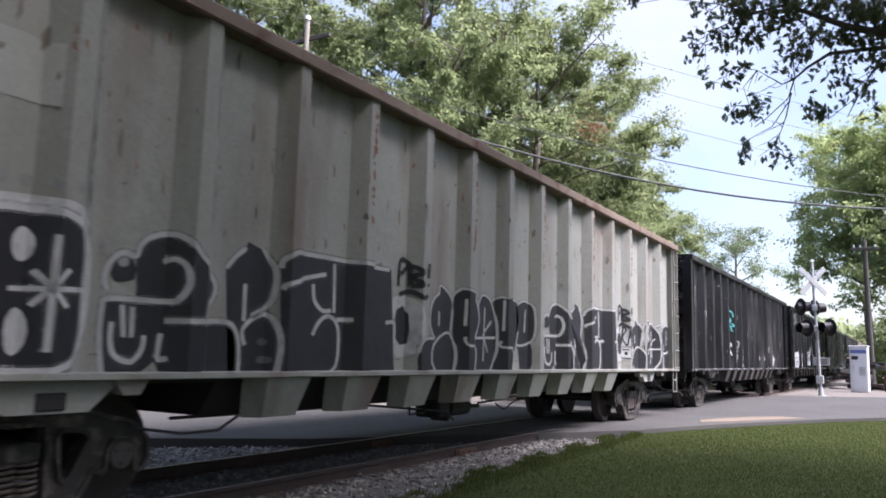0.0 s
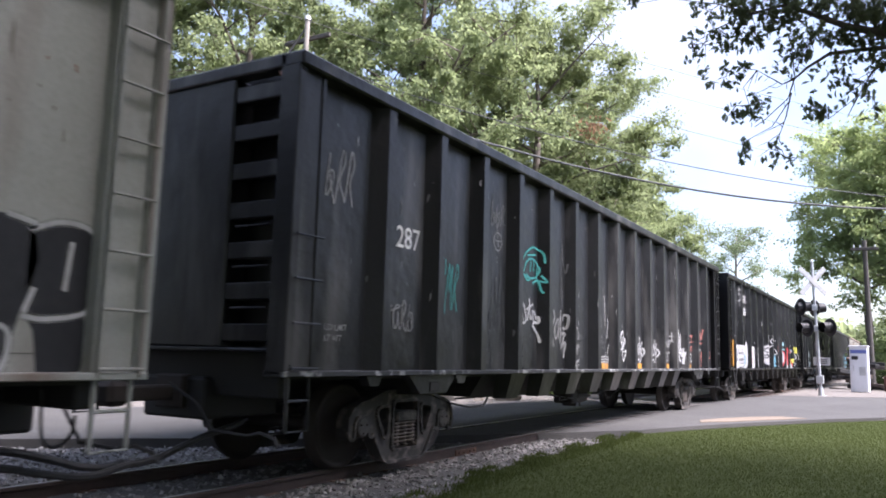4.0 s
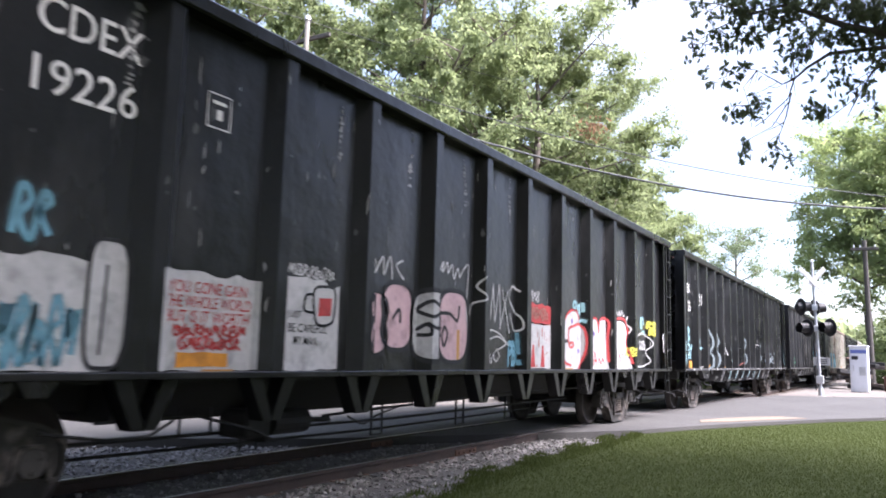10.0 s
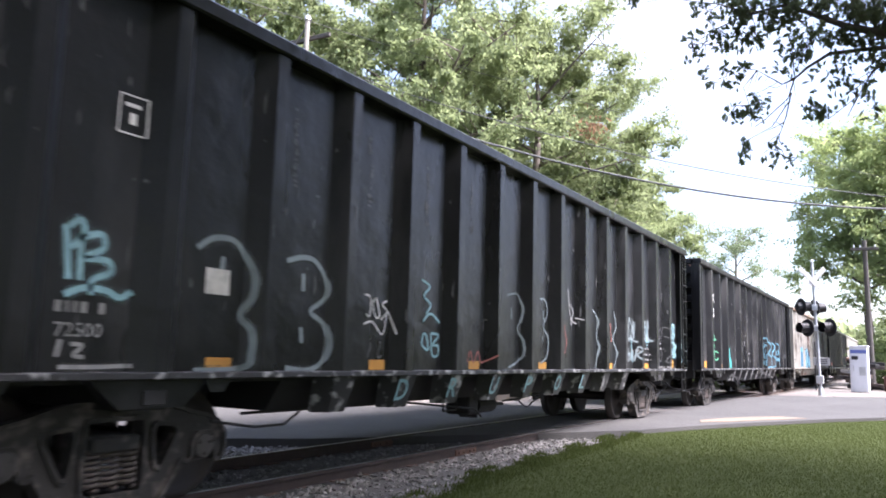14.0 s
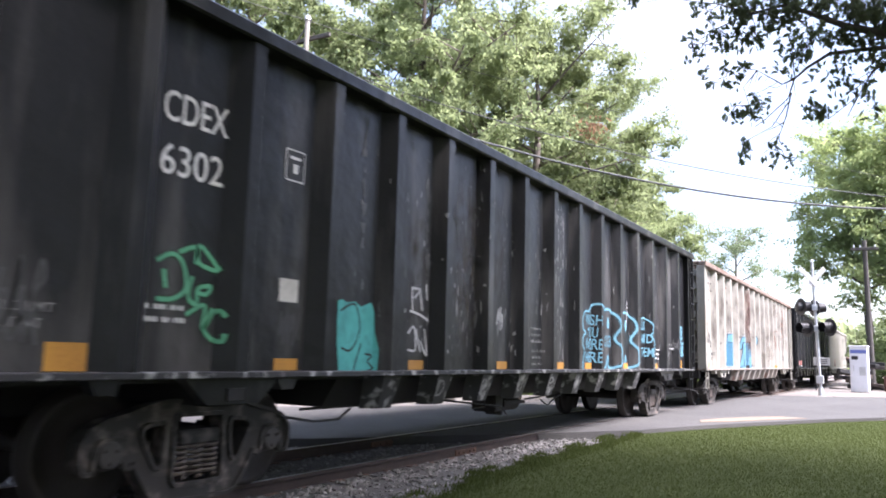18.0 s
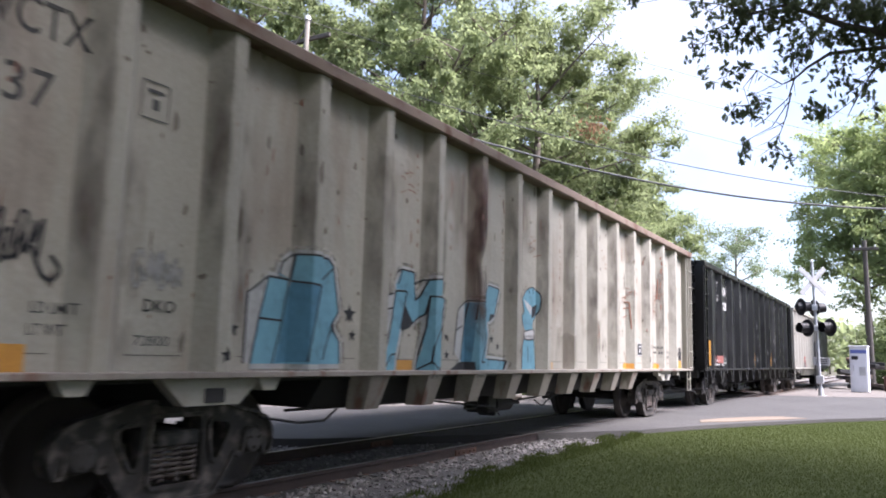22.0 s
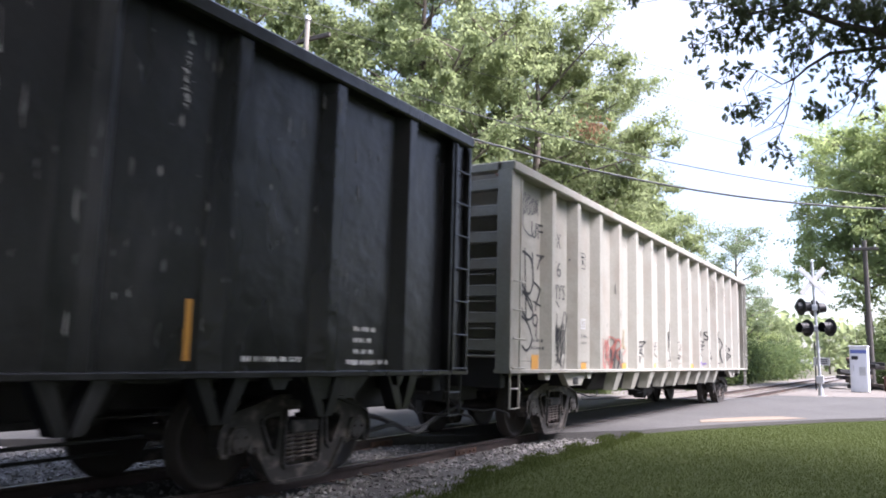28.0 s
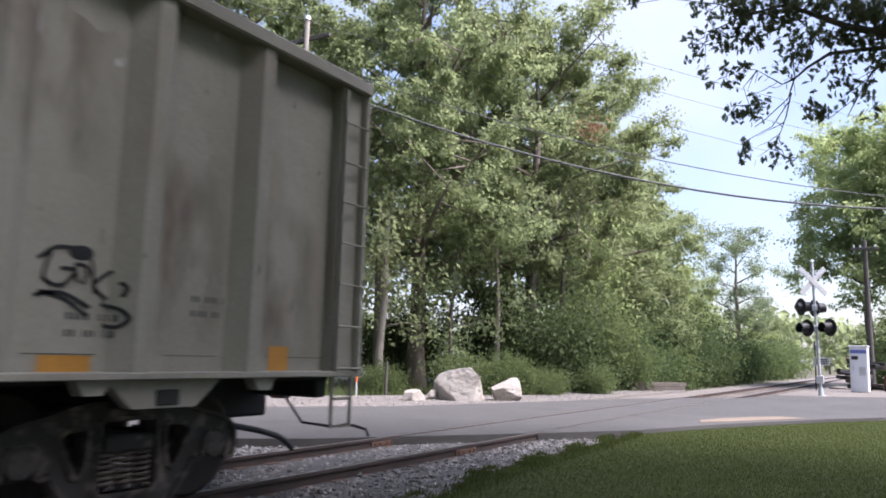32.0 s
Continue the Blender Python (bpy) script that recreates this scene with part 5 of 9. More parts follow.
def rail_car(front, label, paint, style, kind, chord=None, ladder_mat=None, pockets=None, wide=0.17, sill=None):
    """A high-sided gondola: ribbed sides, ladders and slotted ends on a pair of trucks. y runs from its leading end."""
    car = thing("gondola_car", label, "rail car", "gondola cars of the train")
    chord, ladder_mat, pockets = chord or paint, ladder_mat or paint, pockets or paint
    xi = 1.6 - style.depth
    L = LENGTH
    axles = (2.74, L - 2.40 if kind == "A" else L - 2.6)
    flip = Matrix.Rotation(math.pi, 4, "Z")
    # sides, floor and ends
    for s in (-1, 1):
        part("side_wall", boxed(min(s * xi, s * (xi - 0.05)), max(s * xi, s * (xi - 0.05)), 0.36, L - 0.36, SILL, TOP - 0.05), paint, car)
        bm = bmesh.new()
        x0, x1 = sorted((s * 1.34, s * 1.64))
        box(bm, x0, x1, 0.0, L, TOP - 0.15, TOP, 0.02)
        part("top_chord", bm, chord, car)
        bm = bmesh.new()
        x0, x1 = sorted((s * 1.34, s * 1.615))
        box(bm, x0, x1, 0.0, L, SILL - 0.02, SILL + 0.035, 0.008)
        part("side_sill", bm, sill or paint, car)
        for y0, y1 in ((0.0, 0.11), (0.39, 0.45), (L - 0.45, L - 0.39), (L - 0.11, L)):
            x0, x1 = sorted((s * 1.36, s * (1.6 if y1 - y0 > 0.07 else 1.57)))
            part("corner_post", boxed(x0, x1, y0, y1, SILL, TOP - 0.13, 0.008), paint, car)
        for y0, y1 in ((0.1, 0.4), (L - 0.4, L - 0.1)):
            x0, x1 = sorted((s * 1.5, s * 1.555))
            part("corner_sheet", boxed(x0, x1, y0, y1, SILL, TOP - 0.1), paint, car)
    part("floor", boxed(-1.4, 1.4, 0.3, L - 0.3, SILL - 0.06, SILL - 0.01), DARK, car)
    rib = rib_mesh(style, paint, SILL + 0.03, TOP - 0.14)
    for c in style.centres:
        part("rib", rib, None, car, "", (0, c, 0))
        r = part("rib", rib, None, car, "", (0, c, 0))
        r.rotation_euler[2] = math.pi
    for e, y in ((0, 0.0), (1, L)):
        q = 1 if e == 0 else -1

        def ys(a, b):
            return sorted((y + q * a, y + q * b))
        part("end_wall", boxed(-1.4, 1.4, *ys(0.32, 0.36), SILL, TOP - 0.012), paint, car)
        part("end_panel", boxed(-0.72, 0.72, *ys(0.03, 0.32), SILL + 0.24, TOP - 0.14, 0.02), paint, car)
        part("end_chord", boxed(-1.43, 1.43, *ys(0.0, 0.2), TOP - 0.14, TOP - 0.002, 0.015), chord, car)
        if kind == "A":
            part("corner_tab", boxed(1.3, 1.6, *ys(0.03, 0.09), TOP - 0.205, TOP - 0.165, 0.006), TAB, car, "faded pink corner tab")
        part("end_sill", boxed(-1.34, 1.34, *ys(0.22, 0.40), SILL - 0.24, SILL + 0.26, 0.02), DARK, car)
        part("end_lip", boxed(-1.36, 1.36, *ys(0.03, 0.24), SILL + 0.2, SILL + 0.24, 0.01), paint, car)
        for s in (-1, 1):
            x0, x1 = sorted((s * 0.72, s * 1.37))
            for k in range(7):
                z = SILL + 0.30 + 0.40 * k
                bar = part("end_bar", boxed(x0, x1, *ys(0.05, 0.2), z, z + 0.17, 0.012), paint, car)
            for k in range(4):
                bm = bmesh.new()
                z = SILL + 0.22 + 0.40 * k
                rod(bm, (s * 0.85, y + q * 0.02, z), (s * 1.3, y + q * 0.02, z), 0.011, n=6)
                part("end_rung", bm, ladder_mat, car)
            # ladder on the side
            lad = bmesh.new()
            ya, yb = ys(0.06, 0.44)
            full = kind == "B" or e == 1
            hi = TOP - 0.28 if full else 2.5
            for yy in (ya + 0.02, yb - 0.02) if full else ():
                box(lad, min(s * 1.585, s * 1.625), max(s * 1.585, s * 1.625), yy - 0.018, yy + 0.018, SILL, hi + 0.1, 0.004)
            if not full:
                box(lad, min(s * 1.58, s * 1.61), max(s * 1.58, s * 1.61), ya, ya + 0.03, SILL, SILL + 0.1, 0.004)
            ladder = part("ladder", lad, ladder_mat, car)
            z = SILL + 0.06
            while z < hi:
                bm = bmesh.new()
                rod(bm, (s * 1.625, ya, z), (s * 1.625, yb, z), 0.012, n=6)
                part("rung", bm, ladder_mat, ladder)
                z += 0.42
            bm = bmesh.new()
            tube(bm, [(s * 1.56, ya + 0.03, SILL), (s * 1.56, ya + 0.03, 0.58), (s * 1.56, yb - 0.05, 0.58), (s * 1.56, yb - 0.05, SILL)], 0.02, 6)
            tube(bm, [(s * 1.56, ya + 0.03, 0.86), (s * 1.56, yb - 0.05, 0.86)], 0.015, 6)
            part("sill_step", bm, ladder_mat, car)
        # coupler, hose and cut lever
        bm = bmesh.new()
        box(bm, -0.08, 0.08, *ys(-0.46, 0.5), 0.80, 0.95, 0.02)
        box(bm, -0.15, 0.12, *ys(-0.70, -0.46), 0.76, 1.0, 0.05)
        box(bm, -0.2, 0.2, *ys(0.06, 0.2), 0.72, 1.06, 0.02)
        part("coupler", bm, RED_GEAR if e == 1 and front > 140 else COUPLER, car)
        # dark block added to fill the shaded gap under the car ends
        part("draft_gear", boxed(-0.45, 0.45, *ys(0.12, 1.2), 0.62, SILL - 0.06, 0.03), DARK, car)
        bm = bmesh.new()
        loose = e == 1 and front > 140
        tube(bm, smooth_line([(0.42, y + q * 0.75, 0.60), (0.42, y + q * 0.6, 0.54), (0.42, y + q * 0.2, 0.46), (0.42, y - q * 0.15, 0.36), (0.42, y - q * 0.35, 0.22 if loose else 0.30)]
                              + ([] if loose else [(0.41, y - q * 0.6, 0.27), (0.40, y - q * 0.74, 0.29)])), 0.034, 7)
        part("air_hose", bm, RUBBER, car)
        bm = bmesh.new()
        tube(bm, [(0.2, y - q * 0.1, 0.98), (0.55, y - q * 0.06, 0.80), (0.8, y - q * 0.05, 0.56), (1.25, y - q * 0.05, 0.54), (1.42, y - q * 0.07, 0.58), (1.62, y - q * 0.1, 0.54), (1.66, y - q * 0.1, 0.47)], 0.016, 5)
        part("cut_lever", bm, DARK, car)
        if not loose and e == 1:
            bm = bmesh.new()
            tube(bm, smooth_line([(0.9, y + q * 1.25, 0.62), (0.94, y + q * 1.42, 0.5), (0.96, y + q * 1.2, 0.42), (0.94, y + q * 0.7, 0.45), (0.86, y + q * 0.3, 0.36), (0.72, y - q * 0.2, 0.27), (0.55, y - q * 0.72, 0.3)]), 0.03, 7)
            part("slack_hose", bm, RUBBER, car)
            bm = bmesh.new()
            tube(bm, smooth_line([(1.1, y + q * 0.5, SILL - 0.1), (1.12, y + q * 0.48, 0.66), (1.1, y + q * 0.36, 0.58), (1.1, y + q * 0.24, 0.66), (1.1, y + q * 0.22, 0.8)]), 0.013, 5)
            part("hose_hanger", bm, DARK, car)
    # underframe
    bm = bmesh.new()
    box(bm, -0.32, 0.32, 0.3, L - 0.3, 0.74, SILL - 0.05, 0.02)
    for y in axles:
        box(bm, -1.45, 1.45, y - 0.22, y + 0.22, 0.84, SILL - 0.05, 0.02)
    part("centre_sill", bm, DARK, car)
    for y in axles:
        for s in (-1, 1):
            bm = bmesh.new()
            pts = [(y - 0.55, SILL - 0.02), (y + 0.55, SILL - 0.02), (y + 0.3, 0.86), (y - 0.3, 0.86)]
            x0, x1 = sorted((s * 1.42, s * 1.53))
            prism(bm, pts, 0, x0, x1)
            part("jacking_pad", bm, paint, car)
            bm = bmesh.new()
            x0, x1 = sorted((s * 1.53, s * 1.545))
            box(bm, x0, x1, y - 0.1, y + 0.12, 0.88, 1.0, 0.01)
            part("pad_eye", bm, DARK, car)
    for y in (axles[0] - 1.42, axles[0] + 0.48, axles[1] - 1.0 + (0.2 if kind == "A" else 0), axles[1] + 0.9):
        for s in (-1, 1):
            bm = bmesh.new()
            x0, x1 = sorted((s * 1.44, s * 1.56))
            prism(bm, [(y, SILL - 0.02), (y + 0.29, SILL - 0.02), (y + 0.22, SILL - 0.13), (y + 0.07, SILL - 0.13)], 0, x0, x1)
            part("sill_tab", bm, paint, car)
    bm = bmesh.new()
    if kind == "A":
        prism(bm, [(-1.33, SILL - 0.03), (1.33, SILL - 0.03), (1.12, 0.74), (-1.12, 0.74)], 1, 4.4, L - 4.4)
    else:
        prism(bm, [(-0.9, SILL - 0.03), (0.9, SILL - 0.03), (0.6, 0.66), (-0.6, 0.66)], 1, 4.6, L - 4.6)
    part("tub", bm, DARK, car)
    inner = [c for c in style.centres if 4.3 < c < L - 4.3]
    for c in style.centres:
        for s in (-1, 1):
            bm = bmesh.new()
            if kind == "A":
                if c not in inner:
                    continue
                slope = 0.13
                a = [bm.verts.new((s * 1.59, c + d, SILL - 0.02)) for d in (-wide, wide)] + [bm.verts.new((s * 1.47, c + d, 0.72)) for d in (wide * 0.76, -wide * 0.76)]
                b = [bm.verts.new((s * 1.40, c + d, SILL - 0.02)) for d in (-wide - slope, wide + slope)] + [bm.verts.new((s * 1.32, c + d, 0.72)) for d in (wide * 0.76 + slope, -wide * 0.76 - slope)]
                bm.faces.new(a), bm.faces.new(b[::-1])
                for i in range(4):
                    bm.faces.new((a[i], b[i], b[(i + 1) % 4], a[(i + 1) % 4]))
                bmesh.ops.recalc_face_normals(bm, faces=bm.faces)
                part("side_pocket", bm, pockets, car)
            else:
                x0, x1 = sorted((s * 1.40, s * 1.56))
                for d in (-1, 1):
                    prism(bm, [(c + d * 0.14, SILL - 0.02), (c + d * 0.30, SILL - 0.02), (c + d * 0.11, 0.70), (c, 0.70)], 0, x0, x1)
                part("brace", bm, pockets, car, "splayed underframe brace")
    # brake gear and piping
    bm = bmesh.new()
    o = -2.9 if kind == "B" else 0.0
    rod(bm, (0.75, 9.3 + o, 0.58), (0.75, 9.85 + o, 0.58), 0.13, n=14)
    rod(bm, (0.75, 9.85 + o, 0.58), (0.75, 10.3 + o, 0.56), 0.03, n=8)
    box(bm, 0.55, 0.95, 8.8 + o, 9.1 + o, 0.46, 0.74, 0.03)
    box(bm, 0.6, 0.9, 9.12 + o, 9.2 + o, 0.4, 0.8, 0.02)
    part("brake_cylinder", bm, DARK, car)
    bm = bmesh.new()
    tube(bm, [(1.0, 4.2, 0.72), (1.0, 7.0 + o * 0.6, 0.72), (1.05, 8.8 + o, 0.56), (0.95, 9.2 + o, 0.42)], 0.016, 5)
    tube(bm, [(1.0, L - 4.2, 0.76), (1.0, 12.0, 0.76), (1.05, 10.3 + o, 0.66), (0.9, 10.0 + o, 0.62)], 0.016, 5)
    tube(bm, [(1.05, 7.9 + o, 0.8), (1.05, 7.9 + o, 0.57), (1.05, 8.25 + o, 0.57), (1.05, 8.25 + o, 0.8)], 0.016, 5)
    tube(bm, smooth_line([(1.1, 10.2 + o, 0.62), (1.1, 10.5 + o, 0.52), (1.1, 10.75 + o, 0.6), (1.1, 11.2 + o, 0.68)]), 0.012, 5)
    tube(bm, [(1.25, 3.6, 0.7), (1.28, 4.1, 0.62), (1.28, 4.5, 0.62), (1.2, 4.8, 0.72)], 0.014, 5)
    part("brake_rod", bm, DARK, car)
    if kind == "B":
        for x, z in ((0.55, 0.47), (0.2, 0.30)):
            bm = bmesh.new()
            tube(bm, [(x, 4.1, z + 0.04), (x, 9.0, z), (x, L - 4.1, z + 0.06)], 0.018, 5)
            part("brake_pipe", bm, DARK, car)
        for y in (6.4, 8.7, 10.9, 12.6):
            bm = bmesh.new()
            tube(bm, [(0.5, y - 0.12, 0.72), (0.5, y - 0.12, 0.28), (0.5, y + 0.12, 0.28), (0.5, y + 0.12, 0.72)], 0.018, 5)
            part("pipe_hanger", bm, DARK, car)
    truck(car, axles[0])
    truck(car, axles[1])
    car["front"] = front
    return car


def reflector(car, style, y, z0, z1, w):
    bm = bmesh.new()
    patch(bm, [(y - w / 2, z0), (y + w / 2, z0), (y + w / 2, z1), (y - w / 2, z1)])
    paint_on(car, style, bm, YELLOW, "reflector", "yellow reflective strip", 0.006)


def tiny_text(car, style, y, z, rows, w, material, h=0.045, gap=0.09):
    """Small stencilled data that cannot be read: short bars."""
    g = random.Random(int(y * 100) + int(z * 10))
    bm = bmesh.new()
    for r in range(rows):
        x = y
        left = g.randint(2, 5)
        while x < y + w:
            d = h * g.choice((0.3, 0.55, 0.6))
            lo, hi = z - r * gap, z - r * gap + h
            patch(bm, [(x, lo), (x + d, lo), (x + d, hi), (x, hi)])
            x += d + h * 0.42
            left -= 1
            if left == 0:
                x += h * 0.8
                left = g.randint(2, 5)
    paint_on(car, style, bm, material, "stencil_bar")["kind"] = "stuff"


def lettering(car, style, body, y, z, h, w, material):
    letters(car, style, text_shape(body, y, z, h, w, 0, 0.004), material, "letter", 0.004)


A, B = STYLE_A, STYLE_B
c1 = rail_car(0.45, "weathered grey-green gondola car with black and white graffiti", GREY, A, "A", RUST_CHORD, wide=0.29)
c2 = rail_car(21.19, "worn black gondola car with white scrawled tags", BLACK_WORN, A, "A", wide=0.26, sill=POCKET)
c3 = rail_car(41.95, "black gondola car with white and coloured graffiti along its foot", BLACK, B, "B")
c4 = rail_car(62.6, "black gondola car with blue tags and outlined letters", BLACK, A, "A", pockets=POCKET, sill=POCKET)
c5 = rail_car(83.5, "scuffed black gondola car with turquoise and blue tags", BLACK_WORN, A, "A", pockets=POCKET, sill=POCKET)
c6 = rail_car(104.2, "rust-streaked cream gondola car with blue block graffiti", CREAM_RUST, A, "A", RUST_CHORD, pockets=POCKET_CREAM, sill=POCKET_CREAM)
c7 = rail_car(124.95, "plain black gondola car with white lettering", BLACK, B, "B")
c8 = rail_car(145.45, "pale cream-grey gondola car with black and red tags", CREAM, A, "A")
CARS = [c1, c2, c3, c4, c5, c6, c7, c8]


SEAM = surface("dark_weld_seam", (0.10, 0.095, 0.085), (0.07, 0.065, 0.06), 0.8)
for car in (c1, c6, c8):
    bm = bmesh.new()
    for y0, y1 in zip([0.46] + [c + 0.3 for c in A.centres], [c - 0.3 for c in A.centres] + [LENGTH - 0.46]):
        bm.faces.new([bm.verts.new((0, y, z)) for y, z in ((y0, 1.255), (y1, 1.255), (y1, 1.263), (y0, 1.263))])
    paint_on(car, A, bm, SEAM, "weld_seam", "", 0.003)


# ---- paint on the cars ----
def spray(name, col, rough=0.55):
    return surface(name, col, tuple(c * 0.72 + 0.006 for c in col), rough, 0, 14, 2.5, dirt=tuple(c * 0.5 + 0.015 for c in col), dirt_at=0.54, bump=0.04, gloss=0.25, soft=0.25)


SP_BLACK = spray("black_spray_paint", (0.019, 0.020, 0.023))
SP_WHITE = spray("white_spray_paint", (0.44, 0.44, 0.44))
SP_DIM = spray("faded_white_paint", (0.24, 0.24, 0.235))
SP_RIM = spray("soft_white_spray_paint", (0.34, 0.345, 0.34))
PATCH_GREY = surface("repainted_grey_patch", (0.29, 0.295, 0.27), (0.25, 0.255, 0.235), 0.7, 0, 25, 2)
SP_GHOST = spray("ghost_grey_paint", (0.075, 0.077, 0.078))
SP_BLUE = spray("light_blue_spray_paint", (0.125, 0.28, 0.355))
SP_PALE = spray("pale_blue_grey_spray_paint", (0.17, 0.205, 0.215))
SP_ICE = spray("icy_blue_spray_paint", (0.21, 0.36, 0.39))
SP_DEEP = spray("mid_blue_spray_paint", (0.06, 0.17, 0.25))
SP_TURQ = spray("turquoise_spray_paint", (0.07, 0.34, 0.32))
SP_GREEN = spray("green_spray_paint", (0.10, 0.32, 0.19))
SP_RED = spray("red_spray_paint", (0.42, 0.055, 0.055))
SP_BRICK = spray("dull_red_spray_paint", (0.33, 0.13, 0.11))
SP_PINK = spray("pink_spray_paint", (0.52, 0.36, 0.38))
SP_YELLOW = spray("yellow_spray_paint", (0.52, 0.49, 0.08))
SP_TAN = spray("tan_spray_paint", (0.42, 0.36, 0.20))
SP_ORANGE = spray("orange_spray_paint", (0.62, 0.26, 0.03))
SP_OCHRE = spray("faint_ochre_spray_paint", (0.26, 0.20, 0.11))
SP_PURPLE = spray("purple_spray_paint", (0.15, 0.10, 0.32))
SP_RUST = spray("rust_stain", (0.20, 0.10, 0.07), 0.8)
SP_GRIME = spray("brown_grime", (0.15, 0.13, 0.11), 0.85)
WORN = bpy.data.materials.new("paint_worn_to_dull_primer")
WORN.use_nodes = True
wn, wl = WORN.node_tree.nodes, WORN.node_tree.links
w_co, w_map, w_tex, w_hue = wn.new("ShaderNodeTexCoord"), wn.new("ShaderNodeMapping"), wn.new("ShaderNodeTexNoise"), wn.new("ShaderNodeTexNoise")
w_ramp, w_col, w_clear, w_mix = wn.new("ShaderNodeMapRange"), wn.new("ShaderNodeMixRGB"), wn.new("ShaderNodeBsdfTransparent"), wn.new("ShaderNodeMixShader")
w_map.inputs["Scale"].default_value = (1, 1, 0.4)
w_tex.inputs["Scale"].default_value, w_tex.inputs["Detail"].default_value = 9, 7
w_hue.inputs["Scale"].default_value, w_hue.inputs["Detail"].default_value = 5, 4
for i, v in ((1, 0.40), (2, 0.72), (3, 0.0), (4, 0.62)):
    w_ramp.inputs[i].default_value = v
w_col.inputs[1].default_value, w_col.inputs[2].default_value = (0.09, 0.09, 0.087, 1), (0.085, 0.068, 0.055, 1)
wl.new(w_co.outputs["Object"], w_map.inputs["Vector"])
wl.new(w_map.outputs["Vector"], w_tex.inputs["Vector"])
wl.new(w_co.outputs["Object"], w_hue.inputs["Vector"])
wl.new(w_tex.outputs["Fac"], w_ramp.inputs[0])
wl.new(w_hue.outputs["Fac"], w_col.inputs[0])
wl.new(w_col.outputs[0], wn["Principled BSDF"].inputs["Base Color"])
wn["Principled BSDF"].inputs["Roughness"].default_value = 0.75
w_sep, w_fade = wn.new("ShaderNodeSeparateXYZ"), wn.new("ShaderNodeMath")
w_fade.operation = "MULTIPLY"
wl.new(w_co.outputs["Generated"], w_sep.inputs[0])
for i, axis in enumerate(("Y", "Z")):
    w_wave, w_rise = wn.new("ShaderNodeMath"), wn.new("ShaderNodeMath")
    w_wave.operation, w_rise.operation = "PINGPONG", "SMOOTH_MIN"
    w_wave.inputs[1].default_value = 0.5
    w_rise.inputs[1].default_value, w_rise.inputs[2].default_value = 0.3, 0.2
    wl.new(w_sep.outputs[axis], w_wave.inputs[0])
    wl.new(w_wave.outputs[0], w_rise.inputs[0])
    wl.new(w_rise.outputs[0], w_fade.inputs[i])
w_share, w_gain = wn.new("ShaderNodeMath"), wn.new("ShaderNodeMath")
w_share.operation, w_gain.operation = "MULTIPLY", "MULTIPLY"
w_gain.inputs[1].default_value, w_gain.use_clamp = 12.0, True
wl.new(w_fade.outputs[0], w_gain.inputs[0])
wl.new(w_gain.outputs[0], w_share.inputs[0])
wl.new(w_ramp.outputs[0], w_share.inputs[1])
wl.new(w_share.outputs[0], w_mix.inputs[0])
wl.new(w_clear.outputs[0], w_mix.inputs[1])
wl.new(wn["Principled BSDF"].outputs[0], w_mix.inputs[2])
wl.new(w_mix.outputs[0], wn["Material Output"].inputs["Surface"])


def stain(name, one, two, start, most, scale):
    """The worn paint's soft patches in other colours."""
    m = WORN.copy()
    m.name = name
    for node in m.node_tree.nodes:
        if node.bl_idname == "ShaderNodeMixRGB":
            node.inputs[1].default_value, node.inputs[2].default_value = (*one, 1), (*two, 1)
        elif node.bl_idname == "ShaderNodeMapRange":
            node.inputs[1].default_value, node.inputs[4].default_value = start, most
        elif node.bl_idname == "ShaderNodeTexNoise":
            node.inputs["Scale"].default_value = scale
    return m


STAIN = stain("tan_weather_stain", (0.20, 0.165, 0.13), (0.24, 0.195, 0.15), 0.40, 0.75, 2.6)
RUST_SMEAR = stain("soft_rust_smear", (0.17, 0.07, 0.055), (0.13, 0.08, 0.065), 0.36, 0.85, 4.0)
GRIME_SHADE = stain("soft_brown_grime", (0.11, 0.085, 0.07), (0.14, 0.12, 0.10), 0.38, 0.75, 4.0)
PAPER = spray("pale_placard", (0.52, 0.51, 0.46))


MIST = {}


def mist(material):
    """The thin overspray round a sprayed line: the same paint, lying as fine scattered droplets."""
    if material.name not in MIST:
        m = material.copy()
        m.name = material.name + "_overspray"
        n, l = m.node_tree.nodes, m.node_tree.links
        clear, both, grain, cut, co = (n.new("ShaderNode" + k) for k in ("BsdfTransparent", "MixShader", "TexNoise", "MapRange", "TexCoord"))
        grain.inputs["Scale"].default_value, grain.inputs["Detail"].default_value = 30, 6
        for i, v in ((1, 0.38), (2, 0.72), (3, 0.05), (4, 0.6)):
            cut.inputs[i].default_value = v
        l.new(co.outputs["Object"], grain.inputs["Vector"])
        l.new(grain.outputs["Fac"], cut.inputs[0])
        l.new(cut.outputs[0], both.inputs[0])
        l.new(clear.outputs[0], both.inputs[1])
        l.new(n["Principled BSDF"].outputs[0], both.inputs[2])
        l.new(both.outputs[0], n["Material Output"].inputs["Surface"])
        MIST[material.name] = m
    return MIST[material.name]


def sprayed(material):
    return "spray" in material.name and "black" not in material.name or material.name == "faded_white_paint"


def paint(car, style, draw, material, name="graffiti", label="", off=0.005):
    bm = bmesh.new()
    draw(bm)
    ob = paint_on(car, style, bm, material, name, label, off)
    if sprayed(material) and name != "scuffing":
        bm = bmesh.new()
        BRUSH[0] = 1.9
        draw(bm)
        BRUSH[0] = 1.0
        paint_on(car, style, bm, mist(material), "overspray", "", off - 0.0006)
    return ob


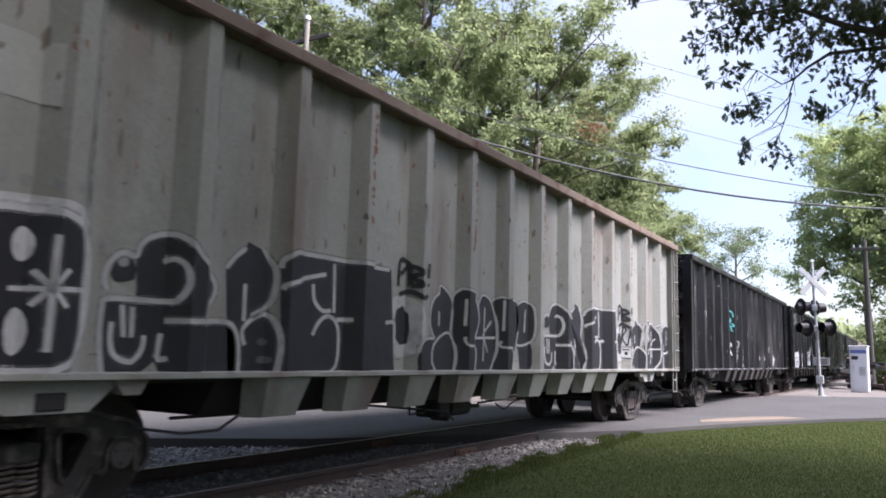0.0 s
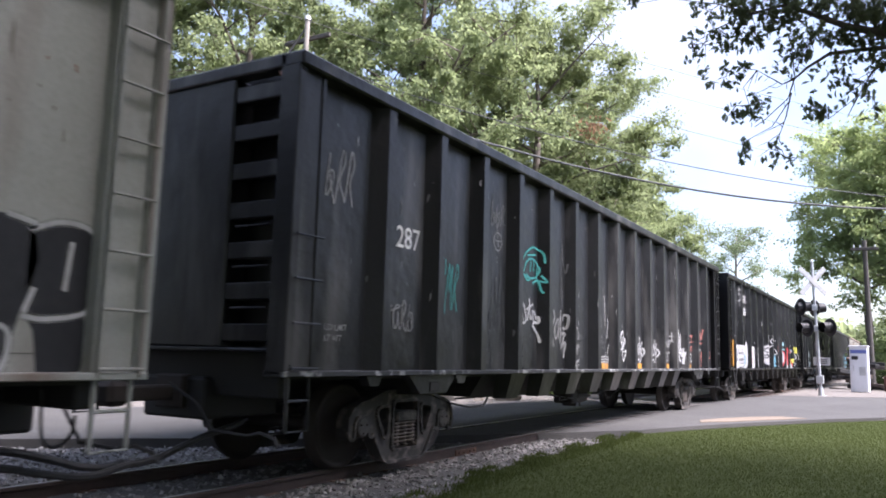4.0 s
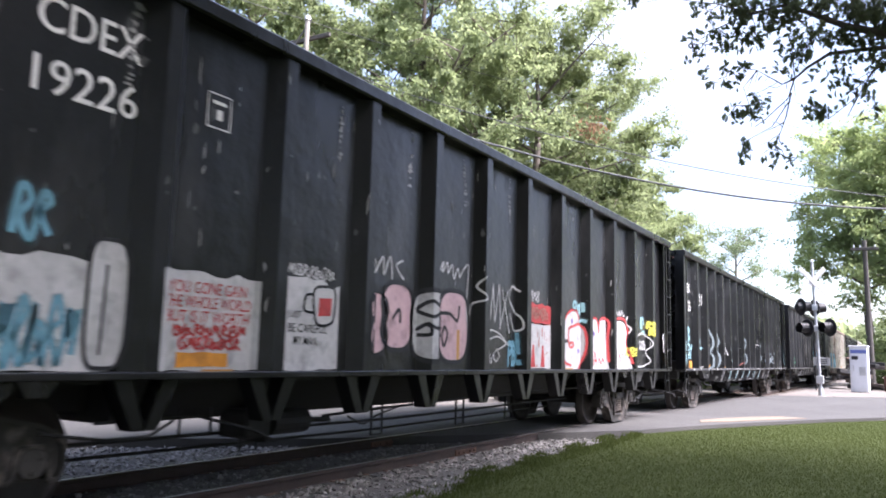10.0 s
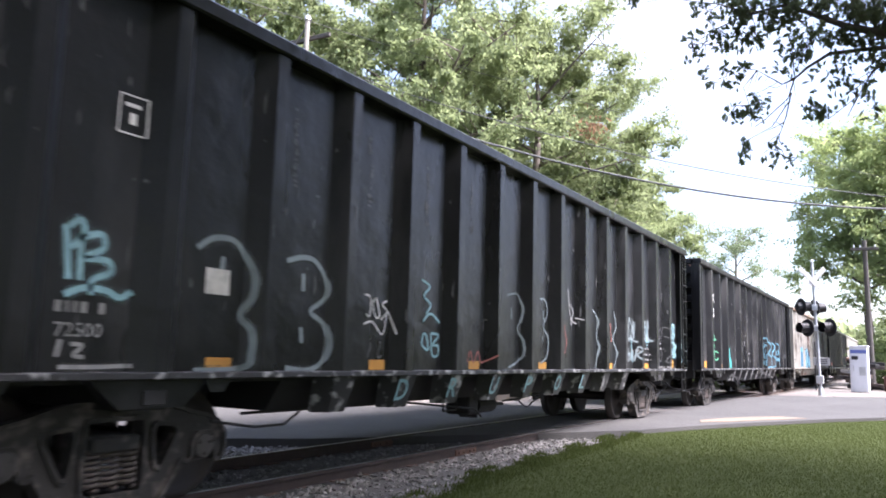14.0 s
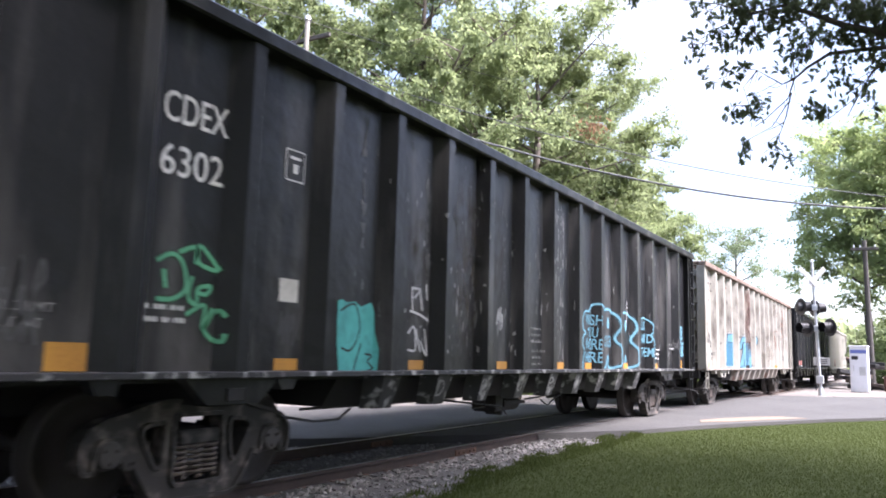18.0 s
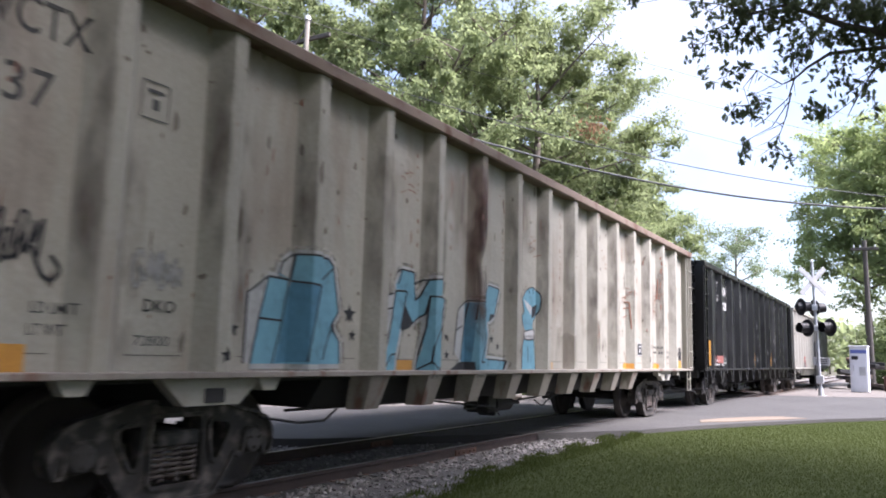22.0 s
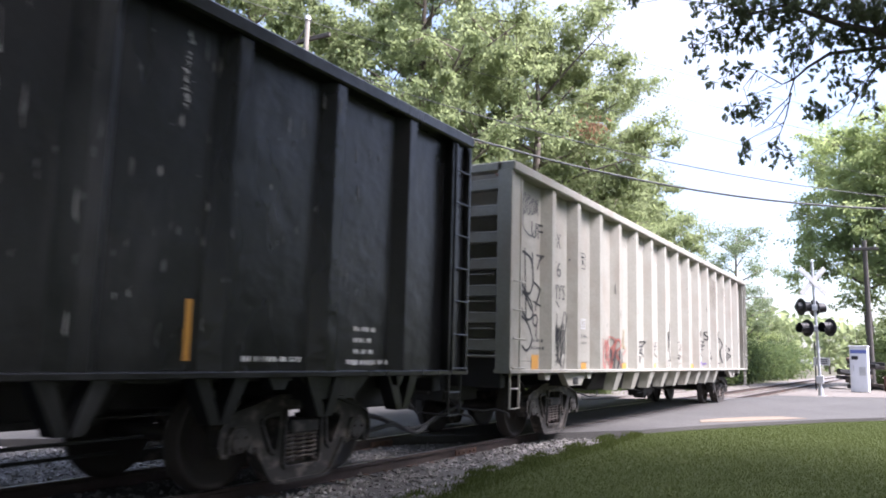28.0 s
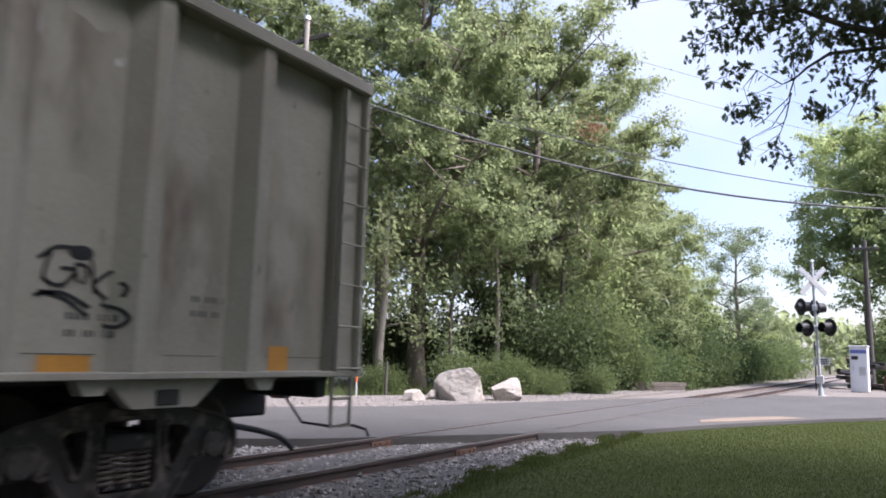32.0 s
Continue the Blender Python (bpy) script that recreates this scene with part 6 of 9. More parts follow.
def scrawl(car, style, y, z, w, h, n, seed, material, width=0.028, lean=0.12, label="", off=0.007):
    """A quick tag: n looped letters side by side."""
    g = random.Random(seed)
    pts = []
    for k in range(n):
        x0, cw = y + w * k / n, w / n
        kind = g.randint(0, 3)
        if kind == 0:
            cell = [(0.1, 0.1), (0.25, 1.0), (0.5, 0.35), (0.75, 1.0), (0.9, 0.05)]
        elif kind == 1:
            cell = [(0.15, 1.0), (0.2, 0.0), (0.7, 0.15), (0.75, 0.6), (0.3, 0.55), (0.95, 0.1)]
        elif kind == 2:
            cell = [(0.8, 0.85), (0.35, 1.0), (0.1, 0.5), (0.35, 0.0), (0.8, 0.2), (0.6, 0.6)]
        else:
            cell = [(0.2, 0.0), (0.3, 1.05), (0.75, 0.8), (0.35, 0.5), (0.95, 0.0)]
        pts += [(x0 + cw * (a + g.uniform(-0.07, 0.07)) + lean * h * b, z + h * (b + g.uniform(-0.1, 0.1))) for a, b in cell]
    paint(car, style, lambda bm: stroke(bm, pts, width * 0.8), material, "graffiti", label, off)


def words(car, style, body, y, z, h, w, material, bold=0.012, name="graffiti_letter", slant=0.06, label=""):
    letters(car, style, text_shape(body, y, z, h, w, slant, bold), material, "graffiti_letter", 0.0075)


def rough_patch(car, style, y0, y1, z0, z1, material, seed, rag=0.05, label="", off=0.004):
    """A brushed-on field with uneven edges."""
    g = random.Random(seed)
    n = max(4, int((y1 - y0) / 0.12))
    top = [(y0 + (y1 - y0) * i / n, z1 + g.uniform(-rag, rag)) for i in range(n + 1)]
    bot = [(y1 - (y1 - y0) * i / n, z0 + g.uniform(-rag, rag) * 0.3) for i in range(n + 1)]
    paint(car, style, lambda bm: patch(bm, bot[::1] + top[::1]), material, "graffiti", label, off)


def blob(y0, y1, z0, z1, dip=0.0, n=22, power=4.2):
    """A swollen letter's outline: a rounded block, drawn in at one side by dip."""
    cy, cz, a, b = (y0 + y1) / 2, (z0 + z1) / 2, (y1 - y0) / 2, (z1 - z0) / 2
    res = []
    for i in range(n):
        t = 2 * math.pi * i / n
        c, s = math.cos(t), math.sin(t)
        x = math.copysign(abs(c) ** (2 / power), c) * a
        zz = math.copysign(abs(s) ** (2 / power), s) * b
        x *= 1 - dip * math.exp(-(zz / (0.28 * b)) ** 2)
        res.append((cy + x, cz + zz))
    return res


def bubble(car, style, y0, y1, z1, marks=(), dip=0.12, z0=1.14, fill=None, line=None, lw=0.045, off=0.005, power=4.2):
    """A swollen letter: filled outline with a rim, and inner strokes given in shares of its box."""
    o = blob(y0, y1, z0, z1, dip, 22, power)
    paint(car, style, lambda bm: patch(bm, o), fill or SP_BLACK, "graffiti", "", off)

    paint(car, style, lambda bm: stroke(bm, o, lw, True), line or SP_WHITE, "graffiti_line", "", off + 0.003)
    for m in marks:
        paint(car, style, lambda bm: stroke(bm, [(y0 + a * (y1 - y0), z0 + b * (z1 - z0)) for a, b in m], lw * 0.75), line or SP_WHITE, "graffiti_line", "", off + 0.003)


def star(bm, y, z, r, n=5, inner=0.42):
    bm.faces.new([bm.verts.new((0, y + (r if i % 2 == 0 else r * inner) * math.sin(math.pi * i / n), z + (r if i % 2 == 0 else r * inner) * math.cos(math.pi * i / n))) for i in range(2 * n)])


def drips(car, style, y0, y1, z0, z1, count, seed, material, wide=0.02):
    """Scuffs and runs where paint has worn or dripped, mostly upright."""
    g = random.Random(seed)
    bm = bmesh.new()
    for _ in range(count):
        y, z, l = g.uniform(y0, y1), g.uniform(z0, z1), g.uniform(0.03, 0.32) * g.uniform(0.3, 1)
        w = wide * g.uniform(0.4, 1.6)
        pts = [(y + g.uniform(-0.02, 0.02), z), (y + w * g.uniform(0.4, 1), z + l * 0.3), (y + w * g.uniform(0.3, 1), z + l * 0.7), (y + g.uniform(-0.01, 0.03), z + l), (y - w * g.uniform(0.2, 1), z + l * 0.6), (y - w * 0.6, z + l * 0.2)]
        patch(bm, pts)
    paint_on(car, style, bm, material, "scuffing", "", 0.0045)["kind"] = "stuff"


def runs(car, style, ys, z0, z1, seed, material, w=0.05):
    g = random.Random(seed)
    for y in ys:
        x, n, edge = y, 34, []
        for i in range(n + 1):
            x += g.uniform(-0.01, 0.01)
            ww = w * g.uniform(0.1, 1.0) ** 1.5
            edge.append((x - ww * g.uniform(0.2, 0.8), x + ww * g.uniform(0.2, 0.8), z0 + (z1 - z0) * i / n))

        def draw(bm):
            for (a0, b0, za), (a1, b1, zb) in zip(edge, edge[1:]):
                if g.random() > 0.4:
                    patch(bm, [(a0, za), (b0, za), (b1, zb), (a1, zb)])
        paint(car, style, draw, material, "scuffing", "", 0.0046)["kind"] = "stuff"


def on_end(car, draw, material, name="graffiti", off=0.0):
    """Flat shapes, drawn in x and z, on the leading end's panel."""
    bm = bmesh.new()
    draw(bm)
    for v in bm.verts:
        v.co = (v.co.y, 0.026 - off, v.co.z)
    bm.normal_update()
    for f in bm.faces:
        if f.normal.y > 0:
            f.normal_flip()
    return part(name, bm, material, car)


def end_words(car, body, x, z, h, w, material):
    bm2 = text_shape(body, x, z, h, w, 0, 0.003)
    for v in bm2.verts:
        v.co = (v.co.y, 0.024, v.co.z)
    bm2.normal_update()
    for f in bm2.faces:
        if f.normal.y > 0:
            f.normal_flip()
    part("lettering", bm2, material, car)


def end_data(car, x, z, rows, w, material):
    g = random.Random(int(z * 50))

    def draw(bm):
        for r in range(rows):
            a = x
            while a < x + w:
                d = g.uniform(0.06, 0.15)
                patch(bm, [(a, z - r * 0.1), (a + d, z - r * 0.1), (a + d, z - r * 0.1 + 0.05), (a, z - r * 0.1 + 0.05)])
                a += d + 0.03
    on_end(car, draw, material, "stencil_bar")["kind"] = "stuff"


def placard(car, style, y, z, w, h, ink, back=None):
    if back:
        paint(car, style, lambda bm: patch(bm, [(y, z), (y + w, z), (y + w, z + h), (y, z + h)]), back, "placard", "", 0.0055)
    paint(car, style, lambda bm: stroke(bm, [(y, z), (y + w, z)], 0.012) and stroke(bm, [(y + w, z), (y + w, z + h)], 0.012) and stroke(bm, [(y + w, z + h), (y, z + h)], 0.012)
          and stroke(bm, [(y, z + h), (y, z)], 0.012) and patch(bm, [(y + w * 0.4, z + h * 0.25), (y + w * 0.65, z + h * 0.25), (y + w * 0.65, z + h * 0.55), (y + w * 0.4, z + h * 0.55)])
          and patch(bm, [(y + w * 0.2, z + h * 0.7), (y + w * 0.8, z + h * 0.7), (y + w * 0.8, z + h * 0.8), (y + w * 0.2, z + h * 0.8)]), ink, "placard_mark", "", 0.008)


# first car: grey, with two long runs of swollen black letters
paint(c1, A, lambda bm: patch(bm, blob(2.0, 3.02, 1.14, 2.32, 0, 20, 3.2)), SP_WHITE, "graffiti", "", 0.0045)
bubble(c1, A, 2.08, 2.95, 2.22, (((0.66, 0.12), (0.67, 0.85)), ((0.4, 0.5), (0.95, 0.52)), ((0.55, 0.62), (0.78, 0.4)), ((0.55, 0.4), (0.78, 0.64))), 0.06, power=3.2)
for z0, z1 in ((1.24, 1.56), (1.86, 2.1)):
    paint(c1, A, lambda bm: patch(bm, blob(2.42, 2.56, z0, z1, 0, 12, 2)), SP_WHITE, "graffiti", "", 0.008)
for k in range(9):
    paint(c1, A, lambda bm: patch(bm, blob(1.95 + k * 0.16, 2.05 + k * 0.16, 2.36 - (0.09 * (k - 3) if k > 5 else 0), 2.46 - (0.09 * (k - 3) if k > 5 else 0), 0, 8, 2)), SP_DIM, "graffiti")
RUN_FILL_A = ([(3.17, 1.12), (3.15, 1.3), (3.13, 1.56), (3.18, 1.67), (3.41, 1.68), (3.42, 1.76), (3.39, 1.98), (3.42, 2.09), (3.51, 2.17), (3.69, 2.21), (3.8, 2.17), (3.98, 2.04), (4.18, 1.9), (4.19, 1.74), (3.98, 1.56), (4.35, 1.55), (4.47, 1.46), (4.53, 1.12), (3.68, 1.12), (3.62, 1.21), (3.55, 1.16), (3.48, 1.12)], [(4.39, 1.12), (4.31, 2.02), (4.51, 2.2), (4.55, 2.28), (4.74, 2.23), (4.85, 2.07), (4.87, 1.89), (4.83, 1.7), (4.93, 1.52), (4.94, 1.29), (4.92, 1.12)], [(4.94, 1.12), (4.9, 2.12), (5.12, 2.25), (5.64, 2.27), (6.81, 2.27), (6.93, 1.12)],)
RUN_FILL_B = ([(3.18, 1.85), (3.19, 1.94), (3.27, 1.99), (3.37, 1.98), (3.4, 1.91), (3.39, 1.83), (3.3, 1.8), (3.22, 1.8)], [(6.89, 1.64), (6.94, 1.82), (7.07, 1.88), (7.15, 1.78), (7.16, 1.61), (7.14, 1.44), (7.03, 1.42), (6.92, 1.51)],)
RUN_LINE_A = ([(3.17, 1.12), (3.13, 1.35), (3.13, 1.59), (3.19, 1.67), (3.67, 1.68), (3.76, 1.71), (3.81, 1.83), (3.79, 1.96), (3.72, 2.02), (3.64, 1.99)], [(3.16, 1.73), (3.13, 1.83), (3.17, 1.94), (3.27, 2.02), (3.39, 2.01), (3.42, 2.09), (3.51, 2.17), (3.69, 2.22), (3.8, 2.17), (3.94, 2.04), (4.17, 1.9), (4.17, 1.74), (3.98, 1.56)], [(3.68, 1.53), (3.98, 1.54), (4.35, 1.55), (4.47, 1.46), (4.51, 1.29), (4.51, 1.12)], [(3.22, 1.5), (3.22, 1.36), (3.27, 1.25), (3.41, 1.21), (3.5, 1.3), (3.51, 1.41)], [(3.3, 1.63), (3.33, 1.39)], [(3.39, 1.62), (3.4, 1.39)], [(3.66, 1.43), (3.65, 1.24), (3.71, 1.24)], [(4.31, 2.02), (4.4, 2.12), (4.53, 2.22)],)
RUN_LINE_B = ([(4.74, 2.24), (4.86, 2.08), (4.87, 1.89), (4.82, 1.72), (4.63, 1.62)], [(4.54, 1.9), (4.55, 1.57)], [(4.57, 1.36), (4.54, 1.5), (4.69, 1.62), (4.83, 1.64), (4.9, 1.53), (4.93, 1.37), (4.91, 1.15), (4.89, 1.12)], [(4.9, 2.08), (4.94, 2.18), (5.12, 2.25), (5.64, 2.27), (6.77, 2.26)], [(4.92, 1.88), (5.01, 1.95), (5.65, 2.1)], [(5.46, 1.98), (5.49, 1.82), (5.62, 1.73), (5.75, 1.74)], [(5.78, 2.22), (5.8, 1.72)], [(5.48, 1.48), (5.56, 1.6), (5.69, 1.68), (5.82, 1.64), (5.89, 1.51), (5.88, 1.22), (5.79, 1.12)], [(5.85, 1.65), (6.04, 1.66)], [(6.73, 1.66), (6.89, 1.67), (6.91, 1.51)],)
SWELL_FILL_A = ([(7.25, 1.12), (7.24, 1.26), (7.28, 1.42), (7.4, 1.51), (7.8, 1.52), (7.69, 1.67), (7.69, 1.87), (7.76, 2.01), (7.88, 2.09), (7.91, 2.19), (8.13, 2.1), (8.22, 1.96), (8.22, 1.77), (8.17, 1.59), (8.28, 1.46), (8.3, 1.27), (8.27, 1.12)], [(8.27, 1.12), (8.29, 1.27), (8.24, 1.55), (8.22, 1.77), (8.24, 2.07), (8.32, 2.17), (8.42, 2.18), (8.81, 2.1), (8.93, 1.96), (8.96, 1.79), (8.85, 1.54), (8.91, 1.28), (8.86, 1.12)], [(8.87, 1.12), (8.91, 1.28), (8.85, 1.56), (8.96, 1.79), (8.94, 2.03), (9.06, 2.16), (9.28, 2.1), (9.42, 1.89), (9.45, 1.61), (9.43, 1.32), (9.3, 1.12)],)
SWELL_FILL_B = ([(9.31, 1.12), (9.43, 1.32), (9.44, 1.61), (9.42, 1.89), (9.31, 2.06), (9.48, 2.16), (9.55, 2.14), (9.98, 2.17), (10.18, 2.11), (10.23, 1.88), (10.12, 1.49), (10.07, 1.29), (10.02, 1.12)], [(10.28, 1.12), (10.23, 1.41), (10.15, 1.53), (10.15, 2.09), (10.38, 2.17), (10.61, 2.13), (10.66, 1.91), (10.65, 1.67), (10.59, 1.56), (10.62, 1.42), (10.62, 1.22), (10.59, 1.12)],)
SWELL_LINE_A = ([(7.8, 1.52), (7.69, 1.67), (7.69, 1.87), (7.76, 2.01), (7.88, 2.09), (7.91, 2.19), (8.13, 2.1), (8.22, 1.96), (8.22, 1.77), (8.17, 1.59)], [(7.84, 1.12), (7.75, 1.24), (7.77, 1.42), (7.93, 1.55), (8.13, 1.6), (8.27, 1.46), (8.29, 1.27), (8.27, 1.12)], [(7.25, 1.34), (7.28, 1.44), (7.4, 1.51), (7.8, 1.52)], [(7.89, 1.86), (7.89, 1.68)], [(8.17, 1.59), (8.22, 1.96), (8.24, 2.07), (8.32, 2.17), (8.42, 2.18), (8.81, 2.1), (8.92, 1.96), (8.96, 1.79), (8.85, 1.56)], [(8.39, 2.05), (8.38, 1.7)], [(8.38, 1.56), (8.44, 1.45), (8.79, 1.46), (8.89, 1.35), (8.86, 1.12)],)
SWELL_LINE_B = ([(8.94, 1.96), (8.94, 2.03), (9.06, 2.16), (9.28, 2.1), (9.42, 1.89), (9.45, 1.61), (9.43, 1.32), (9.3, 1.12)], [(9.12, 1.99), (9.09, 1.25)], [(9.32, 1.81), (9.07, 1.61)], [(8.85, 1.56), (9.43, 1.58)], [(9.1, 1.59), (9.22, 1.37)], [(9.3, 2.08), (9.48, 2.16), (9.55, 2.15)], [(9.53, 2.12), (9.52, 1.68)], [(9.5, 1.54), (9.52, 1.45), (10.0, 1.44), (10.07, 1.29), (10.02, 1.12)], [(9.98, 2.17), (10.18, 2.13), (10.15, 2.09), (10.38, 2.17), (10.61, 2.13), (10.66, 1.91), (10.65, 1.67), (10.58, 1.54), (10.29, 1.49), (10.14, 1.51)], [(10.46, 2.04), (10.43, 1.69)], [(10.21, 1.7), (10.15, 1.53)],)
for shift, fills, lines in ((0.0, RUN_FILL_A + RUN_FILL_B, RUN_LINE_A + RUN_LINE_B), (8.0, RUN_FILL_A + RUN_FILL_B, RUN_LINE_A + RUN_LINE_B)) :
    paint(c1, A, lambda bm: patch(bm, blob(6.72 + shift, 7.36 + shift, 1.28, 2.0, 0, 18, 2.2)), SP_RIM, "graffiti", "", 0.0036)
    for pts in fills:
        paint(c1, A, lambda bm: patch(bm, [(u + shift, z) for u, z in pts]), SP_BLACK, "graffiti", "", 0.0045)
    for line in lines:
        paint(c1, A, lambda bm: stroke(bm, [(u + shift, z) for u, z in line], 0.042), SP_RIM, "graffiti_line", "", 0.0075)
    for z, w in ((1.36, 0.12), (1.2, 0.16)):
        paint(c1, A, lambda bm: patch(bm, blob(4.72 + shift, 4.72 + w + shift, z, z + 0.07, 0, 8, 2.4)), SP_GHOST, "graffiti", "", 0.0078)
for shift in (0.0, 8.19):
    for pts in SWELL_FILL_A + SWELL_FILL_B:
        paint(c1, A, lambda bm: patch(bm, [(u + shift, z) for u, z in pts]), SP_BLACK, "graffiti", "", 0.0045)
    for line in SWELL_LINE_A + SWELL_LINE_B:
        paint(c1, A, lambda bm: stroke(bm, [(u + shift, z) for u, z in line], 0.034), SP_RIM, "graffiti_line", "", 0.0075)
TAG_TOP = ([(0.0, 0.0), (0.03, 0.3), (0.18, 0.27), (0.05, 0.14)], [(0.2, 0.02), (0.2, 0.24), (0.32, 0.18), (0.2, 0.12), (0.34, 0.04), (0.2, 0.02)], [(0.44, 0.3), (0.42, 0.12)], [(0.41, 0.05), (0.43, 0.03)], [(0.02, -0.1), (0.2, -0.05), (0.34, -0.12), (0.42, -0.08)])
for y, z in ((6.96, 2.1), (14.98, 2.1)):
    for line in TAG_TOP:
        paint(c1, A, lambda bm: stroke(bm, [(y + u, z + v) for u, v in line], 0.055), SP_BLACK, "graffiti", "", 0.0075)
scrawl(c1, A, 14.98, 1.62, 0.55, 0.36, 4, 71, SP_BLACK, 0.03)
placard(c1, A, 15.14, 1.36, 0.2, 0.22, SP_BLACK, SP_WHITE)
drips(c1, A, 0.5, 18.8, 2.4, 4.0, 90, 5, SP_RUST, 0.012)
drips(c1, A, 0.5, 18.8, 2.2, 4.0, 150, 66, SP_GRIME, 0.024)
runs(c1, A, [c + 0.15 for c in A.centres], 2.3, 4.05, 67, SP_GRIME, 0.05)
rough_patch(c1, A, 2.02, 2.62, 2.95, 3.4, PATCH_GREY, 68, 0.015)
for c in A.centres[4::2]:
    runs(c1, A, [c + 0.02], 2.7, 4.05, int(c * 7), SP_RUST, 0.07)

# second car: black, scratched with white tags
for i, (y, z, w, h, n, m) in enumerate(((4.3, 3.2, 0.45, 0.32, 3, SP_DIM), (4.15, 1.2, 0.3, 0.35, 2, SP_GHOST), (4.1, 1.7, 0.7, 0.3, 4, SP_GHOST), (5.05, 1.16, 0.36, 0.24, 4, SP_GHOST), (5.05, 1.42, 0.36, 0.24, 4, SP_GHOST),
                                      (7.6, 1.35, 0.36, 0.2, 4, SP_GHOST), (7.6, 1.58, 0.36, 0.2, 4, SP_GHOST), (8.7, 1.5, 0.6, 0.34, 5, SP_GHOST), (0.6, 2.9, 0.5, 0.5, 3, SP_DIM), (1.75, 1.6, 0.6, 0.3, 4, SP_DIM), (2.9, 1.9, 0.5, 0.6, 3, SP_TURQ))):
    scrawl(c2, A, y, z, w, h, n, 100 + i, m, 0.02)
paint(c2, A, lambda bm: stroke(bm, [(4.55 + 0.13 * math.cos(a), 2.97 + 0.13 * math.sin(a)) for a in (0, 1, 2, 3, 4, 5)], 0.022, True) and stroke(bm, [(4.46, 2.98), (4.66, 2.98)], 0.02) and stroke(bm, [(4.56, 2.98), (4.56, 2.88)], 0.02), SP_DIM, "graffiti")
runs(c2, A, [4.42, 4.62, 7.0, 7.5, 8.8], 1.2, 3.9, 8, SP_GHOST, 0.04)
runs(c2, A, [7.06, 8.66, 4.5], 2.2, 3.3, 9, SP_DIM, 0.03)
runs(c2, A, [6.3, 7.42], 1.15, 2.6, 10, SP_DIM, 0.035)
drips(c2, A, 0.5, 18.8, 1.3, 3.9, 120, 6, SP_GHOST, 0.014)
drips(c2, A, 0.5, 18.8, 1.3, 3.9, 60, 46, SP_DIM, 0.008)


def script(car, style, lines, y, z, w, h, material, width=0.034):
    for line in lines:
        paint(car, style, lambda bm: stroke(bm, [(y + u * w, z + v * h) for u, v in line], width), material, "graffiti", "", 0.0075)


def tag(car, style, lines, material, width=0.034, shift=0.0):
    """A tag given line by line in the car's own measures."""
    for line in lines:
        paint(car, style, lambda bm: stroke(bm, [(u + shift, v) for u, v in line], width), material, "graffiti", "", 0.0075)


TAG_TURQ = ([(5.44, 2.63), (5.54, 2.79), (5.71, 2.86), (5.89, 2.83), (5.99, 2.71), (5.91, 2.59), (5.69, 2.55), (5.48, 2.57)], [(5.52, 2.61), (5.67, 2.54), (5.57, 2.51), (5.44, 2.6)], [(5.71, 2.83), (5.68, 2.65)], [(5.82, 2.87), (5.81, 2.66)], [(5.4, 2.76), (5.49, 2.91), (5.78, 3.05), (6.02, 3.0), (6.06, 2.82)], [(5.58, 2.9), (5.88, 2.94)], [(5.94, 2.74), (5.93, 2.56), (6.09, 2.52), (6.01, 2.62)], [(5.78, 2.48), (5.96, 2.53), (6.01, 2.39), (6.05, 2.34)],)
tag(c2, A, TAG_TURQ, SP_TURQ, 0.03)
TAG_FORKED = ([(5.42, 2.15), (5.5, 2.05), (5.54, 1.89), (5.44, 1.84), (5.42, 1.99)], [(5.55, 2.05), (5.81, 2.15)], [(5.66, 2.23), (5.69, 1.9)], [(5.59, 1.88), (5.65, 2.03), (5.75, 1.91), (5.78, 2.05), (5.82, 1.88), (5.82, 2.05), (5.95, 1.89)], [(5.88, 1.92), (5.98, 1.95), (5.97, 1.86), (5.86, 1.87), (5.8, 1.81), (5.96, 1.69), (6.0, 1.55)],)
tag(c2, A, TAG_FORKED, SP_WHITE, 0.036)
TAG_LOOPED = ([(6.61, 2.13), (6.68, 2.0), (6.56, 1.77), (6.66, 1.51), (6.58, 1.6)], [(6.82, 1.98), (6.69, 1.81), (6.73, 1.63), (6.86, 1.79)], [(6.87, 1.98), (6.84, 1.63)], [(6.94, 2.13), (6.93, 1.56)], [(7.02, 1.96), (7.07, 2.04), (7.17, 2.03), (7.14, 1.83), (7.03, 1.84)], [(6.98, 1.72), (7.12, 1.73), (6.94, 1.47), (7.12, 1.59), (7.07, 1.32)],)
tag(c2, A, TAG_LOOPED, SP_DIM, 0.04)
TAG_COLUMN = ([(7.33, 1.86), (7.39, 1.76), (7.63, 1.87)], [(7.39, 1.76), (7.37, 1.64)], [(7.34, 1.38), (7.35, 1.56), (7.53, 1.43), (7.64, 1.57), (7.66, 1.39)], [(7.62, 1.31), (7.31, 1.26), (7.35, 1.13), (7.7, 1.12), (7.66, 1.22), (7.38, 1.21)],)
tag(c2, A, TAG_COLUMN, SP_DIM, 0.036)
STREAKS = ([(4.48, 2.43), (4.52, 2.04)], [(4.64, 2.62), (4.65, 2.28)], [(4.75, 2.28), (4.73, 2.13), (4.77, 1.75)], [(4.63, 2.03), (4.6, 1.57)], [(4.74, 1.52), (4.63, 1.12)], [(4.78, 1.48), (4.74, 1.12)], [(6.93, 3.1), (6.95, 2.32)], [(6.99, 3.08), (7.11, 2.77), (7.16, 2.94)],)
tag(c2, A, STREAKS, SP_GHOST, 0.035)
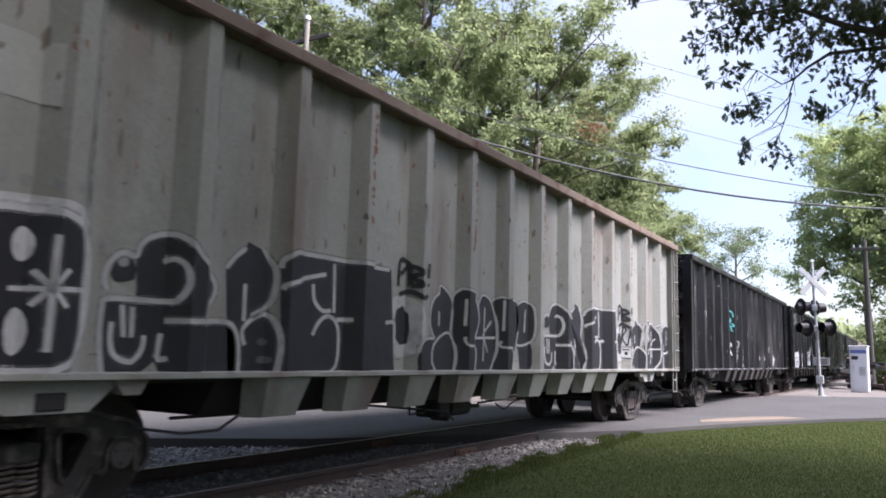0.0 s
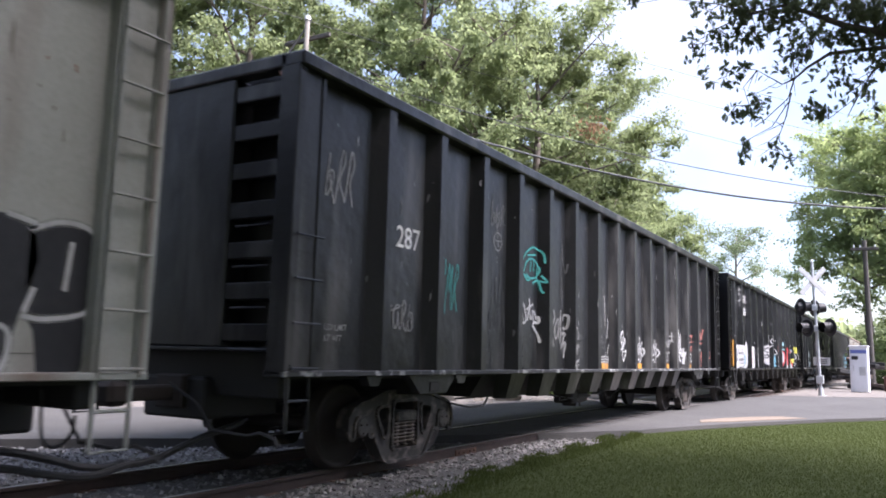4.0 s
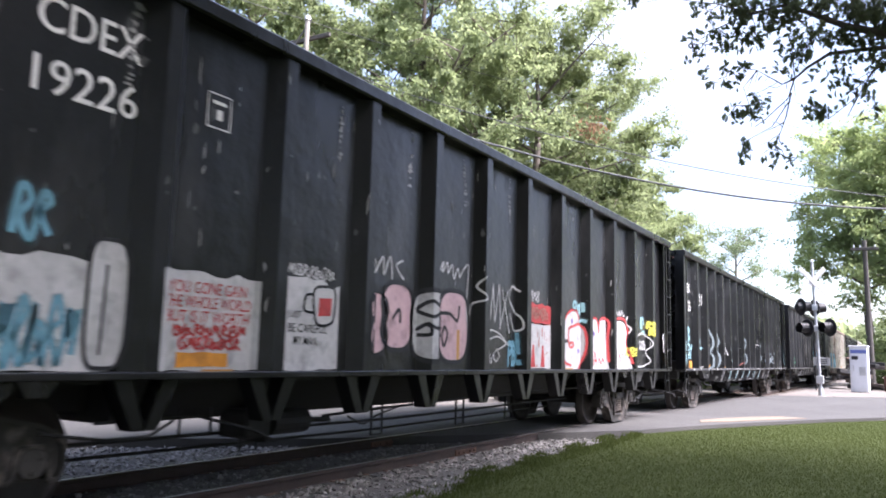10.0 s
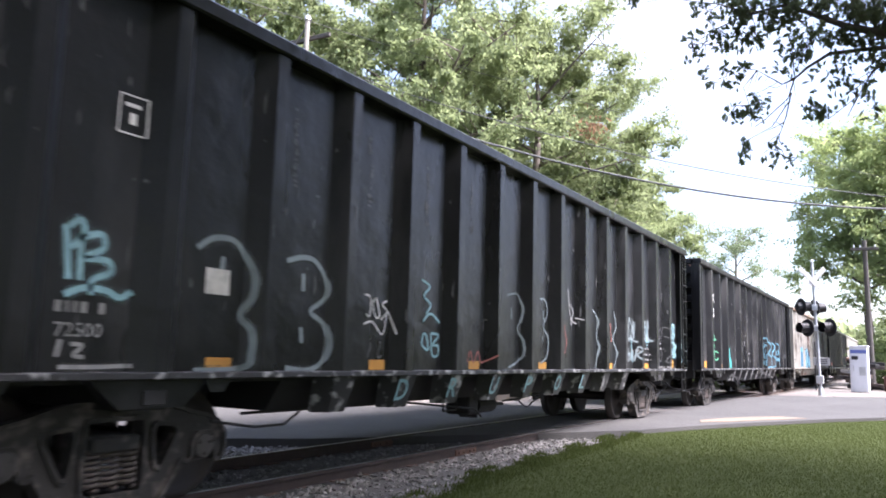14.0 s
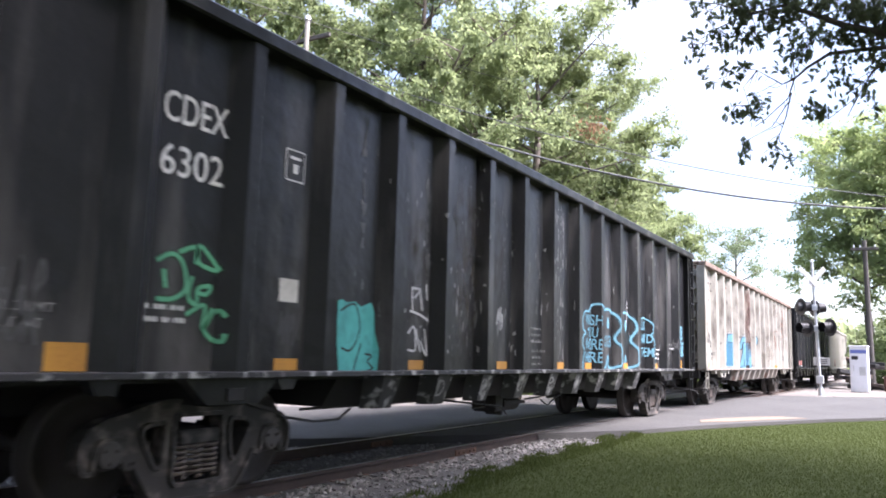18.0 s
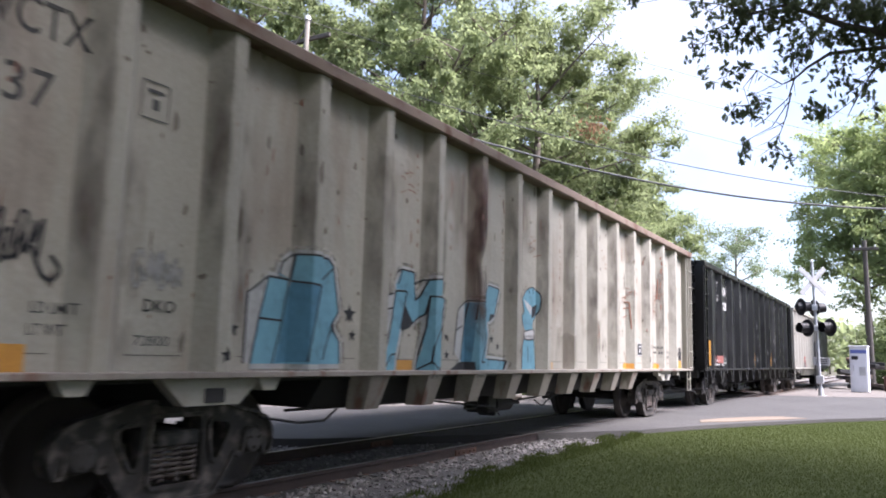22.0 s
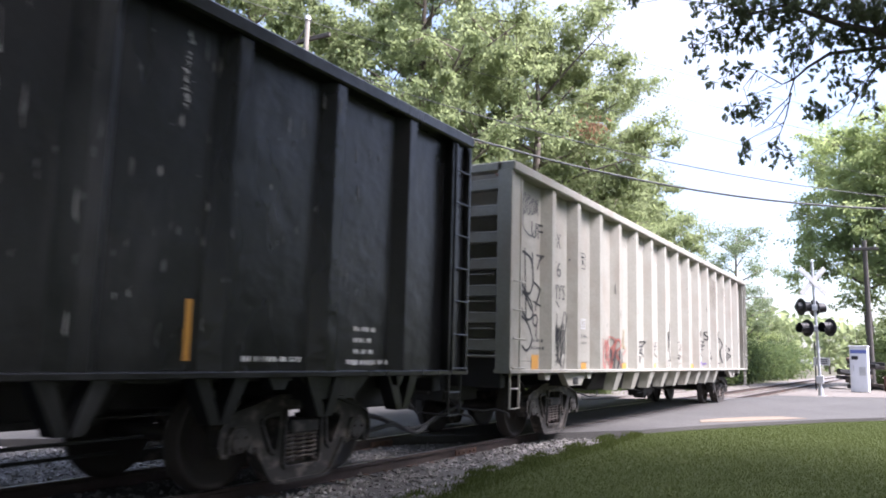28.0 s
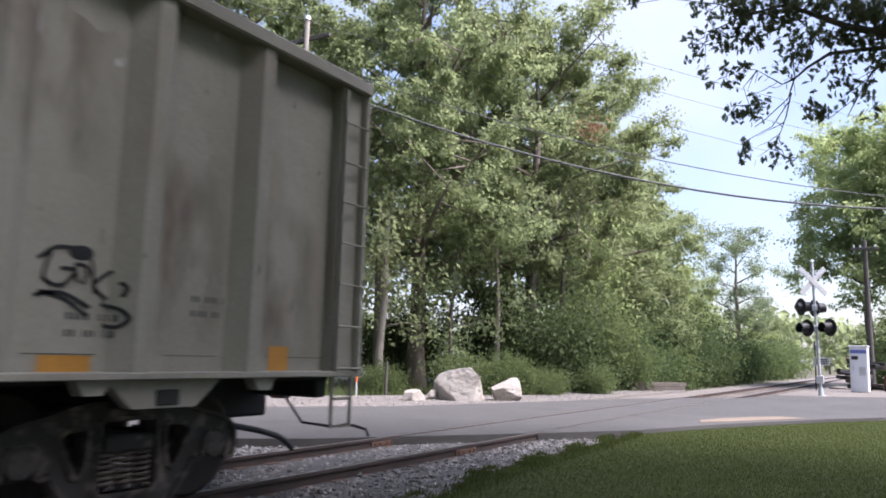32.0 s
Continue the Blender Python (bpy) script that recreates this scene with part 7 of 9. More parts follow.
TAG_BARRED = ([(8.99, 1.36), (9.19, 1.37), (9.41, 1.37)], [(8.98, 1.31), (9.2, 1.32), (9.42, 1.31)], [(8.97, 1.26), (9.17, 1.27), (9.38, 1.26)], [(9.25, 1.45), (9.23, 1.26), (9.23, 1.12)], [(9.42, 1.61), (9.36, 1.47), (9.39, 1.24)], [(9.35, 2.11), (9.37, 1.99), (9.32, 1.71)], [(9.16, 2.55), (9.2, 2.33), (9.21, 1.94)], [(8.91, 2.45), (8.9, 2.19)],)
tag(c2, A, TAG_BARRED, SP_DIM, 0.028)
TAG_SCRIPT = ([(9.95, 1.55), (10.06, 1.47), (10.14, 1.31)], [(10.14, 1.31), (10.15, 1.65), (10.22, 1.85), (10.33, 1.9), (10.34, 1.78), (10.2, 1.65)], [(10.02, 1.49), (10.34, 1.55)], [(10.28, 1.72), (10.27, 1.55), (10.41, 1.73), (10.46, 1.7), (10.3, 1.48), (10.34, 1.3), (10.48, 1.42), (10.52, 1.51), (10.39, 1.47)],)
tag(c2, A, TAG_SCRIPT, SP_WHITE, 0.03)
TAG_SHORT = ([(11.23, 1.37), (11.23, 1.71), (11.3, 1.74), (11.34, 1.37)], [(11.23, 1.52), (11.31, 1.55)], [(11.49, 1.71), (11.38, 1.61), (11.39, 1.45), (11.48, 1.45)], [(11.48, 1.83), (11.48, 1.45)], [(11.67, 1.72), (11.53, 1.57), (11.67, 1.4), (11.75, 1.5), (11.68, 1.58), (11.55, 1.3), (11.46, 1.28)], [(11.2, 1.31), (11.46, 1.34)],)
tag(c2, A, TAG_SHORT, SP_WHITE, 0.026)
TAG_MONTH = ([(13.53, 1.81), (13.59, 1.86), (13.57, 1.61)], [(13.52, 1.75), (13.65, 1.78)], [(13.65, 1.79), (13.64, 1.69), (13.7, 1.77), (13.71, 1.65)], [(13.75, 1.8), (13.73, 1.71), (13.8, 1.66), (13.81, 1.75)], [(13.84, 1.81), (13.84, 1.67), (13.92, 1.7), (13.92, 1.82)], [(13.96, 1.67), (13.96, 1.82), (14.05, 1.8), (13.97, 1.71)], [(13.95, 1.92), (14.1, 1.93)], [(14.06, 2.03), (14.06, 1.83), (14.09, 1.79)], [(13.54, 1.48), (14.01, 1.53)], [(13.76, 1.58), (13.78, 1.27)], [(13.67, 1.46), (13.85, 1.48)], [(13.66, 1.4), (13.84, 1.42)], [(13.71, 1.32), (13.83, 1.34)], [(13.52, 2.09), (13.56, 1.92), (13.6, 2.01)],)
tag(c2, A, TAG_MONTH, SP_DIM, 0.022)
TAG_FAT = ([(14.72, 2.0), (14.75, 2.14), (14.84, 2.15), (14.91, 2.06), (14.87, 1.91), (14.78, 1.9), (14.72, 1.98)], [(14.68, 1.87), (14.74, 1.69), (14.87, 1.56), (14.89, 1.81), (14.79, 1.73)], [(14.95, 1.97), (14.96, 1.6)], [(15.07, 2.02), (15.08, 1.57)], [(14.92, 1.56), (15.14, 1.52), (15.2, 1.65), (15.18, 1.43)], [(15.25, 1.56), (15.22, 1.4), (15.2, 1.25)], [(14.86, 1.44), (15.04, 1.46), (14.95, 1.41), (15.1, 1.32)],)
tag(c2, A, TAG_FAT, SP_WHITE, 0.05)
TAG_RED = ([(15.98, 1.98), (16.2, 2.0)], [(16.07, 1.98), (16.05, 1.84)], [(15.96, 1.81), (16.18, 1.84)], [(16.2, 2.0), (16.32, 2.01), (16.22, 1.85), (16.34, 1.85)], [(15.88, 1.7), (15.94, 1.61), (15.98, 1.68), (16.04, 1.61), (16.06, 1.71)], [(16.14, 1.7), (16.13, 1.62)], [(16.16, 1.71), (16.3, 1.72), (16.19, 1.62), (16.32, 1.62)], [(17.02, 1.91), (17.05, 2.07), (17.13, 2.01), (17.03, 1.98)], [(17.18, 2.15), (17.16, 1.92), (17.32, 1.96), (17.19, 2.04)], [(17.34, 2.19), (17.32, 1.94), (17.44, 1.99), (17.35, 2.05)], [(17.43, 2.16), (17.48, 2.07), (17.52, 2.23)], [(17.48, 2.07), (17.47, 1.95)], [(17.01, 1.85), (17.49, 1.83)],)
tag(c2, A, TAG_RED, SP_BRICK, 0.026)
TAG_RED_LOW = ([(17.03, 1.58), (17.08, 1.38), (16.93, 1.36)], [(17.18, 1.56), (17.2, 1.36)], [(17.3, 1.57), (17.31, 1.36), (17.39, 1.37)], [(17.34, 1.5), (17.41, 1.44), (17.46, 1.6), (17.4, 1.23), (17.09, 1.25)], [(18.14, 2.05), (18.1, 1.82), (18.34, 1.89), (18.19, 1.95), (18.28, 2.03)], [(18.16, 1.75), (18.12, 1.63), (18.3, 1.66)], [(18.31, 1.58), (18.27, 1.43), (18.46, 1.41)], [(18.55, 1.64), (18.56, 1.41), (18.41, 1.49)],)
tag(c2, A, TAG_RED_LOW, SP_BRICK, 0.022)
tag(c2, A, TAG_SHORT, SP_WHITE, 0.026, 1.16)
for y in (11.45, 13.75, 16.0, 9.2):
    reflector(c2, A, y, 1.14, 1.25, 0.36)
lettering(c2, A, "287", 1.95, 2.55, 0.26, 0.5, WHITE_PAINT)
tiny_text(c2, A, 16.95, 1.62, 2, 0.4, WHITE_PAINT)
tiny_text(c2, A, 15.82, 1.48, 3, 0.45, WHITE_PAINT)

BAR_TAG = ([(0.0, 0.0), (0.02, 0.12), (0.1, 0.1), (0.03, 0.06), (0.12, 0.0)], [(0.15, 0.0), (0.15, 0.12), (0.23, 0.1), (0.16, 0.06), (0.25, 0.03), (0.15, 0.0)], [(0.3, 0.13), (0.29, 0.04)], [(0.29, 0.015), (0.3, 0.0)])
# third car: coloured fields along the foot
lettering(c3, B, "CDEX", 3.17, 3.48, 0.26, 0.86, WHITE_PAINT)
lettering(c3, B, "19226", 3.17, 3.04, 0.26, 0.84, WHITE_PAINT)
placard(c3, B, 4.7, 3.2, 0.26, 0.3, WHITE_PAINT)
rough_patch(c3, B, 1.58, 2.6, 1.15, 1.93, SP_WHITE, 1, 0.03)
words(c3, B, "C.C.L.B.", 1.95, 1.72, 0.09, 0.45, SP_BLACK)
words(c3, B, "TUXEDO W/", 1.85, 1.6, 0.1, 0.7, SP_BLACK)
words(c3, B, "THE", 1.98, 1.5, 0.09, 0.25, SP_BLACK)
words(c3, B, "MATCHIN", 2.05, 1.38, 0.1, 0.5, SP_BLACK)
paint(c3, B, lambda bm: stroke(bm, [(2.42 + 0.16 * math.cos(a), 1.24 + 0.07 * math.sin(a)) for a in (0, 1.05, 2.1, 3.14, 4.2, 5.2)], 0.018, True), SP_BLACK, "graffiti")
rough_patch(c3, B, 2.86, 3.95, 1.14, 1.93, SP_WHITE, 2, 0.03)
scrawl(c3, B, 3.05, 1.2, 0.6, 0.4, 5, 201, SP_BLUE, 0.05)
scrawl(c3, B, 3.1, 2.05, 0.3, 0.3, 2, 202, SP_BLUE, 0.06)
bubble(c3, B, 3.72, 4.05, 2.1, (((0.4, 0.1), (0.45, 0.8)),), 0.0, 1.16, SP_WHITE, SP_BLACK, 0.03, 0.008)
rough_patch(c3, B, 4.28, 5.42, 1.14, 1.95, SP_WHITE, 3, 0.03)
for body, y, z, w in (("YOU GONE GAIN", 4.42, 1.77, 0.86), ("THE WHOLE WORLD", 4.4, 1.65, 0.94), ("BUT IS IT WORTH", 4.42, 1.53, 0.9)):
    words(c3, B, body, y, z, 0.1, w, SP_RED, 0.006)
for k, b in enumerate((0.8, 0.68)):
    scrawl(c3, B, 4.5 + 0.06 * k, 1.43 - 0.11 * k, b, 0.085, 8, 213 + k, SP_RED, 0.024, 0.05)
rough_patch(c3, B, 4.55, 5.1, 1.17, 1.3, SP_ORANGE, 4, 0.02, off=0.009)
rough_patch(c3, B, 5.68, 6.6, 1.14, 2.0, SP_WHITE, 5, 0.05)
for body, y, z, w in (("JUST", 5.82, 1.62, 0.2), ("BE CAREFUL", 5.84, 1.5, 0.58), ("MY MAN", 5.92, 1.38, 0.34)):
    words(c3, B, body, y, z, 0.085, w, SP_BLACK, 0.002)
paint(c3, B, lambda bm: stroke(bm, [(6.2, 1.92), (6.22, 1.66), (6.3, 1.58), (6.46, 1.6), (6.52, 1.68), (6.52, 1.94), (6.36, 1.97)], 0.03, True), SP_BLACK, "graffiti", "", 0.0075)
paint(c3, B, lambda bm: stroke(bm, [(6.2, 1.88), (6.08, 1.86), (6.06, 1.72), (6.2, 1.7)], 0.028), SP_BLACK, "graffiti", "", 0.0078)
paint(c3, B, lambda bm: patch(bm, [(6.27, 1.67), (6.47, 1.68), (6.48, 1.86), (6.28, 1.85)]), SP_RED, "graffiti", "", 0.0082)
scrawl(c3, B, 5.7, 2.05, 0.8, 0.1, 8, 220, SP_WHITE, 0.02)
bubble(c3, B, 6.95, 7.5, 2.0, (((0.5, 0.5), (0.5, 0.95)), ((0.5, 0.0), (0.5, 0.4))), 0.2, 1.3, SP_PINK, SP_BLACK, power=2.6)
bubble(c3, B, 7.35, 8.0, 2.14, (((0.35, 0.45), (0.55, 0.6), (0.6, 0.4)),), 0.12, 1.36, SP_PINK, SP_BLACK, 0.06, power=2.8)
bubble(c3, B, 7.97, 8.62, 2.1, (((0.15, 0.7), (0.4, 0.84), (0.72, 0.73), (0.45, 0.62), (0.16, 0.7)), ((0.15, 0.42), (0.36, 0.52), (0.4, 0.38), (0.18, 0.36)), ((0.34, 0.5), (0.7, 0.46), (0.95, 0.56))),
       0.0, 1.24, SP_WHITE, SP_BLACK, 0.06, power=2.7)
bubble(c3, B, 8.58, 9.36, 2.15, (((0.04, 0.66), (0.36, 0.67), (0.62, 0.58), (0.68, 0.8)), ((0.12, 0.34), (0.2, 0.48), (0.3, 0.38), (0.2, 0.22), (0.12, 0.34))), 0.0, 1.23, SP_PINK, SP_BLACK, 0.06, 0.0058, power=3.0)
TAGS = ([(8.6, 2.38), (8.68, 2.5), (8.66, 2.36), (8.78, 2.5), (8.8, 2.36), (8.9, 2.48), (8.95, 2.3), (9.05, 2.45), (9.1, 2.34), (9.2, 2.45), (9.34, 2.5), (9.3, 2.0), (9.36, 1.54)],
        [(9.62, 2.4), (9.5, 2.25), (9.64, 2.1), (9.42, 1.98), (9.36, 1.6)], [(9.98, 1.75), (10.08, 2.34)], [(10.08, 2.34), (10.14, 1.8)], [(10.14, 1.8), (10.27, 2.36)], [(10.27, 2.36), (10.32, 1.72)],
        [(10.3, 1.7), (10.56, 2.3)], [(10.36, 2.3), (10.62, 1.66)], [(10.87, 2.3), (10.7, 2.36), (10.6, 2.2), (10.7, 2.05), (10.88, 1.9), (10.9, 1.74), (10.75, 1.72), (10.62, 1.95)])
TAGS += ([(10.03, 1.22), (9.97, 1.5), (9.97, 1.68), (10.3, 1.64), (10.6, 1.48)], [(10.0, 1.56), (10.25, 1.6), (10.5, 1.5), (10.15, 1.38), (10.05, 1.22)],
        [(10.3, 1.33), (10.22, 1.42), (10.12, 1.33), (10.2, 1.25), (10.3, 1.33)], [(7.05, 2.2), (7.2, 2.36), (7.2, 2.2), (7.35, 2.4), (7.38, 2.2), (7.5, 2.42), (7.55, 2.1)], [(7.75, 2.4), (7.62, 2.32), (7.78, 2.18)])
for line in TAGS:
    paint(c3, B, lambda bm: stroke(bm, line, 0.024), SP_WHITE, "graffiti", "", 0.0075)
words(c3, B, "PB", 10.56, 1.18, 0.38, 0.27, SP_BLUE, 0.05)
paint(c3, B, lambda bm: stroke(bm, [(10.83, 1.68), (10.85, 1.36)], 0.05) and stroke(bm, [(10.85, 1.28), (10.86, 1.2)], 0.06), SP_BLUE, "graffiti", "", 0.0075)
# four red and white letters, one to a panel
rough_patch(c3, B, 11.2, 12.17, 1.15, 1.86, SP_WHITE, 61, 0.03)
rough_patch(c3, B, 11.2, 12.17, 1.84, 2.16, SP_RED, 62, 0.03)
for y in (11.48, 11.85):
    paint(c3, B, lambda bm: patch(bm, [(y - 0.09, 1.17), (y + 0.09, 1.17), (y + 0.02, 1.52), (y - 0.02, 1.52)]), SP_RED, "graffiti", "", 0.008)
scrawl(c3, B, 11.25, 1.93, 0.8, 0.16, 6, 260, SP_BRICK, 0.04, off=0.011)
scrawl(c3, B, 11.3, 2.2, 0.4, 0.16, 3, 269, SP_WHITE, 0.025)
for pts in ([(12.74, 1.86), (12.78, 1.94), (12.88, 2.04), (13.01, 2.11), (13.19, 2.15), (13.34, 2.13), (13.44, 2.04), (13.46, 1.92), (13.57, 1.87), (13.61, 1.74), (13.62, 1.57), (13.59, 1.39), (13.52, 1.25), (13.42, 1.14), (12.83, 1.14), (12.78, 1.24), (12.76, 1.58), (12.95, 1.59), (12.93, 1.65), (12.76, 1.63)], [(14.09, 2.05), (14.23, 2.07), (14.4, 2.04), (14.5, 1.83), (14.55, 2.05), (14.88, 2.07), (14.93, 1.27), (14.95, 1.13), (14.15, 1.13)], [(15.4, 2.08), (15.87, 2.1), (16.09, 2.05), (16.23, 1.88), (16.15, 1.67), (16.32, 1.28), (16.34, 1.13), (15.46, 1.13)],):
    paint(c3, B, lambda bm: patch(bm, pts), SP_WHITE, "graffiti", "", 0.0055)
LETTER_RIM = ([(12.75, 1.94), (12.87, 2.06), (13.01, 2.13), (13.19, 2.17), (13.35, 2.15), (13.44, 2.06), (13.46, 1.94)], [(13.21, 1.59), (13.19, 1.54), (13.1, 1.51), (13.01, 1.53), (12.96, 1.61), (12.96, 1.79), (13.02, 1.85), (13.22, 1.89), (13.44, 1.93), (13.57, 1.87), (13.61, 1.74), (13.62, 1.57), (13.59, 1.39), (13.52, 1.23), (13.42, 1.14)], [(12.97, 1.57), (13.06, 1.59), (13.21, 1.59)], [(12.78, 1.27), (12.87, 1.23), (13.1, 1.2)],)
tag(c3, B, LETTER_RIM, SP_RED, 0.036)
LETTER_RIM = ([(14.09, 2.09), (14.25, 2.08), (14.41, 2.04), (14.51, 1.82), (14.56, 2.05), (14.92, 2.08), (14.92, 1.68), (14.94, 1.27)], [(15.4, 2.12), (15.86, 2.16), (16.12, 2.11), (16.26, 1.92), (16.16, 1.67), (16.29, 1.48), (16.34, 1.24)], [(15.73, 1.84), (15.75, 1.75)],)
tag(c3, B, LETTER_RIM, SP_RED, 0.04)
LETTER_SCRIPT = ([(14.25, 1.19), (14.28, 1.46), (14.4, 1.2)], [(14.27, 1.29), (14.37, 1.29)], [(14.49, 1.26), (14.52, 1.34), (14.62, 1.23), (14.71, 1.33), (14.83, 1.23)], [(15.69, 1.22), (15.75, 1.43), (15.84, 1.22)], [(15.9, 1.43), (15.98, 1.42), (15.94, 1.3)], [(16.08, 1.47), (16.19, 1.28)],)
tag(c3, B, LETTER_SCRIPT, SP_RED, 0.032)
for y, z in [(13.12, 1.97), (13.42, 1.45), (14.24, 1.79), (15.46, 1.8)]:
    paint(c3, B, lambda bm: patch(bm, blob(y - 0.045, y + 0.045, z - 0.05, z + 0.05, 0, 10, 2)), SP_PURPLE, "graffiti", "", 0.008)
SKY_TAG = ([(13.18, 2.18), (13.19, 2.28), (13.27, 2.32), (13.32, 2.27), (13.28, 2.19), (13.19, 2.19)], [(13.42, 2.27), (13.4, 2.15), (13.49, 2.12), (13.46, 2.3)], [(13.56, 2.32), (13.57, 2.15)], [(13.45, 1.96), (13.55, 2.0), (13.62, 1.97)],)
tag(c3, B, SKY_TAG, SP_ICE, 0.055)
ZIGZAG = ([(15.42, 2.19), (15.47, 2.31), (15.53, 2.19), (15.58, 2.3), (15.65, 2.2), (15.73, 2.3), (15.8, 2.21), (15.91, 2.31), (15.98, 2.22), (16.08, 2.23)], [(16.18, 2.16), (16.26, 2.21), (16.22, 2.08), (16.32, 1.97), (16.27, 1.86)],)
tag(c3, B, ZIGZAG, SP_WHITE, 0.026)
drips(c3, B, 11.5, 12.35, 1.15, 1.7, 14, 107, SP_BRICK, 0.02)
tag(c3, B, ([(17.4, 2.28), (17.43, 2.09)], [(17.28, 1.9), (17.4, 1.95), (17.5, 1.91)], [(17.2, 2.02), (17.22, 2.24), (17.3, 2.2), (17.24, 2.12), (17.32, 2.04), (17.2, 2.02)]), SP_ICE, 0.05)
for line in ([(18.76, 1.54), (18.73, 1.9), (18.84, 1.9), (18.86, 1.81), (18.75, 1.74), (18.92, 1.63), (18.99, 1.55)], [(18.85, 1.78), (18.97, 1.77), (19.0, 1.69), (18.88, 1.64)], [(19.02, 1.92), (19.05, 1.73)], [(18.73, 1.53), (18.92, 1.59), (19.14, 1.54)], [(18.72, 1.9), (18.67, 1.85)],):
    paint_on(c3, B, stroke(bmesh.new(), line, 0.045), SP_WHITE, "graffiti", "", 0.098)
for line in BAR_TAG:
    for y0, z0, k, m, w in ((16.18, 1.4, 1.3, SP_YELLOW, 0.04), (17.63, 2.02, 1.2, SP_YELLOW, 0.042), (17.68, 1.87, 1.1, SP_YELLOW, 0.04)):
        paint(c3, B, lambda bm: stroke(bm, [(y0 + k * 0.7 * u, z0 + k * v) for u, v in line], w), m, "graffiti", "", 0.0075)
paint(c3, B, lambda bm: stroke(bm, [(16.95, 1.8), (17.2, 1.9), (17.6, 1.86), (17.75, 1.68), (17.6, 1.5), (17.7, 1.3), (17.5, 1.2), (17.0, 1.18)], 0.022), SP_WHITE, "graffiti")
scrawl(c3, B, 17.1, 1.55, 0.45, 0.18, 4, 264, SP_WHITE, 0.028)
scrawl(c3, B, 0.45, 2.0, 0.4, 0.28, 2, 266, SP_WHITE, 0.07)
scrawl(c3, B, 0.42, 1.6, 0.45, 0.36, 3, 267, SP_YELLOW, 0.035)
scrawl(c3, B, 0.42, 1.3, 0.4, 0.25, 2, 268, SP_DIM, 0.02)
for y, a, b in ((1.03, 1.22, 2.08), (9.1, 1.22, 1.65), (18.05, 1.2, 2.0)):
    reflector(c3, B, y, a, b, 0.075)
for y in (5.0, 13.0):
    reflector(c3, B, y, 1.10, 1.15, 0.35)
drips(c3, B, 1.5, 17.8, 2.3, 3.95, 70, 7, SP_GHOST, 0.03)
drips(c3, B, 1.0, 18.2, 1.3, 3.9, 120, 47, SP_DIM, 0.009)
runs(c3, B, [2.45, 3.9, 6.5, 7.85, 9.2, 10.6], 3.3, 3.98, 11, SP_DIM, 0.09)
on_end(c3, lambda bm: patch(bm, blob(-0.71, 0.71, 1.26, 2.72, 0, 20, 5)), SP_GHOST)
for a, b, lo, t in ((-0.7, -0.06, 1.32, 2.5), (-0.12, 0.68, 1.28, 2.6)):
    o = [(a, t - 0.05), (a + 0.1 * (b - a), lo + 0.5), (a + 0.3 * (b - a), lo + 0.06), (a + 0.6 * (b - a), lo), (a + 0.88 * (b - a), lo + 0.12), (b, lo + 0.45), (b, t - 0.25), (b - 0.1, t + 0.04), ((a + b) / 2, t - 0.02)]
    on_end(c3, lambda bm: patch(bm, o), SP_TAN, off=0.002)
    on_end(c3, lambda bm: stroke(bm, o, 0.045, True), SP_BLACK, off=0.004)
    on_end(c3, lambda bm: stroke(bm, [(a - 0.01, t + 0.02), ((a + b) / 2 - 0.1, t + 0.12), ((a + b) / 2 + 0.1, t + 0.02), (b, t + 0.13)], 0.1), SP_BLUE, off=0.006)
on_end(c3, lambda bm: stroke(bm, [(0.05, 1.85), (0.28, 1.98), (0.42, 1.75)], 0.035), SP_BLACK, off=0.008)
on_end(c3, lambda bm: stroke(bm, [(0.3, 2.16), (0.45, 2.24), (0.62, 2.2)], 0.07), SP_BLACK, off=0.008)
on_end(c3, lambda bm: stroke(bm, [(0.02, 2.7), (0.2, 2.86), (0.5, 2.88), (0.64, 2.76)], 0.04), SP_DIM, off=0.008)
end_words(c3, "CDEX 19226", -0.45, 3.55, 0.16, 0.9, WHITE_PAINT)
end_data(c3, -0.4, 3.3, 2, 0.7, WHITE_PAINT)
end_data(c3, -0.4, 2.95, 2, 0.6, WHITE_PAINT)

# fourth car
lettering(c4, A, "CDEX", 0.58, 3.17, 0.26, 0.64, WHITE_PAINT)
lettering(c4, A, "16125", 0.6, 2.68, 0.26, 0.66, WHITE_PAINT)
placard(c4, A, 2.3, 2.93, 0.24, 0.3, WHITE_PAINT)
for i, (y, z, h) in enumerate(((14.75, 1.75, 0.42), (15.9, 1.8, 0.35))):
    scrawl(c4, A, y, z, 0.42, h, 2, 300 + i, SP_PALE, 0.05)
    paint(c4, A, lambda bm: stroke(bm, [(y - 0.05, z - 0.06), (y + 0.2, z + 0.02), (y + 0.5, z - 0.05)], 0.04), SP_PALE, "graffiti")
tag(c4, A, ([(3.14, 2.15), (3.32, 2.26), (3.58, 2.25), (3.73, 2.03), (3.74, 1.8), (3.66, 1.62), (3.74, 1.49), (3.75, 1.3), (3.68, 1.16), (3.18, 1.14)], [(3.43, 2.11), (3.42, 2.0)], [(4.23, 2.17), (4.46, 2.23), (4.66, 2.2), (4.82, 2.02), (4.8, 1.85), (4.6, 1.71), (4.8, 1.6), (4.86, 1.42), (4.81, 1.23), (4.6, 1.14), (4.28, 1.16)], [(4.47, 2.07), (4.48, 1.9)], [(4.47, 1.55), (4.49, 1.4)],), SP_PALE, 0.05)
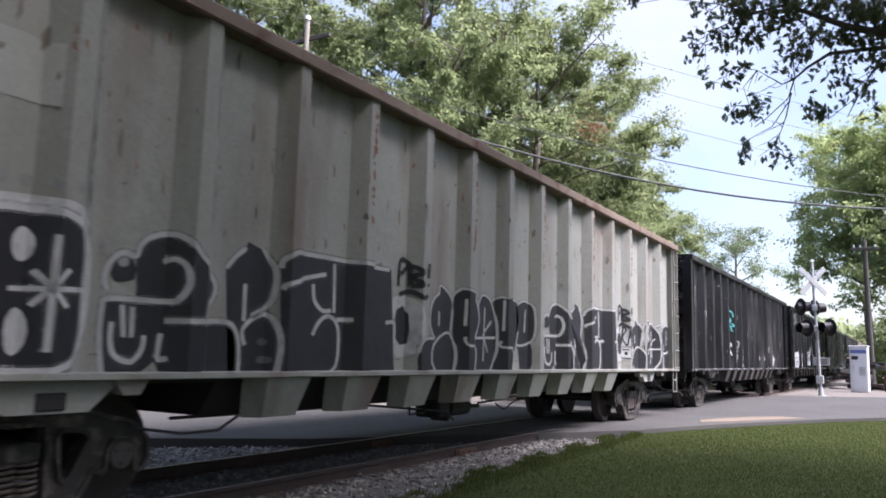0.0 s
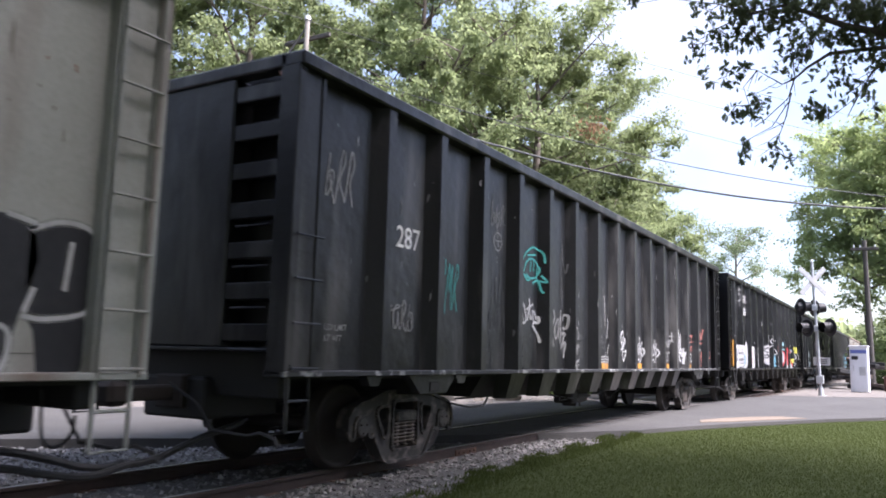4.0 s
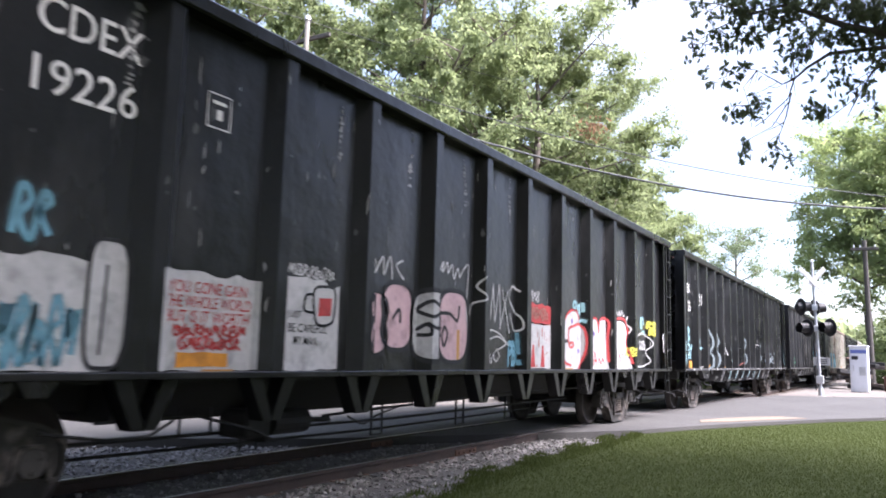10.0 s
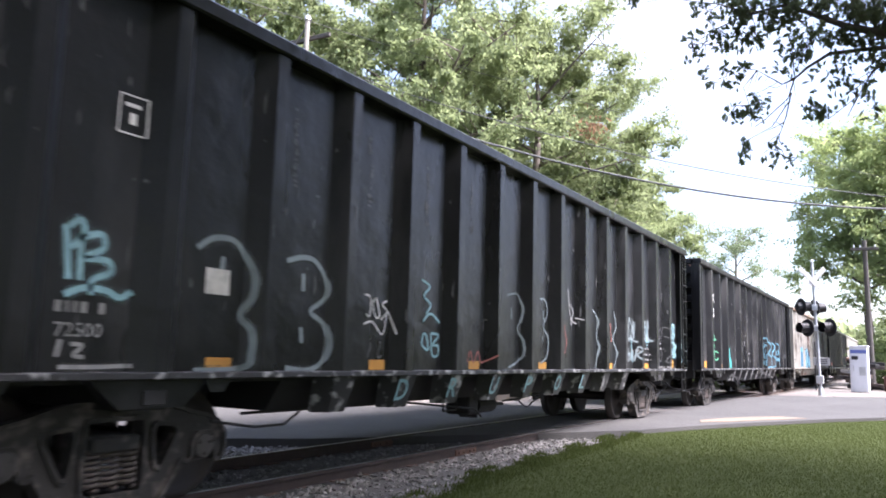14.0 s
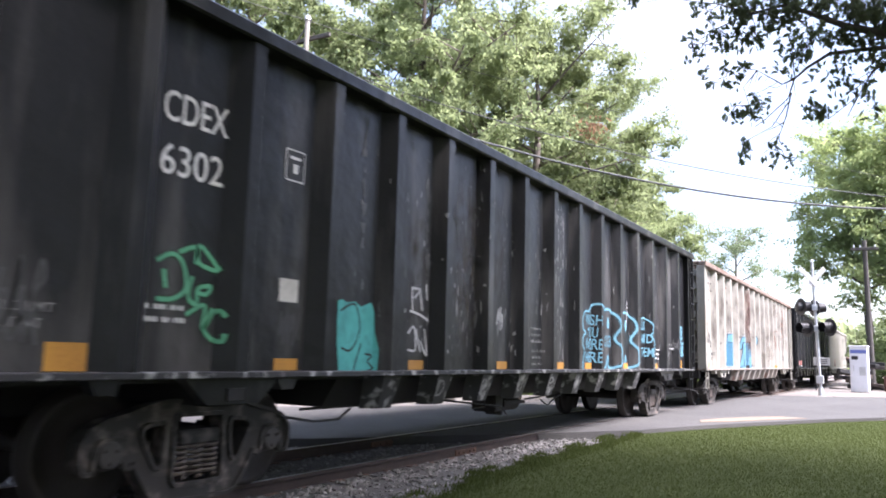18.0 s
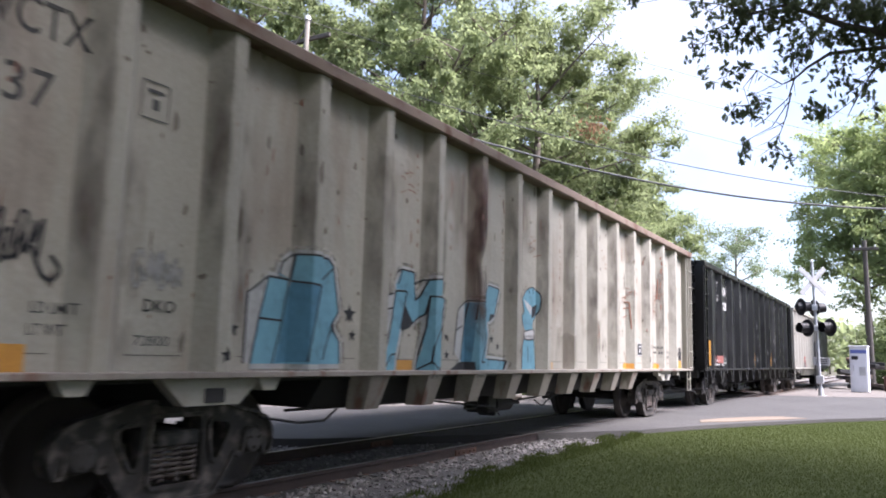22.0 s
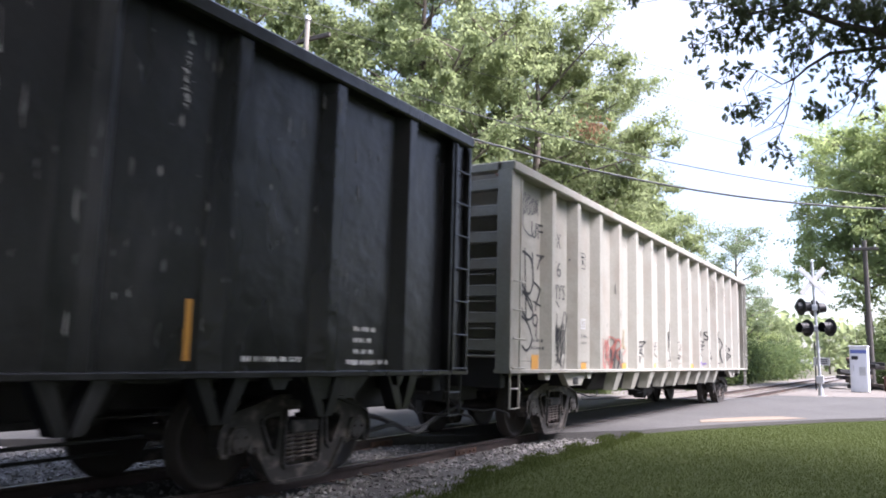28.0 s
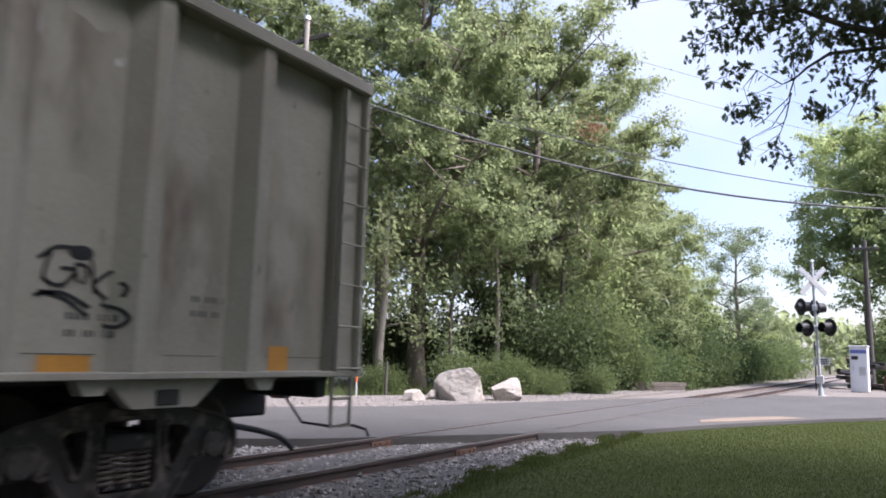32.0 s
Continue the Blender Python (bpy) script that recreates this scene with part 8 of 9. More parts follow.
THIN_B = ([(8.99, 2.22), (9.32, 2.26), (9.45, 2.09), (9.43, 1.86), (9.34, 1.74), (9.46, 1.58), (9.44, 1.3), (9.05, 1.16)], [(9.13, 2.04), (9.14, 1.87)], [(10.17, 2.26), (10.41, 2.23), (10.47, 2.01), (10.32, 1.82), (10.53, 1.62), (10.47, 1.34), (10.21, 1.23)], [(10.31, 2.07), (10.32, 1.91)], [(10.3, 1.67), (10.29, 1.55)], [(12.63, 2.23), (12.88, 2.06), (12.83, 1.77), (12.9, 1.52), (12.78, 1.15)], [(13.84, 2.28), (13.99, 1.97), (13.78, 1.73), (14.03, 1.46), (13.85, 1.15)],)
tag(c4, A, THIN_B, SP_PALE, 0.032)
SMALL_WHITE = ([(5.49, 1.95), (5.59, 1.92), (5.59, 1.73), (5.51, 1.74)], [(5.7, 1.93), (5.77, 1.74), (5.69, 1.72), (5.64, 1.87), (5.7, 1.93)], [(5.9, 1.91), (5.82, 1.86), (5.91, 1.79), (5.8, 1.69)], [(5.48, 1.63), (5.64, 1.66), (5.84, 1.53), (5.93, 1.79), (6.03, 1.54)], [(11.38, 2.51), (11.47, 2.11), (11.55, 1.88)], [(11.46, 2.25), (11.63, 2.13), (11.55, 1.99), (11.74, 1.93)], [(11.71, 2.03), (11.85, 2.0)],)
tag(c4, A, SMALL_WHITE, SP_WHITE, 0.02)
SMALL_ICE = ([(6.63, 2.22), (6.82, 2.15), (6.69, 2.03), (6.85, 1.93), (6.74, 1.81)], [(6.68, 1.72), (6.85, 1.82), (7.07, 1.72)], [(6.69, 1.57), (6.67, 1.44), (6.81, 1.38), (6.76, 1.55), (6.69, 1.57)], [(6.87, 1.58), (7.05, 1.56), (6.91, 1.44), (7.05, 1.43), (7.03, 1.31), (6.9, 1.33), (6.87, 1.58)], [(15.0, 1.77), (15.05, 1.27)], [(16.11, 2.08), (16.16, 1.59)], [(16.05, 1.76), (16.32, 1.73)], [(18.39, 2.19), (18.5, 1.39)],)
tag(c4, A, SMALL_ICE, SP_ICE, 0.03)
tag(c4, A, ([(7.81, 1.23), (7.89, 1.38), (7.98, 1.23), (8.11, 1.38), (8.21, 1.23), (8.44, 1.34)], [(11.24, 1.87), (11.18, 1.38), (11.33, 1.58), (11.25, 1.77)], [(13.63, 2.03), (13.71, 1.65)],), SP_BRICK, 0.02)
tag(c4, A, ([(7.87, 1.62), (7.95, 1.77), (8.09, 1.66), (8.17, 1.79), (8.3, 1.82)], [(5.61, 1.44), (5.57, 1.27), (5.64, 1.41)], [(5.8, 1.45), (5.76, 1.27), (5.84, 1.3)],), SP_GHOST, 0.022)
SOFT_RB = ([(1.96, 2.16), (2.01, 1.78)], [(1.98, 2.15), (2.07, 2.21), (2.1, 2.11), (2.01, 2.0)], [(2.08, 2.11), (2.1, 1.78)], [(2.1, 2.09), (2.24, 2.13), (2.27, 2.03), (2.13, 1.95)], [(2.13, 1.94), (2.31, 1.94), (2.34, 1.86), (2.2, 1.79), (2.19, 1.68)], [(1.99, 1.67), (2.14, 1.73), (2.33, 1.72), (2.43, 1.68), (2.53, 1.73)],)
tag(c4, A, SOFT_RB, SP_ICE, 0.046)
tag(c4, A, ([(1.99, 1.36), (1.97, 1.24)], [(2.07, 1.33), (2.16, 1.32), (2.1, 1.25), (2.18, 1.24)], [(1.99, 1.17), (2.28, 1.17), (2.56, 1.18)],), SP_DIM, 0.03)
scrawl(c4, A, 14.75, 1.32, 0.6, 0.26, 3, 314, SP_PALE, 0.04)
for y in (1.2, 3.45, 5.75, 8.0, 10.3, 13.6, 16.1, 18.3):
    reflector(c4, A, y, 1.14, 1.34 if y in (1.2, 18.3) else 1.25, 0.3)
paint(c4, A, lambda bm: patch(bm, [(3.25, 1.78), (3.52, 1.78), (3.52, 2.0), (3.25, 2.0)]), PAPER, "placard", "pale paper placard")
lettering(c4, A, "LD LMT", 0.83, 1.5, 0.07, 0.27, WHITE_PAINT)
lettering(c4, A, "LT WT", 0.83, 1.38, 0.07, 0.22, WHITE_PAINT)
for y, z, n in ((14.95, 1.5, 2), (16.0, 1.55, 3), (17.0, 1.7, 2)):
    tiny_text(c4, A, y, z, n, 0.36, SP_DIM, 0.042, 0.12)
for k, (y, ch) in enumerate(((6.18, "D"), (7.33, "R"), (8.47, "U"), (9.62, "P"), (10.77, "O"), (11.92, "L"))):
    bm2 = text_shape(ch, y - 0.15, 0.80, 0.24, 0.22, 0, 0.01)
    for v in bm2.verts:
        v.co.x = 1.47 + (v.co.z - 0.72) * 0.12 / 0.36 + 0.008
    part("graffiti", bm2, SP_ICE, c4)
drips(c4, A, 0.5, 18.8, 1.6, 3.9, 80, 12, SP_GHOST, 0.02)
drips(c4, A, 0.5, 18.8, 1.3, 3.9, 90, 48, SP_GHOST, 0.011)
SCRIPT_RB = ([(0.0, 0.0), (0.06, 1.0), (0.4, 0.85), (0.12, 0.5)], [(0.12, 0.5), (0.46, 0.05)], [(0.56, 0.0), (0.56, 0.95), (0.95, 0.8), (0.62, 0.52)], [(0.62, 0.52), (1.0, 0.3), (0.56, 0.02)])
SCRIPT_O = ([(0.15, 0.95), (0.0, 0.5), (0.15, 0.05), (0.3, 0.5), (0.15, 0.95)], [(0.5, 0.95), (0.36, 0.5), (0.5, 0.05), (0.62, 0.5), (0.5, 0.95)], [(0.5, 0.4), (0.66, 0.0)], [(0.72, 0.0), (0.72, 0.95), (0.96, 0.78), (0.75, 0.5)], [(0.75, 0.5), (1.0, 0.25), (0.72, 0.02)])
lettering(c4, A, "72500", 1.94, 1.38, 0.1, 0.37, SP_DIM)
tiny_text(c4, A, 1.93, 1.55, 1, 0.36, SP_DIM, 0.08)
GHOSTS = ([(17.13, 1.77), (17.28, 1.89)], [(17.2, 2.0), (17.32, 2.1)], [(17.45, 1.86), (17.48, 2.11), (17.65, 2.05), (17.72, 1.86), (17.5, 1.9)], [(17.16, 1.21), (17.25, 1.55), (17.4, 1.56), (17.36, 1.35), (17.2, 1.3)],
          [(17.8, 1.52), (17.6, 1.42), (17.55, 1.28), (17.76, 1.3)])
for line in GHOSTS:
    paint(c4, A, lambda bm: stroke(bm, line, 0.022), SP_GHOST, "graffiti", "", 0.0075)
tiny_text(c4, A, 17.15, 1.15, 1, 0.62, SP_DIM)
for y in (0.72, 18.19):
    script(c4, A, SCRIPT_RB, y, 1.84, 0.4, 0.38, SP_ICE, 0.065)
    script(c4, A, SCRIPT_O, y, 1.4, 0.5, 0.27, SP_ICE, 0.045)
    paint(c4, A, lambda bm: stroke(bm, [(y, 1.68), (y + 0.16, 1.78), (y + 0.4, 1.74), (y + 0.56, 1.66), (y + 0.64, 1.78)], 0.05), SP_ICE, "graffiti", "", 0.0075)
for y in (0.15, 18.86):
    for line in SCRIPT_RB + tuple([(0.2 + 0.8 * u, v - 1.1) for u, v in q] for q in SCRIPT_O):
        paint_on(c4, A, stroke(bmesh.new(), [(y + 0.24 * u, 1.56 + 0.28 * v) for u, v in line], 0.03), SP_ICE, "graffiti", "", 0.109)
runs(c4, A, [4.3, 5.5, 6.7, 7.85], 2.9, 3.7, 14, SP_GHOST, 0.09)
end_words(c4, "CDEX", -0.25, 3.35, 0.15, 0.4, WHITE_PAINT)
end_words(c4, "16125", -0.25, 3.1, 0.15, 0.4, WHITE_PAINT)
for k, x in enumerate((-0.45, 0.1)):
    on_end(c4, lambda bm: stroke(bm, [(x, 1.65), (x + 0.1, 2.1), (x + 0.28, 1.98), (x + 0.12, 1.85), (x + 0.35, 1.62), (x - 0.05, 1.58)], 0.06), SP_WHITE)
    on_end(c4, lambda bm: stroke(bm, [(x + 0.4, 1.8), (x + 0.42, 2.1)], 0.06), SP_WHITE)
end_data(c4, -0.1, 1.9, 5, 0.35, SP_GHOST)

for car in (c3, c4):
    for z in (1.43, 1.83):
        for line in BAR_TAG:
            on_end(car, lambda bm: stroke(bm, [(0.86 + u, z + v) for u, v in line], 0.03), SP_WHITE, off=-0.022)
# fifth car
lettering(c5, A, "CDEX", 1.86, 3.14, 0.26, 0.68, WHITE_PAINT)
lettering(c5, A, "6302", 1.86, 2.7, 0.26, 0.66, WHITE_PAINT)
placard(c5, A, 3.3, 2.95, 0.26, 0.3, WHITE_PAINT)
paint(c5, A, lambda bm: patch(bm, [(3.3, 1.78), (3.56, 1.78), (3.56, 2.0), (3.3, 2.0)]), PAPER, "placard", "pale paper placard")
TAG_GREEN = ([(1.9, 2.0), (2.04, 2.07), (2.16, 2.0), (2.2, 1.8), (2.07, 1.71), (1.92, 1.7)], [(1.97, 1.94), (2.0, 1.79)], [(2.11, 2.09), (2.28, 2.15), (2.33, 2.02), (2.53, 1.99), (2.32, 2.17), (2.29, 2.01)], [(2.26, 1.91), (2.23, 1.74), (2.32, 1.68), (2.33, 1.81), (2.46, 1.84), (2.42, 1.77), (2.33, 1.78)], [(2.22, 1.59), (2.41, 1.68), (2.4, 1.48), (2.53, 1.64), (2.59, 1.59)], [(2.5, 1.66), (2.42, 1.48), (2.56, 1.38), (2.59, 1.45)],)
tag(c5, A, TAG_GREEN, SP_GREEN, 0.036)
scrawl(c5, A, 0.62, 1.36, 0.36, 0.5, 3, 403, SP_GHOST, 0.03)
scrawl(c5, A, 3.3, 1.4, 0.3, 0.28, 4, 404, SP_GHOST, 0.016)
TURQ_FIELD = ([(4.18, 1.85), (4.26, 1.87), (4.33, 1.84), (4.47, 1.86), (4.58, 1.81), (4.76, 1.87), (4.82, 1.78), (4.83, 1.54), (4.87, 1.36), (4.86, 1.12), (4.24, 1.12), (4.19, 1.43)],)
for pts in TURQ_FIELD:
    paint(c5, A, lambda bm: patch(bm, pts), SP_TURQ, "graffiti")
TURQ_MARKS = ([(4.23, 1.75), (4.47, 1.83), (4.57, 1.57), (4.43, 1.35), (4.26, 1.37)], [(4.6, 1.42), (4.48, 1.12)], [(4.68, 1.31), (4.8, 1.29), (4.73, 1.23), (4.82, 1.16), (4.7, 1.12)],)
tag(c5, A, TURQ_MARKS, SP_BLACK, 0.022)
TAG_INITIALS = ([(5.57, 2.12), (5.6, 1.83)], [(5.57, 2.1), (5.75, 2.09), (5.62, 1.98)], [(5.75, 2.11), (5.81, 1.84)], [(5.88, 2.17), (5.92, 1.98)], [(5.54, 1.83), (5.77, 1.79), (5.96, 1.73)], [(5.51, 1.56), (5.64, 1.64), (5.68, 1.38), (5.52, 1.37)], [(5.68, 1.62), (5.79, 1.35)], [(5.87, 1.63), (5.93, 1.31), (5.78, 1.48)],)
tag(c5, A, TAG_INITIALS, SP_WHITE, 0.028)
scrawl(c5, A, 7.8, 1.72, 0.2, 0.3, 2, 405, SP_WHITE, 0.035)
for k, (wd, z) in enumerate((("WISH", 1.94), ("YOU", 1.71), ("WERE", 1.49), ("HERE", 1.25))):
    words(c5, A, wd, 11.4 if k != 1 else 11.5, z, 0.2, 0.5 if k != 1 else 0.31, SP_BLUE, 0.008)
paint(c5, A, lambda bm: stroke(bm, [(11.29, 1.13), (11.29, 1.28), (11.36, 1.47), (11.28, 1.57), (11.3, 1.72), (11.43, 1.79), (11.3, 1.87), (11.28, 2.04), (11.41, 2.19), (11.58, 2.19), (11.75, 2.33), (11.97, 2.31), (12.08, 2.15)], 0.038), SP_BLUE, "graffiti")
for y in (12.4, 13.52):
    paint(c5, A, lambda bm: stroke(bm, [(y, 2.25), (y + 0.28, 2.3), (y + 0.55, 2.19), (y + 0.64, 1.98), (y + 0.52, 1.73), (y + 0.68, 1.52), (y + 0.68, 1.25), (y + 0.45, 1.15), (y + 0.28, 1.18), (y + 0.2, 1.32), (y + 0.13, 1.18), (y, 1.14)], 0.044), SP_BLUE, "graffiti")
    paint(c5, A, lambda bm: patch(bm, blob(y + 0.2, y + 0.32, 1.9, 2.15, 0, 10, 2)), SP_BLUE, "graffiti")
    paint(c5, A, lambda bm: patch(bm, blob(y + 0.18, y + 0.3, 1.2, 1.42, 0, 10, 2)), SP_BLUE, "graffiti")
paint(c5, A, lambda bm: stroke(bm, [(13.86, 2.56), (13.84, 2.2), (13.8, 2.04)], 0.02), SP_WHITE, "graffiti", "", 0.0085)
words(c5, A, "OGB", 12.44, 1.56, 0.22, 0.36, SP_BLUE, -0.008)
for wd, z in (("US", 1.98), ("AND", 1.7), ("THEM", 1.4)):
    words(c5, A, wd, 14.88, z, 0.2, 0.26 if wd == "US" else 0.44, SP_BLUE, 0.012)
paint(c5, A, lambda bm: stroke(bm, [(14.92, 2.22), (15.1, 2.26), (15.3, 2.16), (15.36, 2.0), (15.28, 1.86), (15.42, 1.72), (15.42, 1.57), (15.34, 1.47), (15.46, 1.35), (15.45, 1.12)], 0.032), SP_BLUE, "graffiti")
for y in (1.2, 3.44, 5.7, 8.0, 10.2, 11.55, 13.75, 16.0, 18.3):
    reflector(c5, A, y, 1.14, 1.34 if y in (1.2, 18.3) else 1.25, 0.32)
for y, z, n in ((1.8, 1.62, 2), (9.0, 1.75, 3), (15.9, 1.55, 3), (17.1, 1.7, 2), (9.05, 1.4, 3)):
    tiny_text(c5, A, y, z, n, 0.4, WHITE_PAINT if n < 3 or y > 10 else SP_DIM, 0.04, 0.1)
drips(c5, A, 4.0, 18.5, 1.3, 3.9, 120, 15, SP_GHOST, 0.016)
drips(c5, A, 4.0, 18.5, 1.3, 3.9, 90, 45, SP_DIM, 0.009)
rough_patch(c5, A, 6.42, 7.22, 1.2, 4.0, WORN, 61, 0.06)
rough_patch(c5, A, 6.62, 7.3, 1.16, 3.7, WORN, 62, 0.08, off=0.006)
rough_patch(c5, A, 5.4, 6.0, 1.3, 3.2, WORN, 66, 0.1)
rough_patch(c5, A, 7.6, 8.1, 1.9, 3.6, WORN, 67, 0.1)
drips(c5, A, 6.5, 7.2, 1.3, 3.9, 50, 61, SP_GHOST, 0.016)
drips(c5, A, 5.3, 10.5, 1.3, 3.9, 90, 63, SP_DIM, 0.018)
runs(c5, A, [10.2, 10.32, 10.1], 1.2, 4.0, 17, SP_DIM, 0.05)
runs(c5, A, [4.6, 5.9, 8.0, 9.2], 2.0, 3.9, 18, SP_GHOST, 0.1)
for k, ch in enumerate("DRUPKT"):
    bm2 = text_shape(ch, 6.06 + 1.15 * k, 0.82, 0.2, 0.16, 0, -0.004)
    for v in bm2.verts:
        v.co.x = 1.47 + (v.co.z - 0.72) * 0.12 / 0.36 + 0.008
    part("graffiti", bm2, SP_DIM, c5)
scrawl(c5, A, 0.12, 1.6, 0.26, 0.45, 1, 420, SP_WHITE, 0.05)
end_words(c5, "CDEX", -0.25, 3.4, 0.15, 0.4, WHITE_PAINT)
end_words(c5, "16302", -0.25, 3.15, 0.15, 0.42, WHITE_PAINT)
end_data(c5, -0.4, 2.0, 5, 0.5, WHITE_PAINT)

for car in (c2, c5):
    lettering(car, A, "LD LMT", 0.72, 1.54, 0.065, 0.36, SP_DIM)
    lettering(car, A, "LT WT", 0.72, 1.43, 0.065, 0.28, SP_DIM)
script(c5, A, SCRIPT_RB, 18.2, 1.84, 0.34, 0.36, SP_BLUE, 0.055)
script(c5, A, SCRIPT_O, 18.2, 1.44, 0.42, 0.27, SP_BLUE, 0.038)
paint(c5, A, lambda bm: stroke(bm, [(18.2, 1.74), (18.34, 1.82), (18.5, 1.76), (18.66, 1.8)], 0.04), SP_BLUE, "graffiti", "", 0.0075)
script(c5, A, SCRIPT_RB, 16.6, 1.25, 0.3, 0.34, SP_DIM, 0.03)
scrawl(c5, A, 17.2, 1.6, 0.5, 0.28, 4, 421, SP_GHOST, 0.025)

# sixth car: cream, with blue block letters
lettering(c6, A, "WCTX", 0.55, 3.42, 0.27, 0.86, BLACK_LETTER)
lettering(c6, A, "537", 0.62, 2.92, 0.27, 0.55, BLACK_LETTER)
placard(c6, A, 1.88, 3.1, 0.26, 0.3, SP_GHOST)
scrawl(c6, A, 0.75, 1.86, 0.42, 0.32, 4, 501, SP_BLACK, 0.03)
paint(c6, A, lambda bm: stroke(bm, [(1.12, 1.98), (1.2, 1.8), (1.28, 1.76), (1.33, 1.84), (1.26, 1.93)], 0.03), SP_BLACK, "graffiti", "", 0.0075)
scrawl(c6, A, 1.9, 1.8, 0.5, 0.25, 4, 502, SP_DIM, 0.03)
words(c6, A, "DKO", 2.04, 1.59, 0.1, 0.3, SP_BLACK, 0.008)
lettering(c6, A, "LD LMT", 1.15, 1.53, 0.08, 0.31, SP_GHOST)
lettering(c6, A, "LT WT", 1.14, 1.38, 0.08, 0.26, SP_GHOST)
lettering(c6, A, "72800", 1.98, 1.33, 0.08, 0.33, SP_GHOST)
def block_letter(faces, sides, deep, dark, edges):
    for pts in faces:
        paint(c6, A, lambda bm: [stroke(bm, [pts[i - 1], pts[i]], 0.09) for i in range(len(pts))], SP_RIM, "graffiti_rim", "", 0.0042)
    for group, material, off in ((faces, SP_BLUE, 0.0055), (sides, SP_RIM, 0.0062), (deep, SP_DEEP, 0.0068), (dark, SP_BLACK, 0.0074)):
        for pts in group:
            paint(c6, A, lambda bm: patch(bm, pts), material, "graffiti", "", off)
    for line in edges:
        paint(c6, A, lambda bm: [stroke(bm, [p, q], 0.02) for p, q in zip(line, line[1:])], SP_BLACK, "graffiti_line", "", 0.0085)


# blue block letters with pale sides and black edges
block_letter(([(3.5, 1.2), (3.68, 1.99), (3.52, 2.03), (3.56, 2.14), (3.7, 2.24), (4.24, 2.26), (4.32, 2.19), (4.43, 1.73), (4.33, 1.58), (4.46, 1.43), (4.48, 1.2)], [(3.39, 2.0), (3.66, 1.99), (3.6, 1.62), (3.49, 1.2), (3.21, 1.2), (3.29, 1.62)],),
             ([(3.11, 1.83), (3.38, 2.01), (3.29, 1.61), (3.21, 1.23), (3.12, 1.2)], [(3.54, 2.04), (3.57, 2.14), (3.69, 2.23), (3.67, 2.0)],),
             ([(3.68, 1.98), (3.97, 1.96), (3.82, 1.22), (3.53, 1.21)],),
             (),
             ([(3.12, 1.2), (3.13, 1.83), (3.39, 2.0), (3.66, 1.99)], [(3.39, 2.0), (3.29, 1.62), (3.21, 1.2)], [(3.29, 1.61), (3.59, 1.6)], [(3.66, 1.99), (3.59, 1.6), (3.49, 1.2)], [(3.52, 2.03), (3.56, 2.15), (3.7, 2.24), (4.24, 2.26), (4.32, 2.19), (4.43, 1.73), (4.32, 1.58), (4.46, 1.43), (4.48, 1.2)], [(3.7, 2.23), (3.67, 1.99)], [(3.68, 1.98), (3.97, 1.96), (3.82, 1.22)], [(4.05, 1.96), (4.33, 2.18)], [(4.21, 1.24), (4.29, 1.49), (4.35, 1.55)],))
block_letter(([(5.29, 1.13), (5.29, 1.24), (5.37, 1.47), (5.43, 1.72), (5.47, 2.04), (5.7, 2.04), (5.64, 1.85), (5.59, 1.61), (5.5, 1.29), (5.48, 1.12), (5.29, 1.12)], [(5.48, 2.12), (5.59, 2.3), (5.84, 2.29), (5.89, 1.96), (5.97, 2.01), (6.06, 2.23), (6.51, 2.26), (6.48, 2.08), (6.09, 2.02), (6.06, 1.81), (5.84, 1.68), (5.69, 1.88), (5.7, 2.06), (5.48, 2.06)], [(6.07, 2.02), (6.57, 2.04), (6.44, 1.46), (6.23, 1.12), (5.93, 1.12), (6.01, 1.39)],),
             ([(5.22, 1.82), (5.29, 1.97), (5.43, 2.01), (5.42, 1.82), (5.23, 1.78)], [(5.25, 1.41), (5.23, 1.78), (5.42, 1.82), (5.36, 1.49), (5.29, 1.36)],),
             (),
             ([(5.66, 1.89), (5.84, 1.68), (5.79, 1.63), (5.61, 1.58), (5.6, 1.69)],),
             ([(5.47, 2.25), (5.59, 2.3), (5.84, 2.29), (5.89, 1.95), (5.97, 2.01), (6.06, 2.23)], [(5.87, 2.15), (6.0, 2.21), (6.51, 2.28), (6.48, 2.08)], [(5.52, 2.12), (5.59, 2.3)], [(5.47, 2.04), (5.7, 2.05), (5.66, 1.89), (5.84, 1.68), (6.03, 1.8), (6.07, 2.02), (6.58, 2.03)], [(5.22, 1.8), (5.42, 1.84)], [(5.29, 1.97), (5.43, 2.01)], [(5.42, 1.31), (5.29, 1.13)], [(5.47, 2.04), (5.39, 1.64), (5.28, 1.29)], [(5.7, 2.04), (5.59, 1.61)], [(6.07, 2.02), (6.04, 1.64), (5.93, 1.12)], [(6.58, 2.03), (6.44, 1.4), (6.26, 1.12)], [(6.31, 1.71), (6.12, 1.42), (6.1, 1.23)], [(5.93, 1.12), (6.1, 1.23), (6.28, 1.12)], [(5.42, 1.31), (5.51, 1.32)],))
